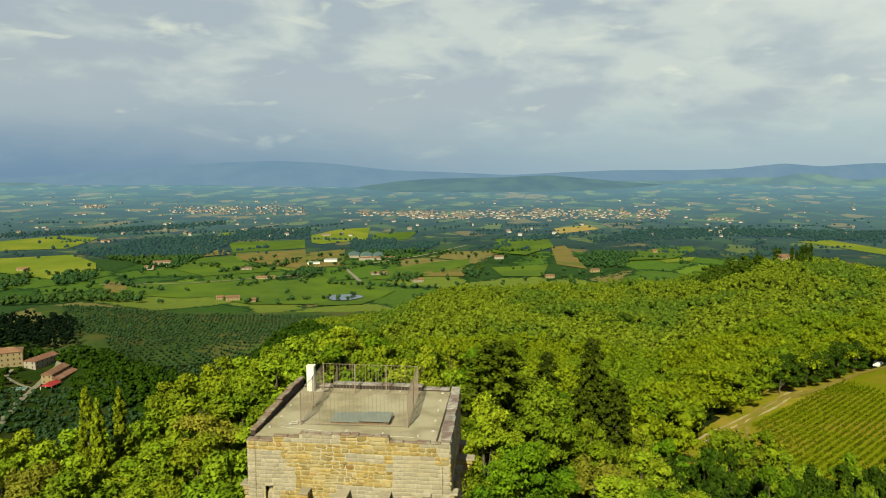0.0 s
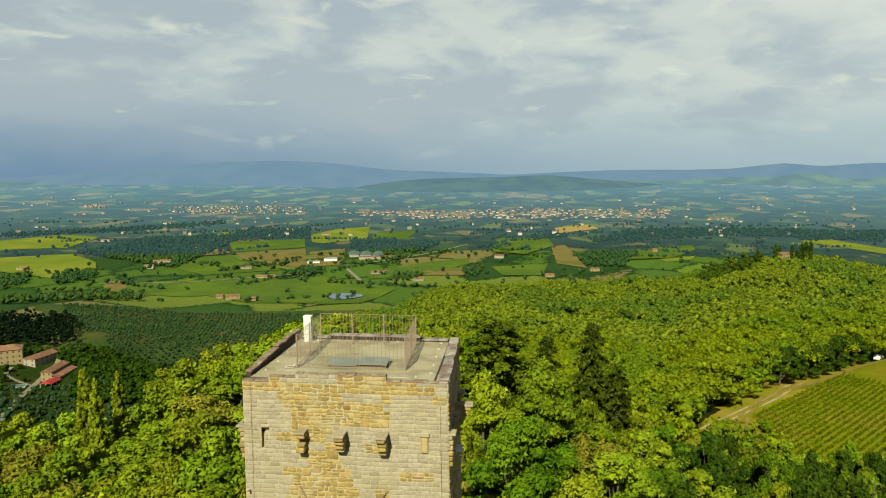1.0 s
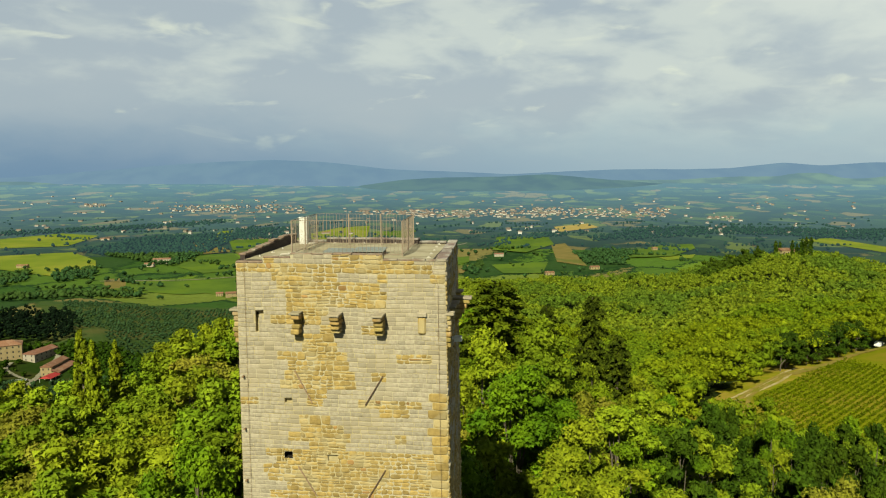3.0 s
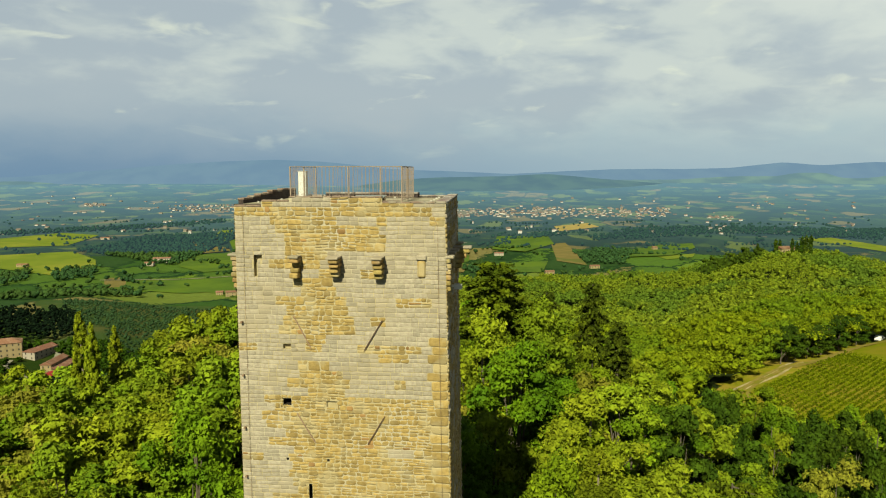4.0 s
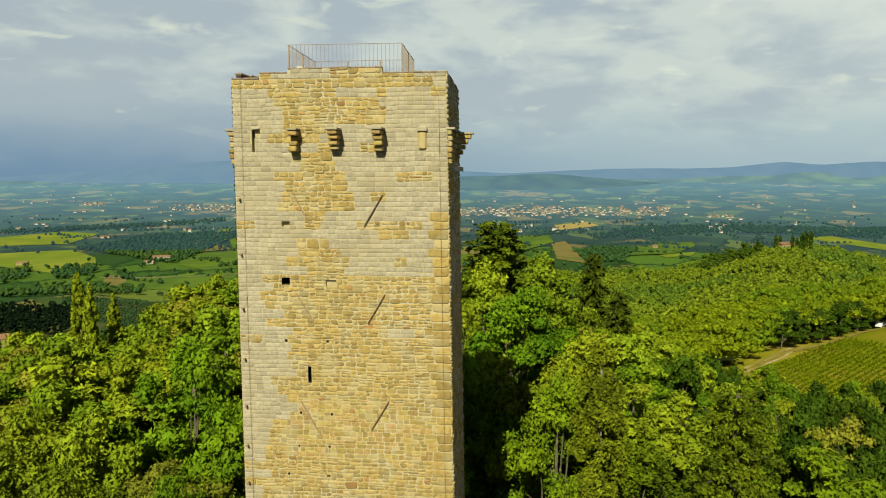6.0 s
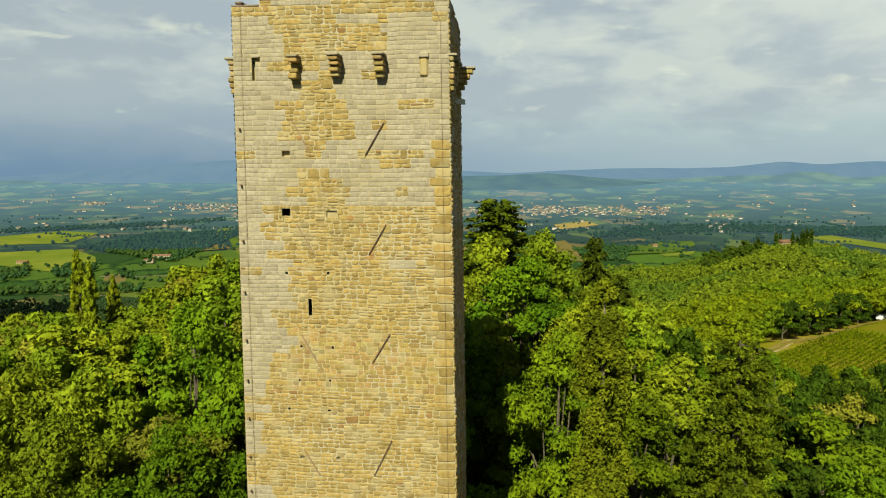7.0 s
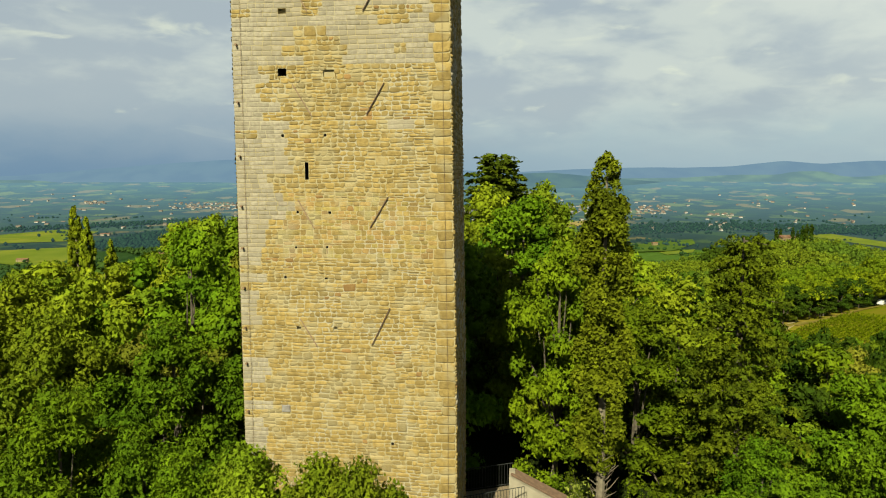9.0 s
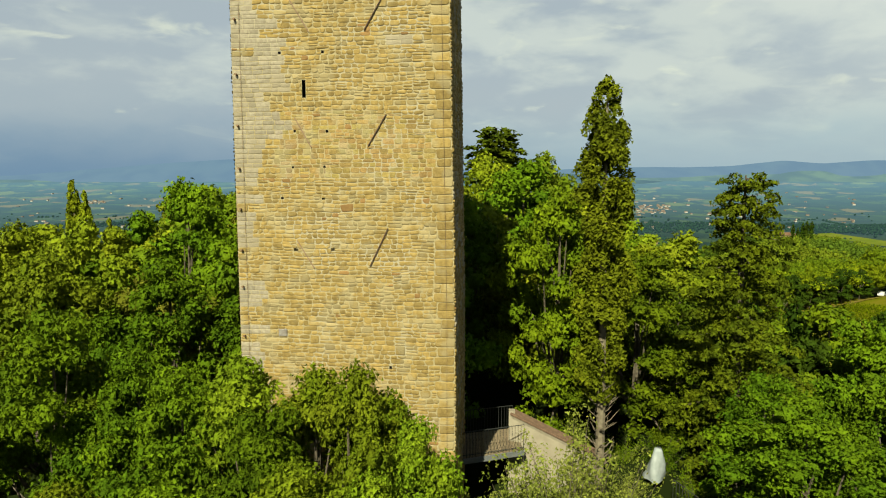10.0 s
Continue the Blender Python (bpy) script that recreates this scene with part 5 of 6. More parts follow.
for p, q in ((A, B), (D, C)):
    d = (q - p).normalized()
    nrm = Vector((-d.y, d.x, 0)) * 0.05
    v = [p + nrm, q + nrm, q - nrm, p - nrm]
    part("girder", Geo().add([(w.x, w.y, -0.2) for w in v] + [(w.x, w.y, -0.004) for w in v], [(0, 3, 2, 1), (4, 5, 6, 7), (0, 1, 5, 4), (1, 2, 6, 5), (2, 3, 7, 6), (3, 0, 4, 7)]), M_STEEL, bridge)
    for z in (0.12, 1.0):
        part("rail", Geo().tube([(p.x, p.y, z), (q.x, q.y, z)], 0.015, 6), M_IRON, bridge)
    n = int((q - p).length / 0.12)
    for k in range(n + 1):
        w = p.lerp(q, k / n)
        ob = new("bar", BRIDGE_BAR)
        ob.parent = bridge
        ob.location = w
stairs = thing("stair_wall", pose(0, 0, 0), "cream plastered wall beside stairs, with sloping coping", "wall")
S0, S1 = Vector((8.55, 5.75)), Vector((11.75, 4.75))
sd = (S1 - S0).normalized()
sn = Vector((-sd.y, sd.x)) * 0.16


def slab(p, q, half, z0p, z0q, z1p, z1q):
    v = [(p + half, z0p), (q + half, z0q), (q - half, z0q), (p - half, z0p)]
    w = [(p + half, z1p), (q + half, z1q), (q - half, z1q), (p - half, z1p)]
    return Geo().add([(a.x, a.y, z) for a, z in v] + [(a.x, a.y, z) for a, z in w], [(0, 3, 2, 1), (4, 5, 6, 7), (0, 1, 5, 4), (1, 2, 6, 5), (2, 3, 7, 6), (3, 0, 4, 7)])


part("wall", slab(S0, S1, sn, -1.5, -1.5, 3.58, 2.38), M_PLASTER, stairs)
part("drip_course", slab(S0 - sd * 0.02, S1 + sd * 0.06, sn * 1.3, 3.58, 2.38, 3.70, 2.50), M_PLASTER, stairs)
part("coping", slab(S0 - sd * 0.05, S1 + sd * 0.1, sn * 1.75, 3.70, 2.50, 3.76, 2.56), M_TILE, stairs, "dark brown tile coping")
part("end_pier", Geo().box(8.36, 8.60, 5.60, 5.92, -1.5, 3.80), M_PLASTER, stairs)
T1 = Vector((0.36, 1.15))
for k in range(9):                                    # the flight of steps behind it
    a, b = S0 + T1 + sd * (0.35 * k), S0 + T1 + sd * (0.35 * (k + 1))
    z = 2.5 - 0.17 * k
    part("step", slab(a, b, sn * 5.0, -1.0, -1.0, z, z), M_DECK, stairs)


# a sheeted object and an iron handrail on the path beyond the stairs
# white sheet greyed in its colour for the shade it stands in
M_COVERSHEET = material("shade_greyed_white_sheet", (0.25, 0.275, 0.27), (0.19, 0.215, 0.21), 3.0, rough=0.5, bump=0.5, c3=(0.217, 0.245, 0.245), scale3=2.0)


def sheeted():
    rng = random.Random(3)
    v, f = [], []
    n, m = 14, 10
    for j in range(m + 1):
        h = j / m
        for i in range(n):
            a = i * math.tau / n
            r = 0.36 * (1 - 0.66 * h ** 1.7) * (1 + 0.20 * math.sin(3 * a + 4 * h) + rng.uniform(-.10, .10))
            v.append((r * math.cos(a) + 0.12 * h, r * math.sin(a), 1.2 * h + rng.uniform(-.02, .02)))
    f = [(j * n + i, j * n + (i + 1) % n, (j + 1) * n + (i + 1) % n, (j + 1) * n + i) for j in range(m) for i in range(n)] + [tuple(range(m * n, m * n + n))]
    ob = new("covered_object", Geo().add(v, f).mesh("covered_object", M_COVERSHEET))
    for p in ob.data.polygons:
        p.use_smooth = True
    ob.location = (13.85, 5.1, z_at(13.75, 4.5) + 0.3)
    tagged(ob, "upright object wrapped in a white sheet beside the path", "covered object")


sheeted()
handrail = thing("handrail", pose(14.35, 4.2, z_at(14.35, 4.2)), "green iron handrail with thin bars beside the path", "railing")
for z in (0.15, 1.0):
    part("rail", Geo().tube([(0, 0, z), (1.0, -1.3, z - 0.35)], 0.016, 6), M_IRON, handrail)
for k in range(13):
    f = k / 12
    part("bar", Geo().tube([(f, -1.3 * f, -0.2 - 0.35 * f), (f, -1.3 * f, 1.0 - 0.35 * f)], 0.01, 5), M_IRON, handrail)

# ---------------------------------------------------------------- vineyard and tracks on the near slope
def drape(name, corners, nx, ny, lift, mat, label, category, ragged=0.0, seed=0):
    """A sheet laid over the land between four corners."""
    rng = random.Random(seed)
    (ax, ay), (bx, by), (cx, cy), (dx, dy) = corners
    v = []
    for j in range(ny + 1):
        for i in range(nx + 1):
            s, t = i / nx, j / ny
            x = (ax * (1 - s) + bx * s) * (1 - t) + (dx * (1 - s) + cx * s) * t
            y = (ay * (1 - s) + by * s) * (1 - t) + (dy * (1 - s) + cy * s) * t
            if ragged and (i in (0, nx) or j in (0, ny)):
                x, y = x + rng.uniform(-ragged, ragged), y + rng.uniform(-ragged, ragged)
            v.append((x, y, z_at(x, y) + lift))
    f = [(j * (nx + 1) + i, j * (nx + 1) + i + 1, (j + 1) * (nx + 1) + i + 1, (j + 1) * (nx + 1) + i) for j in range(ny) for i in range(nx)]
    ob = new(name, Geo().add(v, f).mesh(name, mat))
    return tagged(ob, label, category, kind="structure")


M_GRASS = material("dry_grass", (0.12, 0.125, 0.00598), (0.154, 0.135, 0.00997), 0.6, bump=0.0, c3=(0.189, 0.145, 0.0225), scale3=0.10, gloss=0.02)
M_VINEGRASS = material("vineyard_grass", (0.102, 0.117, 0.00299), (0.122, 0.127, 0.00498), 0.8, bump=0.0, c3=(0.14, 0.122, 0.00997), scale3=0.06, gloss=0.02)
M_TRACK = material("pale_gravel_track", (0.299, 0.249, 0.135), (0.239, 0.199, 0.0997), 1.5, bump=0.1, c3=(0.209, 0.174, 0.0698), scale3=0.3, gloss=0.03)
M_EARTH = material("earthen_track", (0.179, 0.135, 0.0349), (0.145, 0.117, 0.0249), 0.9, bump=0.1, c3=(0.125, 0.12, 0.0149), scale3=0.4, gloss=0.02)
M_VINE = material("vine_leaves", (0.0922, 0.117, 0.00199), (0.0673, 0.0922, 0.00199), 0.5, bump=0.0, island=0.3, through_light=0.2, gloss=0.03)
drape("meadow", [(30, 104), (60, 84), (122, 150), (96, 190)], 60, 60, 0.30, M_GRASS, "dry grass verge round the vineyard", "meadow", 1.5, 3)
drape("vineyard_ground", [(56.5, 127), (55, 86), (138, 150), (112, 180)], 40, 40, 0.38, M_VINEGRASS, "grassy vineyard floor", "field", 0.8, 4)


def track(name, pts, width, lift, label, mat=None):
    v = []
    for i, p in enumerate(pts):
        a, b = Vector(pts[max(i - 1, 0)]), Vector(pts[min(i + 1, len(pts) - 1)])
        d = (b - a).normalized()
        n = Vector((-d.y, d.x)) * width / 2 * (1 + 0.15 * math.sin(i * 2.3))
        for q in (Vector(p) + n, Vector(p) - n):
            v.append((q.x, q.y, z_at(q.x, q.y) + lift))
    f = [(2 * i, 2 * i + 1, 2 * i + 3, 2 * i + 2) for i in range(len(pts) - 1)]
    return tagged(new(name, Geo().add(v, f).mesh(name, mat or M_TRACK)), label, "track", kind="structure")


def smooth_way(pts, n=8):
    out = []
    for i in range(len(pts) - 1):
        p0, p1, p2, p3 = (Vector(pts[max(i - 1, 0)]), Vector(pts[i]), Vector(pts[i + 1]), Vector(pts[min(i + 2, len(pts) - 1)]))
        for k in range(n):
            t = k / n
            out.append(tuple(0.5 * ((2 * p1) + (p2 - p0) * t + (2 * p0 - 5 * p1 + 4 * p2 - p3) * t * t + (3 * p1 - p0 - 3 * p2 + p3) * t ** 3)))
    return out + [pts[-1]]


WAY = smooth_way([(46, 119), (50.3, 124.4), (55, 128.5), (59.3, 132.6), (67.8, 140.9), (74.4, 149.6), (79, 155)])
for off in (-0.9, 0.9):
    track("track", [(x + off * 0.72, y - off * 0.7) for x, y in WAY], 0.7, 0.38, "pale gravel wheel track along the wood")
WAY2 = smooth_way([(74.4, 149.0), (66, 140.0), (59, 131.0), (56.2, 125.0), (54.7, 117.8), (54.4, 110.5), (52.9, 103.8)])
for off in (-0.9, 0.9):
    track("track", [(x + off, y + off * 0.2) for x, y in WAY2], 0.9, 0.46, "earthen wheel track round the vineyard corner", M_EARTH)
WAY3 = smooth_way([(74, 147.5), (88, 159.5), (100, 170), (114, 179)])
track("track", WAY3, 2.2, 0.47, "bare earthen verge along the upper edge of the vineyard", M_EARTH)


def vine_rows():
    d = Vector((0.70, 0.714))
    n = Vector((0.714, -0.70))
    rng = np.random.default_rng(12)
    for k in range(44):
        start = Vector((58.8, 126.5)) + Vector((-0.055, -2.15)) * k
        length = 48 + 0.55 * k if k < 26 else 62
        m = int(length * 22)
        a = rng.uniform(0, length, m)
        side = rng.normal(scale=0.12, size=m)
        up = rng.uniform(0.2, 1.2, m)
        clump = 0.85 + 0.2 * np.sin(a * 1.9 + k) * np.sin(a * 0.7 + 2 * k)
        x = start.x + d.x * a + n.x * side
        y = start.y + d.y * a + n.y * side
        z = ground_z(x, y) + 0.28 + up * clump
        nr = rng.normal(size=(m, 3))
        nr /= np.linalg.norm(nr, axis=1)[:, None]
        t1 = np.cross(nr, rng.normal(size=(m, 3)))
        t1 /= np.linalg.norm(t1, axis=1)[:, None]
        t2 = np.cross(nr, t1)
        p = np.stack([x, y, z], 1)
        s = rng.uniform(0.09, 0.19, m)[:, None]
        q = np.stack([p - t1 * s, p + t2 * s, p + t1 * s, p - t2 * s], 1)
        row = new("vine_row", leaf_mesh("vine_row", q, M_VINE))
        tagged(row, "long row of green vines on a grassy slope", "vine row", "vine rows", "stuff")


vine_rows()

# ---------------------------------------------------------------- fields and woods of the valley
FIELD = {
    "bright": material("bright_crop", (0.107, 0.134, 0.0145), (0.0852, 0.116, 0.0118), 0.02, bump=0.0, c3=(0.13, 0.145, 0.0175), scale3=0.008, gloss=0.02),
    "meadow": material("green_meadow", (0.056, 0.090, 0.013), (0.044, 0.077, 0.011), 0.03, bump=0.0, c3=(0.0648, 0.102, 0.011), scale3=0.01, gloss=0.02),
    "straw": material("ripe_corn", (0.229, 0.179, 0.0598), (0.199, 0.154, 0.0498), 0.02, bump=0.0, gloss=0.02),
    "stubble": material("stubble", (0.125, 0.0972, 0.0324), (0.0997, 0.0847, 0.0249), 0.03, bump=0.0, c3=(0.0747, 0.0823, 0.0199), scale3=0.012, gloss=0.02),
}


def field(kind, *corners):
    """One field: a polygon laid on the valley floor."""
    cx, cy = sum(c[0] for c in corners) / len(corners), sum(c[1] for c in corners) / len(corners)
    v = []
    n = len(corners)
    for i in range(n):
        (ax, ay), (bx, by) = corners[i], corners[(i + 1) % n]
        for k in range(4):
            x, y = ax + (bx - ax) * k / 4, ay + (by - ay) * k / 4
            v.append((x, y))
    ring = len(v)
    inner = [(x + (cx - x) * 0.5, y + (cy - y) * 0.5) for x, y in v]
    pts = v + inner + [(cx, cy)]
    f = [(i, (i + 1) % ring, ring + (i + 1) % ring, ring + i) for i in range(ring)] + [(ring + i, ring + (i + 1) % ring, 2 * ring) for i in range(ring)]
    ob = new("field", Geo().add([(x, y, z_at(x, y) + (1.2 if math.hypot(cx, cy) < 1650 else 2.6)) for x, y in pts], f).mesh("field", FIELD[kind]))
    words = {"bright": "bright yellow-green crop field in the valley", "meadow": "green meadow in the valley", "straw": "pale ripe corn field in the valley", "stubble": "brownish stubble field in the valley"}
    tagged(ob, words[kind], "field", "valley fields", "structure")


VALLEY_TREES = []
VRNG = random.Random(17)


def valley_wood(*poly):
    xs, ys = [p[0] for p in poly], [p[1] for p in poly]
    gap = 11.0 if min(ys) < 1700 else 15.0
    y = min(ys)
    while y < max(ys):
        x = min(xs)
        while x < max(xs):
            px, py = x + VRNG.uniform(-.45, .45) * gap, y + VRNG.uniform(-.45, .45) * gap
            if inside(px, py, poly):
                VALLEY_TREES.append((px, py))
            x += gap
        y += gap


def hedge(x0, y0, x1, y1, gap=10.0, thin=0.25):
    n = int(math.hypot(x1 - x0, y1 - y0) / gap)
    for k in range(n):
        if VRNG.random() > thin:
            VALLEY_TREES.append((x0 + (x1 - x0) * k / n + VRNG.uniform(-4, 4), y0 + (y1 - y0) * k / n + VRNG.uniform(-4, 4)))


field("bright", (-1394, 1712), (-1214, 1487), (-1076, 1536), (-1131, 1711), (-1171, 1812), (-1329, 1879))
field("bright", (-1115, 1363), (-993, 1436), (-863, 1318), (-783, 1194), (-801, 1106), (-969, 1181))
field("bright", (-821, 1744), (-914, 2052), (-887, 2075), (-742, 1697))
field("bright", (-607, 1991), (-573, 2191), (-485, 2266), (-413, 1894), (-511, 1777), (-547, 1802))
field("bright", (318, 1517), (416, 1597), (392, 1525), (327, 1472))
field("bright", (770, 1943), (876, 1985), (909, 1760), (850, 1643), (818, 1787))
field("straw", (134, 2333), (260, 2465), (281, 2304), (141, 2126))
field("stubble", (-862, 1684), (-801, 1718), (-658, 1535), (-720, 1455))
field("stubble", (-654, 1536), (-524, 1668), (-423, 1365), (-423, 1307), (-594, 1438))
field("stubble", (-698, 1086), (-670, 1107), (-616, 1013), (-638, 990))
field("stubble", (-491, 1598), (-424, 1679), (-349, 1373), (-405, 1325))
field("stubble", (96, 1734), (134, 1777), (150, 1361), (93, 1420))
field("stubble", (-178, 1310), (-86, 1360), (-89, 1247), (-162, 1239))
field("meadow", (-773, 1778), (-658, 1836), (-589, 1875), (-528, 1680), (-667, 1557))
field("meadow", (-742, 1394), (-648, 1514), (-581, 1402), (-449, 1281), (-571, 1196), (-648, 1260))
field("meadow", (-680, 1048), (-456, 1208), (-403, 1148), (-428, 1033), (-496, 977), (-634, 991))
field("meadow", (-480, 1002), (-428, 1133), (-341, 1220), (-303, 1159), (-281, 934), (-375, 924))
field("meadow", (-433, 2065), (-302, 2137), (-301, 1906), (-387, 1850))
field("meadow", (-343, 1155), (-263, 1163), (-188, 1085), (-213, 941), (-274, 922))
field("meadow", (-272, 1300), (-165, 1437), (-95, 1492), (-89, 1401), (-168, 1239), (-257, 1183))
field("meadow", (-46, 1933), (98, 1948), (103, 1735), (30, 1555), (-49, 1600))
field("meadow", (236, 1577), (374, 1764), (462, 1813), (444, 1710), (353, 1540), (210, 1477))
field("meadow", (-41, 1364), (75, 1419), (58, 1263), (-16, 1255))
valley_wood((-1020, 1829), (-794, 1971), (-687, 1400), (-667, 1273), (-999, 1445), (-987, 1557))
valley_wood((-796, 1853), (-889, 2115), (-685, 2245), (-597, 1957), (-719, 1784))
valley_wood((-779, 1060), (-844, 1166), (-792, 1207), (-731, 1113), (-745, 1041))
valley_wood((-817, 991), (-910, 1107), (-886, 1162), (-817, 1056))
valley_wood((-651, 784), (-700, 845), (-649, 915), (-553, 948), (-523, 896), (-599, 856), (-626, 813))
valley_wood((-410, 1680), (-450, 1843), (-336, 1918), (-289, 1693), (-232, 1477), (-260, 1418))
valley_wood((-424, 1211), (-412, 1309), (-371, 1290), (-358, 1205))
valley_wood((148, 1518), (207, 1662), (292, 1615), (220, 1384), (141, 1384))
valley_wood((290, 1863), (662, 2127), (983, 1909), (1175, 2295), (723, 2329), (340, 2206))
valley_wood((-1538, 1891), (-1313, 2112), (-1110, 2536), (-1041, 2377), (-1221, 1962), (-1463, 1797))
valley_wood((-296, 1692), (-231, 1866), (-191, 1783), (-232, 1559))
valley_wood((-92, 1282), (-66, 1404), (-52, 1355), (-66, 1210))
valley_wood((-223, 1168), (-218, 1254), (-174, 1245), (-164, 1174))
valley_wood((-54, 1718), (86, 2065), (171, 2074), (147, 1970), (-12, 1831))
valley_wood((210, 1960), (323, 2091), (299, 1923), (211, 1826))
for k in range(95):                                   # hedgerows and lone trees between the fields
    d = VRNG.uniform(1000, 2500)
    u = VRNG.uniform(-0.62, 0.62) * d
    x, y = from_eye(u, d)
    a = VRNG.uniform(-0.5, 0.5) + (0 if VRNG.random() < 0.6 else 1.3)
    ln = VRNG.uniform(60, 260)
    hedge(x, y, x + ln * math.cos(a), y + ln * math.sin(a))
for k in range(420):
    d = VRNG.uniform(960, 2600)
    VALLEY_TREES.append(from_eye(VRNG.uniform(-0.64, 0.64) * d, d))


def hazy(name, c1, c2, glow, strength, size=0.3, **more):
    """A far surface given blue emission in place of the haze before it."""
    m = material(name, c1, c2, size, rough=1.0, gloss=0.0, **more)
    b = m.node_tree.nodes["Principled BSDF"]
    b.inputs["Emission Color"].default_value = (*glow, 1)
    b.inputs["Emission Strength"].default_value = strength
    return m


# colour of the emission painted on far surfaces as haze
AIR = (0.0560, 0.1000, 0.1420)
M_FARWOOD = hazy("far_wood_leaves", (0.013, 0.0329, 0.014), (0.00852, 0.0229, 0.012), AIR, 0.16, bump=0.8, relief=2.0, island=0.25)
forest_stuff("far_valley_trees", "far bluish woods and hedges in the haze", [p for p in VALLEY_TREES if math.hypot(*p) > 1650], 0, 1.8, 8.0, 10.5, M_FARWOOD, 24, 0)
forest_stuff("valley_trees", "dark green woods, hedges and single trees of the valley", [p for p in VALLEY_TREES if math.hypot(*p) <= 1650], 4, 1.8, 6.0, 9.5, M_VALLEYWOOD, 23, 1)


# the olive grove and the shaded slope beside it
def olive_places():
    """Olives in long slanting rows down the slope, with a few gaps."""
    rng = np.random.default_rng(4)
    out = []
    for row in range(-70, 20):
        for k in range(66):
            v = 500 + 5.6 * k
            u = row * 9.0 + 0.62 * (v - 680) + 7 * math.sin(v * 0.011)
            s = u / v
            lim = 545 + 260 * max(0.0, s + 0.45) + 40 * math.sin(s * 20)
            if -0.56 < s < -0.14 and v > lim and not (s < -0.5 and v < 640) and v < 860 - 200 * max(0.0, s + 0.22) and rng.uniform() > 0.06:
                out.append(from_eye(u + rng.uniform(-.5, .5), v + rng.uniform(-.7, .7)))
    return out


forest_stuff("olive_grove", "grey-green olive trees planted in rows on the slope", olive_places(), 12, 0.6, 2.2, 4.4, M_OLIVE, 33, 1)
# grove and slope grass colours are darkened in place of a cloud shadow
M_GROVE = material("grove_grass", (0.0272, 0.0489, 0.0109), (0.0344, 0.0562, 0.0127), 0.05, bump=0.0, c3=(0.0544, 0.0598, 0.0163), scale3=0.02, gloss=0.02)
M_SLOPEGRASS = material("shade_darkened_slope_grass", (0.011, 0.0229, 0.00299), (0.014, 0.0269, 0.00353), 0.2, bump=0.0, c3=(0.0249, 0.0299, 0.00598), scale3=0.03, gloss=0.02)
g0, g1, g2, g3 = from_eye(-0.58 * 548, 548), from_eye(-0.12 * 640, 640), from_eye(-0.10 * 905, 905), from_eye(-0.60 * 880, 880)
drape("grove_floor", [g0, g1, g2, g3], 40, 40, 0.8, M_GROVE, "grassy floor of the olive grove", "field", 6.0, 5)
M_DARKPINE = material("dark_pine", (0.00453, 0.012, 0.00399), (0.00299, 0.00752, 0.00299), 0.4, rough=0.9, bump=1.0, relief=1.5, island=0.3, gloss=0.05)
# leaf colour of this side darkened likewise, as its cloud shade
M_SLOPEWOOD = material("shade_darkened_scrub_leaves", (0.0249, 0.0498, 0.00299), (0.012, 0.0279, 0.00254), 0.6, rough=0.9, bump=1.0, island=0.28, gloss=0.02, relief=1.6, grain=1.6)
rng_s = np.random.default_rng(9)
slope = wood_places(rng_s, 118, 640, -0.75, -0.03, 7.0, lambda s, v: (v > 165 or s < -0.36) and s < -0.12 - (v - 260) * 0.0002 and v < 515 + 300 * max(0.0, s + 0.5) + 40 * math.sin(s * 23) and not (s < -0.46 and v > 330))
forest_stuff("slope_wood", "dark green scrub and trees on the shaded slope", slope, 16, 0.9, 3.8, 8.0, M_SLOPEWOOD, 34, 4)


# ---------------------------------------------------------------- buildings
# ochre taken down a little for the cloud shadow round the villa
M_OCHRE = material("ochre_render", (0.212, 0.169, 0.0847), (0.186, 0.144, 0.0677), 0.4, bump=0.0, per_object=0.1)
M_PALEWALL = material("pale_render", (0.246, 0.219, 0.166), (0.219, 0.193, 0.144), 0.4, bump=0.0, per_object=0.15)
M_TILES = material("clay_roof_tiles", (0.149, 0.0747, 0.0424), (0.12, 0.0573, 0.0324), 1.2, bump=0.3, c3=(0.164, 0.0947, 0.0598), scale3=0.2, per_object=0.15)
M_PANE = material("dark_window", (0.0249, 0.0225, 0.0199), (0.0349, 0.0324, 0.0275), 1.0, rough=0.3, bump=0.0)
M_REDCANOPY = material("red_canopy", (0.209, 0.0175, 0.0149), (0.179, 0.0149, 0.0149), 1.0, bump=0.0)
M_SHEET = material("grey_sheet_roof", (0.209, 0.219, 0.214), (0.169, 0.179, 0.179), 0.3, rough=0.6, bump=0.0)
M_GREENROOF = material("green_sheet_roof", (0.0498, 0.0847, 0.0797), (0.0648, 0.0997, 0.0947), 0.3, rough=0.6, bump=0.0)


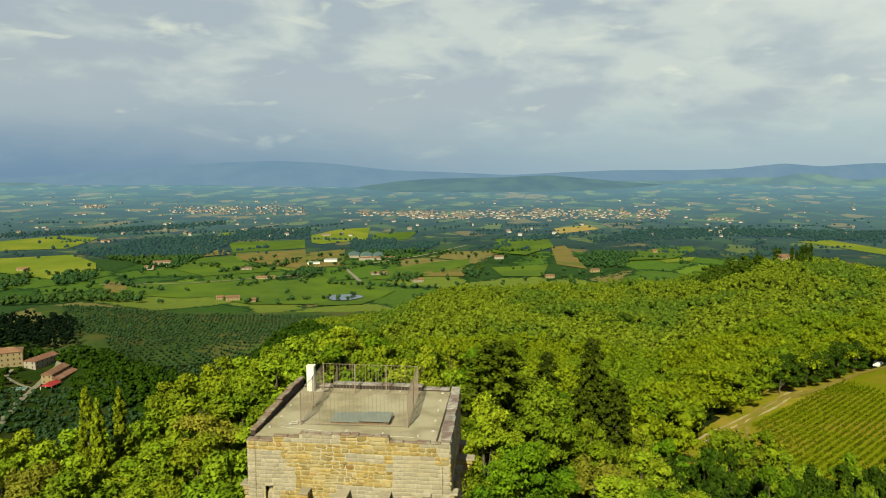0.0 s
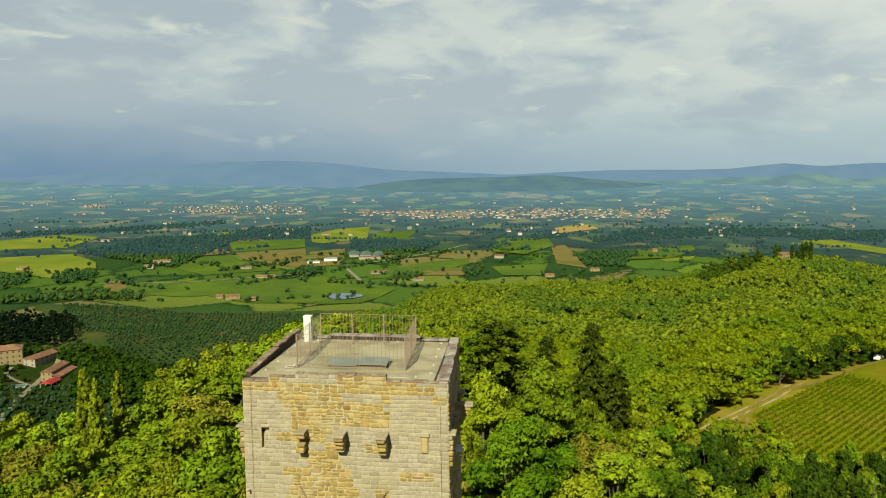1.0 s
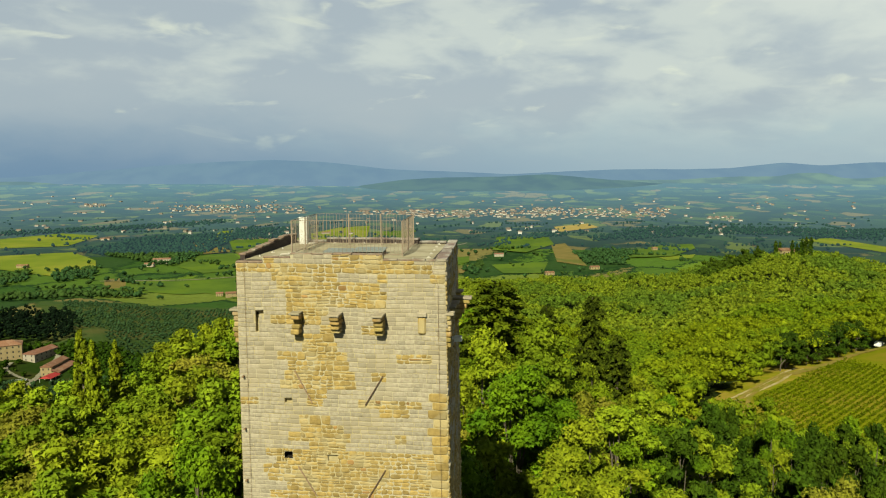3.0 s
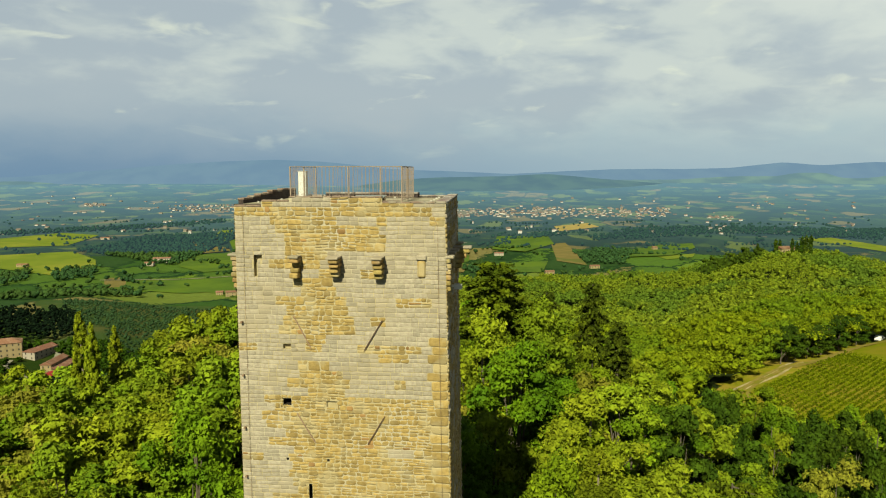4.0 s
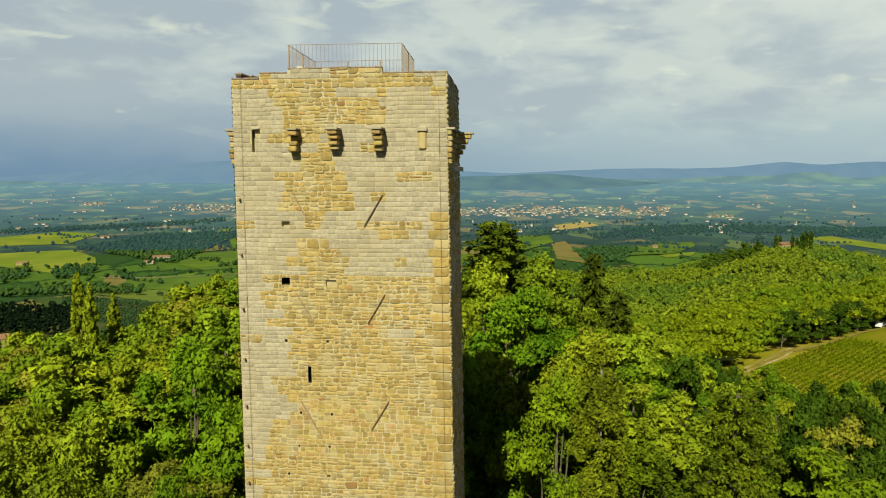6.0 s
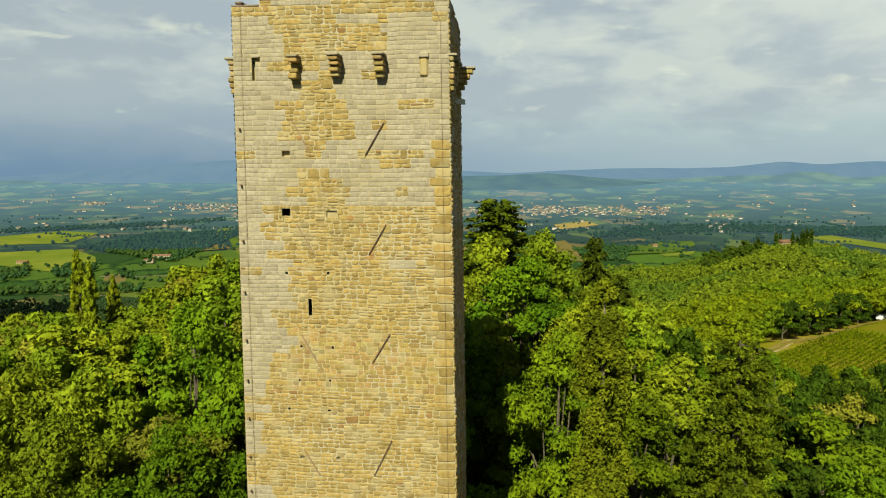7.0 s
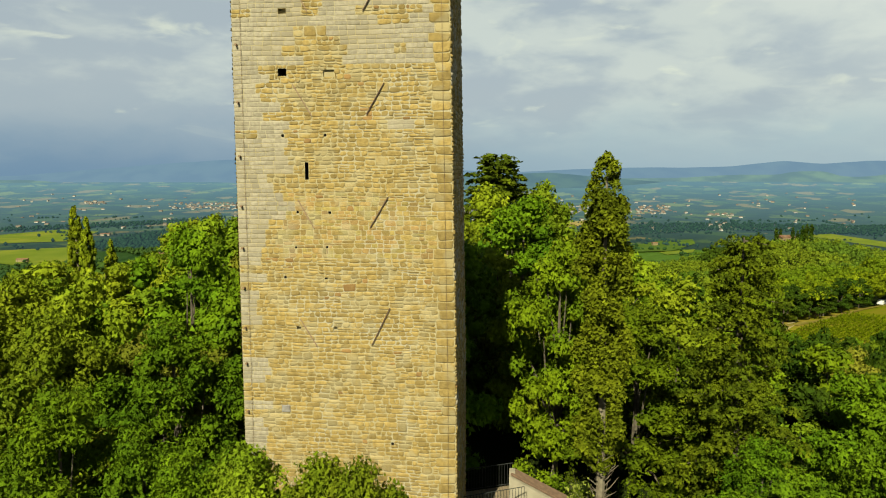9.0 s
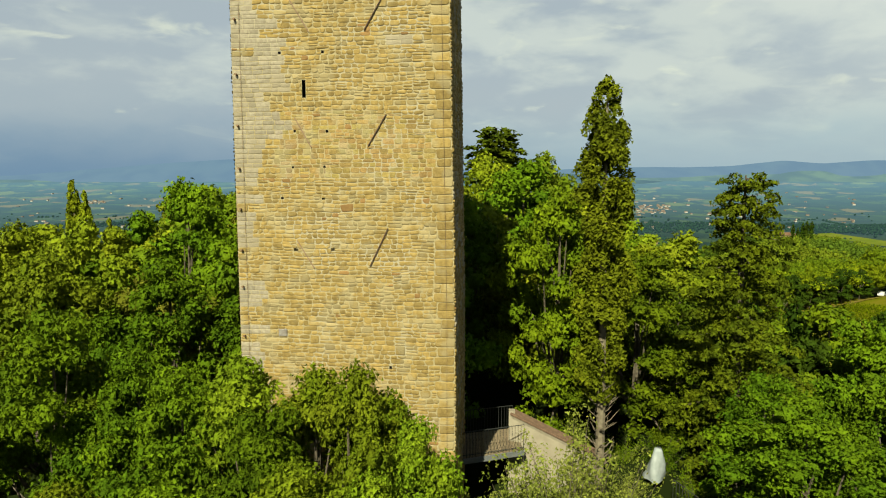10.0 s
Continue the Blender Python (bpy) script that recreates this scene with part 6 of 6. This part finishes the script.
def house(x, y, turn, w, d, h, rise, label, wall_mat, roof_mat=None, hip=False, floors=2, bays=4, name="house", group="", category="house", win=True, z=None):
    ob = thing(name, pose(x, y, (z_at(x, y) if z is None else z), 0, 0, turn), label, category, group)
    part("wall", Geo().box(-w / 2, w / 2, -d / 2, d / 2, -3, h), wall_mat, ob)
    o = 0.5
    W, D = w / 2 + o, d / 2 + o
    g = Geo()
    rx = W - D * 0.9 if hip else W
    v = [(-W, -D, h - 0.15), (W, -D, h - 0.15), (W, D, h - 0.15), (-W, D, h - 0.15), (-rx, 0, h + rise), (rx, 0, h + rise), (-W, -D, h + 0.1), (W, -D, h + 0.1), (W, D, h + 0.1), (-W, D, h + 0.1)]
    g.add(v, [(0, 3, 2, 1), (0, 1, 7, 6), (1, 2, 8, 7), (2, 3, 9, 8), (3, 0, 6, 9), (6, 7, 5, 4), (8, 9, 4, 5), (7, 8, 5), (9, 6, 4)])
    part("roof", g, roof_mat or M_TILES, ob)
    if win:
        for side in (-1, 1):
            for fl in range(floors):
                for b in range(bays):
                    wx = -w / 2 + w * (b + 0.5) / bays
                    wz = h * (fl + 0.35) / floors
                    ya, yb = sorted((side * (d / 2 - 0.05), side * (d / 2 + 0.03)))
                    part("window", Geo().box(wx - 0.5, wx + 0.5, ya, yb, wz, wz + 1.5), M_PANE, ob)
        for side in (-1, 1):
            for fl in range(floors):
                for b in range(max(1, bays // 2)):
                    wy = -d / 2 + d * (b + 0.5) / max(1, bays // 2)
                    wz = h * (fl + 0.35) / floors
                    xa, xb = sorted((side * (w / 2 - 0.05), side * (w / 2 + 0.03)))
                    part("window", Geo().box(xa, xb, wy - 0.5, wy + 0.5, wz, wz + 1.5), M_PANE, ob)
    return ob


villa = house(-393, 472, 35, 24, 15, 11.5, 3.0, "large ochre three-storey villa with hipped tile roof", M_OCHRE, hip=True, floors=3, bays=6, name="villa", category="villa")
house(-371, 483, 84, 24, 11, 6.5, 2.4, "long stone farm building with red tile roof beside the villa", M_PALEWALL, floors=2, bays=5, name="farm_building", category="building")
barn = house(-339, 455, 98, 25, 8.0, 7.5, 2.2, "restored yellow barn with red tile roof and lower side wing", M_OCHRE, floors=2, bays=5, name="barn", category="barn")
part("side_wing", Geo().box(-12.5, 14.5, -9.5, -4.1, -3, 3.6), M_OCHRE, barn)
wing = Geo().add([(-14, -10.2, 3.5), (14, -10.2, 3.5), (14, -4.0, 5.6), (-14, -4.0, 5.6), (-14, -10.2, 3.8), (14, -10.2, 3.8), (14, -4.0, 5.9), (-14, -4.0, 5.9)], [(0, 3, 2, 1), (4, 5, 6, 7), (0, 1, 5, 4), (1, 2, 6, 5), (2, 3, 7, 6), (3, 0, 4, 7)])
part("wing_roof", wing, M_TILES, barn)
pav = thing("canopy", pose(-327, 433, z_at(-327, 433), 0, 0, 4), "open red canopy on posts beside the barn", "canopy")
part("roof", Geo().add([(-4.5, -6.5, 3.4), (4.5, -6.5, 3.4), (4.5, 6.5, 3.4), (-4.5, 6.5, 3.4), (0, -5.5, 4.7), (0, 5.5, 4.7)], [(0, 3, 2, 1), (0, 1, 4), (1, 2, 5, 4), (2, 3, 5), (3, 0, 4, 5)]), M_REDCANOPY, pav)
for sx in (-4.1, 4.1):
    for sy in (-6, 0, 6):
        part("post", Geo().box(sx - 0.12, sx + 0.12, sy - 0.12, sy + 0.12, -2, 3.4), M_WHITE, pav)
pool = thing("swimming_pool", pose(-347, 425, z_at(-347, 425) + 0.9, 0, 0, 20), "small green swimming pool with pale stone rim", "pool")
M_WATER = material("green_water", (0.0149, 0.0797, 0.0598), (0.0199, 0.0947, 0.0698), 0.5, rough=0.1, bump=0.05, gloss=0.5)
part("rim", Geo().box(-6, 6, -3.4, 3.4, -1, 0), M_PALEWALL, pool)
part("water", Geo().box(-5.3, 5.3, -2.7, 2.7, -0.5, 0.03), M_WATER, pool)


M_LANE = material("worn_asphalt_lane", (0.172, 0.159, 0.113), (0.131, 0.122, 0.0888), 0.5, bump=0.0, gloss=0.03)


def road(name, pts, width, label, lift=1.0):
    return track(name, smooth_way(pts), width, lift, label, M_LANE)


road("road", [(-268, 300), (-295, 344), (-310, 372), (-321, 393), (-337, 428), (-349, 457), (-356, 481), (-367, 499)], 4.0, "pale lane climbing past the villa", 1.2)
road("road", [(-337, 428), (-356, 436), (-373, 447), (-380, 462)], 3.0, "pale lane beside the villa garden", 1.2)
road("road", [(-330, 1330), (-321, 1295), (-290, 1220), (-259, 1145)], 7.0, "pale country road in the valley", 2.0)
road("road", [(-300, 1400), (-200, 1560), (-120, 1760)], 7.0, "pale country road between fields", 2.0)
road("road", [(-690, 1060), (-560, 1110), (-455, 1180), (-360, 1260)], 5.0, "pale farm road between fields", 2.0)
# pond
pond_v = [(-255 + 26 * math.cos(a) * (1 + 0.15 * math.sin(3 * a)), 1003 + 34 * math.sin(a) * (1 + 0.12 * math.cos(2 * a))) for a in [k * math.tau / 28 for k in range(28)]]
M_POND = material("pond_water", (0.0498, 0.0648, 0.0648), (0.0399, 0.0548, 0.0548), 0.05, rough=0.08, bump=0.02, gloss=0.6)
tagged(new("pond", Geo().add([(x, y, z_at(x, y) + 2.4) for x, y in pond_v], [tuple(range(28))]).mesh("pond", M_POND)), "small pond reflecting the sky among trees", "pond", kind="structure")

for x, y, tn, w, d, h, mat, lab in (
        (-721, 1325, 20, 34, 16, 9, M_PALEWALL, "large farmhouse with tile roof among trees"), (-717, 1268, 10, 18, 10, 6, M_PALEWALL, "pale farmhouse with tile roof"),
        (-527, 1288, 15, 24, 10, 5, M_PALEWALL, "low house with red tile roof"), (-444, 1176, 15, 34, 10, 5, M_OCHRE, "long low farmhouse with red tile roof"),
        (-415, 962, 20, 20, 10, 7, M_OCHRE, "ochre farmhouse above the olive grove"), (-440, 972, 20, 10, 8, 5, M_OCHRE, "small ochre farm building"),
        (-377, 945, 20, 8, 7, 6, M_OCHRE, "small tower-like ochre farm building"), (-940, 1205, 10, 20, 9, 6, M_OCHRE, "farmhouse at the edge of bright fields"),
        (-30, 1500, 10, 20, 10, 6, M_PALEWALL, "pale house with red roof among trees"), (-165, 1180, 30, 18, 9, 5, M_PALEWALL, "low pale house near the road"),
        (-250, 1250, 20, 30, 12, 5, M_PALEWALL, "low pale farm buildings beside the road"), (335, 1650, 15, 12, 9, 8, M_OCHRE, "small tower house among fields"),
        (-1080, 1700, 15, 22, 10, 6, M_PALEWALL, "farmhouse among bright fields"), (160, 1330, 15, 18, 9, 5, M_OCHRE, "low ochre house below the wood"),
        (70, 1250, 15, 16, 9, 5, M_OCHRE, "low ochre house at the wood's edge"), (-560, 1990, 25, 26, 12, 7, M_PALEWALL, "pale farmhouse on a bright field")):
    house(x, y, tn, w, d, h, 2.0, lab, mat, group="valley farmhouses", floors=2, bays=3, name="farmhouse", category="farmhouse")
house(-419, 1392, 14, 26, 12, 5, 0.8, "long white shed with flat roof", M_WHITE, M_SHEET, name="shed", category="shed", win=False)
house(-393, 1431, 14, 28, 20, 7, 1.5, "white industrial shed with pale roof", M_WHITE, M_SHEET, name="shed", category="shed", win=False)
house(-300, 1478, 14, 80, 16, 6, 1.5, "long low factory hall with pale walls", M_PALEWALL, M_TILES, name="factory_hall", category="factory", win=False)
for k in range(3):                                    # vaulted factory halls
    x, y = -365 + 30 * k, 1530 - 5 * k
    w0, d0 = 13.0, 22.0
    hall = thing("vaulted_hall", pose(x, y, z_at(x, y), 0, 0, 10), "industrial hall with a green vaulted roof", "factory", "vaulted factory halls")
    part("wall", Geo().box(-w0, w0, -d0, d0, -3, 6), M_PALEWALL, hall)
    ring = [((w0 + 0.6) * (i / 5 - 1), 6 + 4.5 * math.sin(math.pi * i / 10)) for i in range(11)]
    v = [(a, -d0 - 0.6, b) for a, b in ring] + [(a, d0 + 0.6, b) for a, b in ring]
    part("roof", Geo().add(v, [(i, i + 1, 12 + i, 11 + i) for i in range(10)] + [tuple(range(11))[::-1], tuple(range(11, 22))]), M_GREENROOF, hall)


def town(name, label, u0, u1, v0, v1, n, seed, mats):
    """Far houses, one stuff object."""
    rng = random.Random(seed)
    g = Geo()
    for k in range(n):
        f = rng.uniform(0, 1)
        v = v0 + (v1 - v0) * rng.random()
        x, y = from_eye((u0 + (u1 - u0) * f) * v, v)
        z = z_at(x, y)
        w, d, h = rng.uniform(6, 15), rng.uniform(6, 10), rng.uniform(4, 9)
        a = rng.uniform(-0.4, 0.4)
        ca, sa = math.cos(a), math.sin(a)
        P = lambda px, py, pz: (x + px * ca - py * sa, y + px * sa + py * ca, z + pz)
        b = [P(sx * w / 2, sy * d / 2, q) for q in (-4, h) for sx, sy in ((-1, -1), (1, -1), (1, 1), (-1, 1))]
        g.add(b, [(0, 1, 5, 4), (1, 2, 6, 5), (2, 3, 7, 6), (3, 0, 4, 7)], rng.choice((0, 0, 1)))
        r = [P(sx * (w / 2 + .5), sy * (d / 2 + .5), h) for sx, sy in ((-1, -1), (1, -1), (1, 1), (-1, 1))] + [P(-w / 2, 0, h + 2.5), P(w / 2, 0, h + 2.5)]
        g.add(r, [(0, 1, 5, 4), (2, 3, 4, 5), (1, 2, 5), (3, 0, 4)], 2)
    tagged(new(name, g.mesh(name, *mats)), label, "town", kind="stuff")


M_TOWN = material("far_pale_render", (0.362, 0.344, 0.299), (0.272, 0.258, 0.227), 0.05, bump=0.0)
M_TOWN2 = material("far_warm_render", (0.179, 0.159, 0.12), (0.149, 0.135, 0.0997), 0.05, bump=0.0)
M_TOWNROOF = material("far_roofs", (0.115, 0.088, 0.072), (0.098, 0.074, 0.062), 0.05, bump=0.0)
TM = (M_TOWN, M_TOWN2, M_TOWNROOF)
town("town", "distant town of pale houses with tile roofs", -0.05, 0.33, 2700, 3150, 420, 1, TM)
town("town", "distant houses along the valley edge", -0.12, -0.02, 2850, 3100, 110, 2, TM)
town("village", "far village of pale houses in the haze", -0.40, -0.20, 2900, 3300, 170, 3, TM)
town("village", "scattered far houses", -0.62, 0.6, 2000, 3700, 210, 4, TM)
town("hamlet", "hamlet with a church on a rise", 0.385, 0.425, 2600, 2700, 16, 5, TM)
town("hamlet", "far pale houses in the haze", -0.53, -0.49, 3050, 3200, 22, 6, TM)
knoll = from_eye(0.500 * 628, 628)
house(knoll[0], knoll[1], 20, 14, 9, 9, 2.0, "ochre farmhouse on the wooded knoll", M_OCHRE, name="farmhouse", category="farmhouse", floors=2, bays=3, group="valley farmhouses")
cyp3 = cypress_meshes(9, 13.0, 1.25, 0.5, 900, 0.8, M_HOLM)
for ds, dv, h in ((0.460, 622, 1.1), (0.486, 618, 1.3), (0.492, 630, 1.15), (0.510, 624, 1.2), (0.524, 618, 1.35), (0.530, 616, 1.45), (0.537, 622, 1.4), (0.517, 614, 1.1)):
    x, y = from_eye(ds * dv, dv)
    plant("cypress", cyp3, x, y, z_at(x, y), ds * 50, h, "dark cypress on the far knoll", "cypress", "cypresses on the knoll", tall=1.2)


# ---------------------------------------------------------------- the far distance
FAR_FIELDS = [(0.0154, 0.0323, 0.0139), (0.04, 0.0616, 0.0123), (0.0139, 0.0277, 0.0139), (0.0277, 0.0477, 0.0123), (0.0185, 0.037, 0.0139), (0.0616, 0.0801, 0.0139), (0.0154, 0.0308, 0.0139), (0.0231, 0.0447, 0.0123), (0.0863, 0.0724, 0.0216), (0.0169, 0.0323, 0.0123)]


def far_sheet():
    """The far plain, its haze put in as emission."""
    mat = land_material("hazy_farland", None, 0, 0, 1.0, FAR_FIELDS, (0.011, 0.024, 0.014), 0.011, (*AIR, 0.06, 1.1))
    rr, aa = np.meshgrid(np.linspace(1650, 4860, 70), np.linspace(-0.75, 0.75, 120), indexing="ij")
    x, y = from_eye(rr * np.sin(aa), rr * np.cos(aa))
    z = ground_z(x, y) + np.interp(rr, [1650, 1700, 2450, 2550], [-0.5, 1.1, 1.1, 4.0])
    n, k = rr.shape
    g = Geo()
    g.v = list(zip(x.ravel().tolist(), y.ravel().tolist(), z.ravel().tolist()))
    g.f = [(i * k + j, i * k + j + 1, (i + 1) * k + j + 1, (i + 1) * k + j) for i in range(n - 1) for j in range(k - 1)]
    g.mi = [0] * len(g.f)
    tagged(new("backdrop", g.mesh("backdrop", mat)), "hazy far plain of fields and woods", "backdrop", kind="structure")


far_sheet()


def hill_line(dist, heights, mat, label, rough, seed):
    """A far range of hills: crest heights by slope to the side."""
    rng = np.random.default_rng(seed)
    s = np.linspace(-0.80, 0.80, 320)
    h = np.interp(s, [p[0] for p in heights], [p[1] for p in heights])
    ker = np.hanning(9)
    h = np.convolve(np.pad(h, 4, "edge"), ker / ker.sum(), "valid")
    wig = sum(rng.uniform(0.5, 1) / f * np.sin(s * f * 9 + rng.uniform(0, 6)) for f in (2, 5, 11, 23, 41, 67))
    h = h + rough * wig
    g = Geo()
    v = []
    for k, f in enumerate((0.0, 0.35, 0.7, 1.0)):
        dd = dist - 420 * (1 - f)
        for si, hi in zip(s, h):
            x, y = from_eye(si * dd, dd)
            v.append((x, y, -110 + (hi + 110) * (f ** 1.3)))
    n = len(s)
    g.add(v, [(k * n + i, k * n + i + 1, (k + 1) * n + i + 1, (k + 1) * n + i) for k in range(3) for i in range(n - 1)])
    ob = new("backdrop", g.mesh("backdrop", mat))
    for p in ob.data.polygons:
        p.use_smooth = True
    tagged(ob, label, "hills", kind="structure")


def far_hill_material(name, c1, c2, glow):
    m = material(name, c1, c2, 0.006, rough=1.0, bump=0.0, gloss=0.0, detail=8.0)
    # emission on the hills stands in for the haze before them
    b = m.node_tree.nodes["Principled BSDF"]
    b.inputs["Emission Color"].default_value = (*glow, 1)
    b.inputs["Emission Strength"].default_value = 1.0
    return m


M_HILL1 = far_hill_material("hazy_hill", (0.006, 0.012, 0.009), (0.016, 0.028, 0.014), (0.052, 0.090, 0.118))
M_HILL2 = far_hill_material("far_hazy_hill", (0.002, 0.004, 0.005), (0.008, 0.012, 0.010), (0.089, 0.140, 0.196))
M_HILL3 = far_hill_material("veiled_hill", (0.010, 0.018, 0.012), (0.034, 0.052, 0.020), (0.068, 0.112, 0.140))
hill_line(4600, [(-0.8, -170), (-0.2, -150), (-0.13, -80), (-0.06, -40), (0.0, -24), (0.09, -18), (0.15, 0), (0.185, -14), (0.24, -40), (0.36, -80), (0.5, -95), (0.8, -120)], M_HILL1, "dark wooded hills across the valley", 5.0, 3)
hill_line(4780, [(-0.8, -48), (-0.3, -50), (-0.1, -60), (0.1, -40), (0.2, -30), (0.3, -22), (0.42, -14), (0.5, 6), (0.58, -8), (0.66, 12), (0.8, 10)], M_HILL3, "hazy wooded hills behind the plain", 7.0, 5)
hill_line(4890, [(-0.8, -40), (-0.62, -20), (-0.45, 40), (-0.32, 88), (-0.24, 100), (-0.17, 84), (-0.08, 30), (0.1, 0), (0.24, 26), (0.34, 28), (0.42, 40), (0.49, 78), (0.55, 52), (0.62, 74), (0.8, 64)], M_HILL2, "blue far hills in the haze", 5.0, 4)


# dark conifers behind the villa, garden trees and olives below it
grove = wood_places(np.random.default_rng(41), 575, 680, -0.70, -0.55, 6.5, lambda s, v: True)
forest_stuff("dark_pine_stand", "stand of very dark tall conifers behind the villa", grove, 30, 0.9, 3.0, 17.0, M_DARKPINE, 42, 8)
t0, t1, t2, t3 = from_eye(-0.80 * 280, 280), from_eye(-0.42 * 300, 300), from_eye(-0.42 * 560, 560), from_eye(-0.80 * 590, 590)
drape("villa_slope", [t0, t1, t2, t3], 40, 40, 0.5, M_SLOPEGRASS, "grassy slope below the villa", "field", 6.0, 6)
KEEP_CLEAR = [(-389, 470, 19), (-361, 474, 15), (-361, 464, 14), (-330, 446, 14), (-330, 436, 13), (-330, 456, 12), (-327, 433, 10), (-347, 425, 10), (-339, 455, 14), (-349, 457, 5), (-356, 481, 5), (-337, 428, 5), (-329, 410, 5), (-345, 446, 6), (-356, 436, 6), (-366, 442, 6),  (-268, 300, 5), (-280, 322, 5), (-292, 345, 5), (-300, 365, 5), (-308, 385, 5), (-314, 400, 5), (-314, 412, 5),
              (-320, 398, 5), (-331, 412, 5), (-312, 470, 5), (-345, 445, 6)]


def clear_of_villa(s, v):
    x, y = from_eye(s * v, v)
    return all((x - a) ** 2 + (y - b) ** 2 > r * r for a, b, r in KEEP_CLEAR)


low = wood_places(np.random.default_rng(43), 290, 470, -0.74, -0.40, 5.4, clear_of_villa)
forest_stuff("olive_terrace", "olive trees and scrub on the slope below the villa", low, 14, 0.6, 2.1, 3.8, M_OLIVE, 44, 2)
scrub = wood_places(np.random.default_rng(47), 430, 570, -0.66, -0.42, 6.5, lambda s, v: clear_of_villa(s, v) and (s > -0.56 or v > 520))
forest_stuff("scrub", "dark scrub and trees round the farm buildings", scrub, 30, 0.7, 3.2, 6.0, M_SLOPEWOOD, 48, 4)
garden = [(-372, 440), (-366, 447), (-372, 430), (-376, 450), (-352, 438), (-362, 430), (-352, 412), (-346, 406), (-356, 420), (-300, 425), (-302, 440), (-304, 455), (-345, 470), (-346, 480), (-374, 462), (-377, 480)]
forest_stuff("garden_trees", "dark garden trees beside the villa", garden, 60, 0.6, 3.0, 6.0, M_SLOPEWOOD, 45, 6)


def parked_car(x, y, turn):
    ob = thing("car", pose(x, y, z_at(x, y) + 0.15, 0, 0, turn), "small white car parked at the end of the track", "car")
    side = [(-2.0, 0.35), (2.0, 0.35), (2.05, 0.8), (1.2, 0.92), (0.6, 1.42), (-1.2, 1.45), (-1.9, 0.95), (-2.05, 0.7)]
    v = [(a, w, b) for w in (-0.8, 0.8) for a, b in side]
    part("body", Geo().add(v, [tuple(range(8))[::-1], tuple(range(8, 16))] + [(i, (i + 1) % 8, 8 + (i + 1) % 8, 8 + i) for i in range(8)]), M_WHITE, ob).modifiers.new("soft", "BEVEL").width = 0.06
    for w in (-0.81, 0.81):
        part("side_window", Geo().add([(-1.1, w, 0.95), (0.85, w, 0.95), (0.5, w, 1.34), (-1.0, w, 1.36), (-1.1, w * 0.97, 0.95), (0.85, w * 0.97, 0.95), (0.5, w * 0.97, 1.34), (-1.0, w * 0.97, 1.36)], [(0, 1, 2, 3), (7, 6, 5, 4), (0, 4, 5, 1), (1, 5, 6, 2), (2, 6, 7, 3), (3, 7, 4, 0)]), M_PANE, ob)
        for a in (-1.25, 1.25):
            part("wheel", Geo().tube([(a, w - 0.12, 0.32), (a, w + 0.06, 0.32)], 0.32, 12), M_DARK, ob)


parked_car(110.0, 180.5, 50)

# ---------------------------------------------------------------- the stones of the tower
place_stones()
